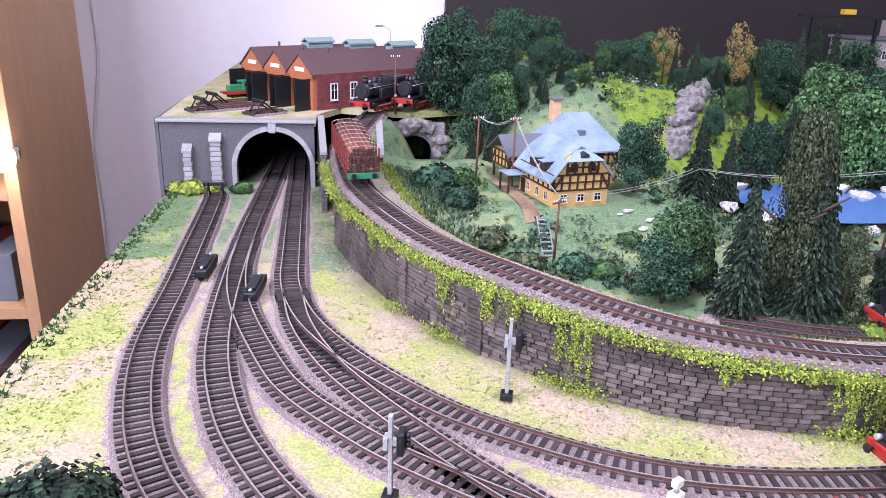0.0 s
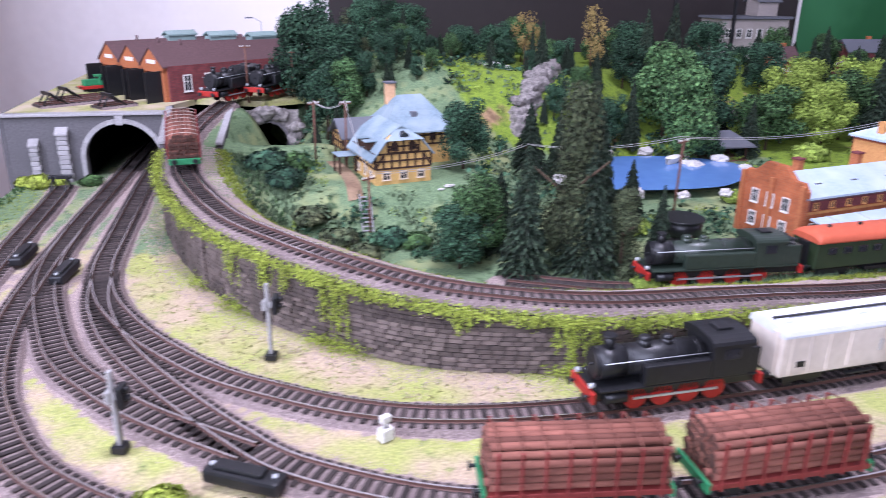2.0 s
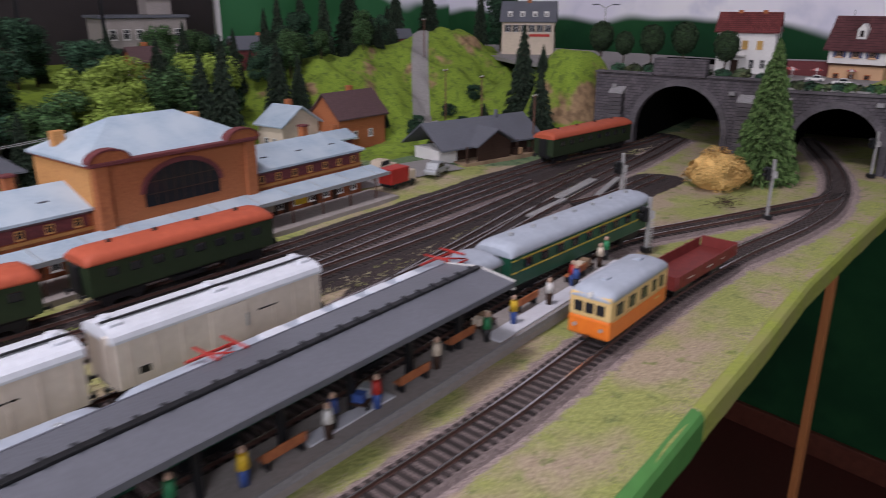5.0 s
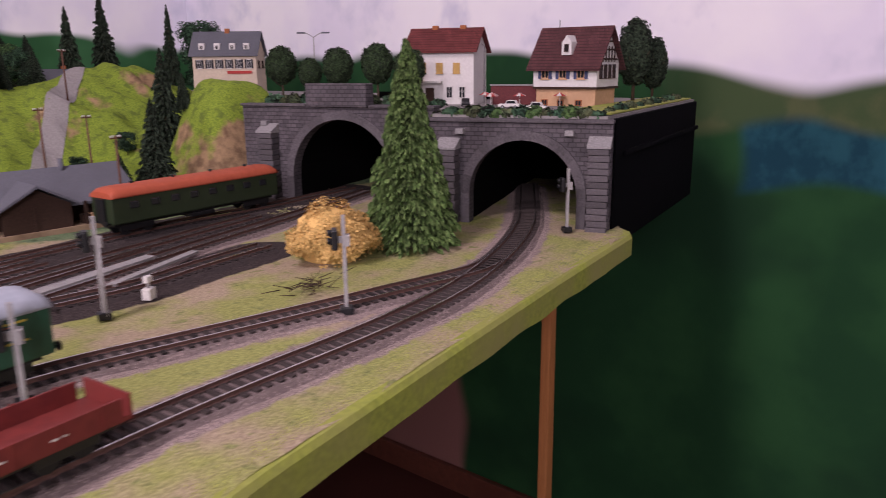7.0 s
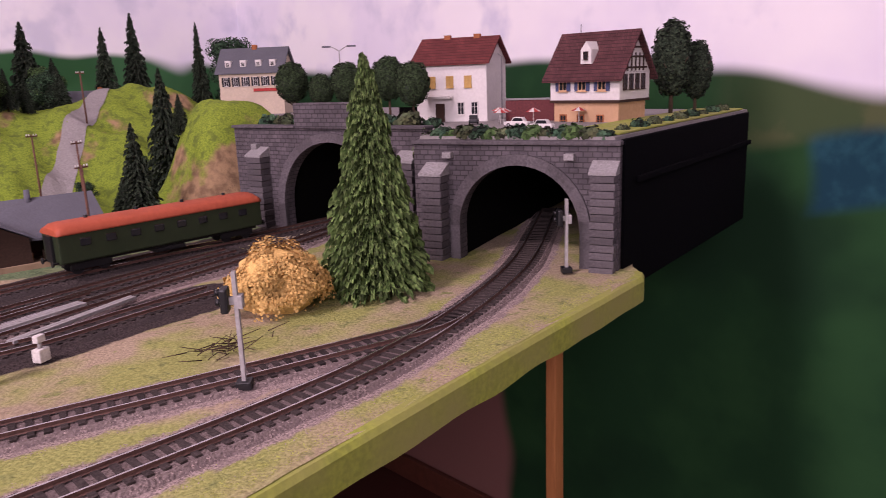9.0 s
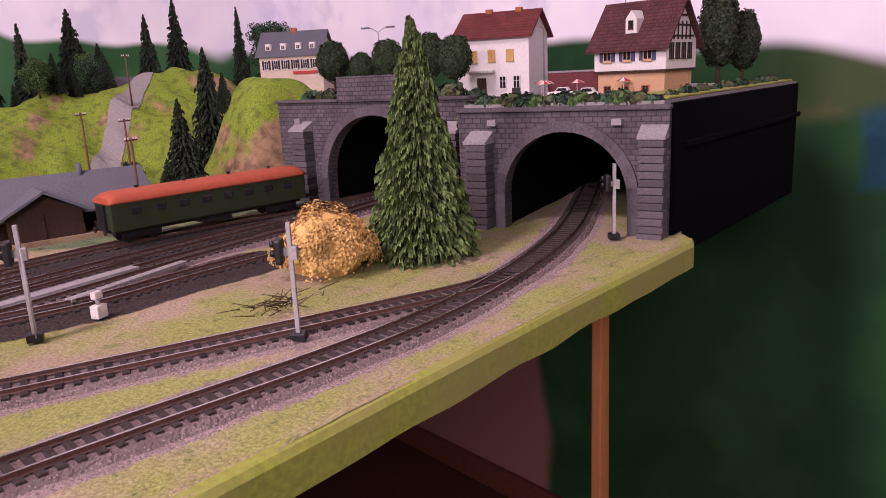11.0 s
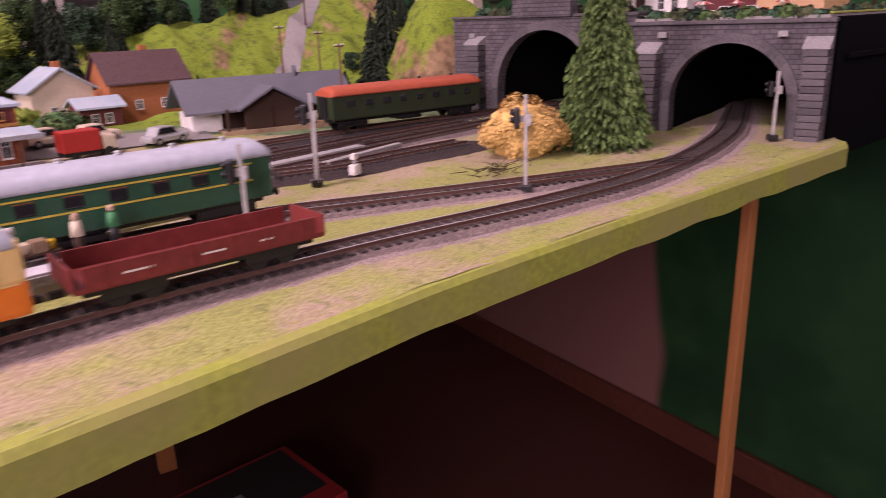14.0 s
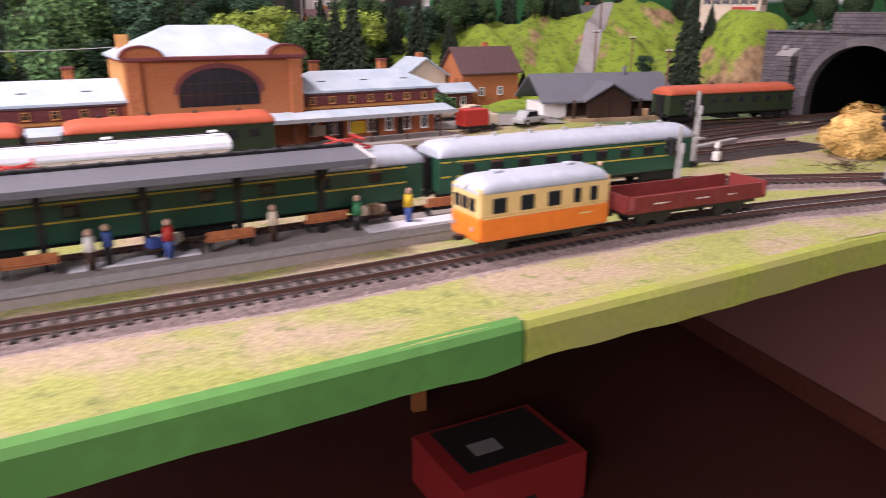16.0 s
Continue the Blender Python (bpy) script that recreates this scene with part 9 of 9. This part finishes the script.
# ---- the room's furniture ----
def bookcase():
    root = thing("bookcase", pose(-0.945, 1.02, FLOOR), "beech bookcase with dark boxes on its shelves", "bookcase")
    W, D, H = 0.43, 0.30, 1.9
    for x in (0.0, W - 0.018):
        part("side_panel", box(x, 0, 0, x + 0.018, D, H, 0.001), "beech", root)
    part("back_panel", box(0.018, D - 0.008, 0, W - 0.018, D, H), "beech", root)
    for z in (0.03, 0.34, 0.52, 0.70, 0.98, 1.30, 1.62, 1.88):
        part("shelf", box(0.018, 0.004, z, W - 0.018, D - 0.008, z + 0.018, 0.001), "beech", root)
    part("cornice", box(-0.005, -0.02, 0.985, W + 0.002, 0.0, 1.0, 0.001), "beech", root)
    return root


bookcase()
rng = random.Random(31)
for z in (0.048, 0.358, 0.538, 0.998):
    n = 0
    x = -0.91
    while x < -0.58:
        w = rng.uniform(0.03, 0.07)
        if x + w > -0.545:
            break
        h = rng.uniform(0.05, 0.13)
        ob = solid("storage_box", box(x, 1.05, FLOOR + z, x + w - 0.004, 1.25, FLOOR + z + h, 0.002), rng.choice(("box_dark", "roof_slate", "timber", "wagon_red")), "dark cardboard box on a bookcase shelf", "box", "", "shelf boxes")
        x += w
lampt = thing("clip_lamp", pose(-0.516, 0.985, 0.02), "small lit clip lamp on the bookcase edge", "lamp")
M["bulb"] = bpy.data.materials.new("bulb")
M["bulb"].use_nodes = True
M["bulb"].node_tree.nodes["Principled BSDF"].inputs["Emission Color"].default_value = (1, 0.86, 0.65, 1)
M["bulb"].node_tree.nodes["Principled BSDF"].inputs["Emission Strength"].default_value = 60
part("bulb", blob(0.017, None, (0, 0, 0), (1, 1, 1.1), 0, 1, 3), "bulb", lampt, "glowing bulb")
part("socket", cyl(0.009, 0.009, (0, 0.012, 0), (0, 0.030, 0), 14), "frame_white", lampt)
part("clip", box(-0.010, 0.030, -0.008, 0.010, 0.0345, 0.008, 0.001), "black_metal", lampt)

pts = [Vector((-0.62 + 0.018 * math.sin(z * 5.0) + 0.006 * math.sin(z * 17), 1.694, z)) for z in np.arange(FLOOR, TOP, 0.03)]
cb = sweep([Vector((p.x, p.z, 0.0)) for p in pts], [(0.004 * math.cos(a), 0.004 * math.sin(a)) for a in np.linspace(0, 2 * math.pi, 7)[:-1]])
for v in cb.verts:
    v.co = Vector((v.co.x, 1.694 - v.co.z, v.co.y))
solid("wall_cable", cb, "frame_white", "white cable hanging down the wall", "cable")

bx = thing("cardboard_box", pose(1.255, 0.965, FLOOR, 0, 0, 9), "red and black printed cardboard box on the floor", "box")
part("body", box(-0.135, -0.10, 0, 0.135, 0.10, 0.100, 0.003), "box_red", bx)
part("lid_print", box(-0.10, -0.06, 0.1002, 0.12, 0.09, 0.1012), "box_dark", bx, "dark picture panel")
part("mark", box(-0.06, -0.02, 0.1014, 0.0, 0.02, 0.1018), "stone_light", bx, "pale printed patch")
part("stripe", box(-0.10, -0.1008, 0.02, 0.02, -0.1002, 0.045), "box_dark", bx)
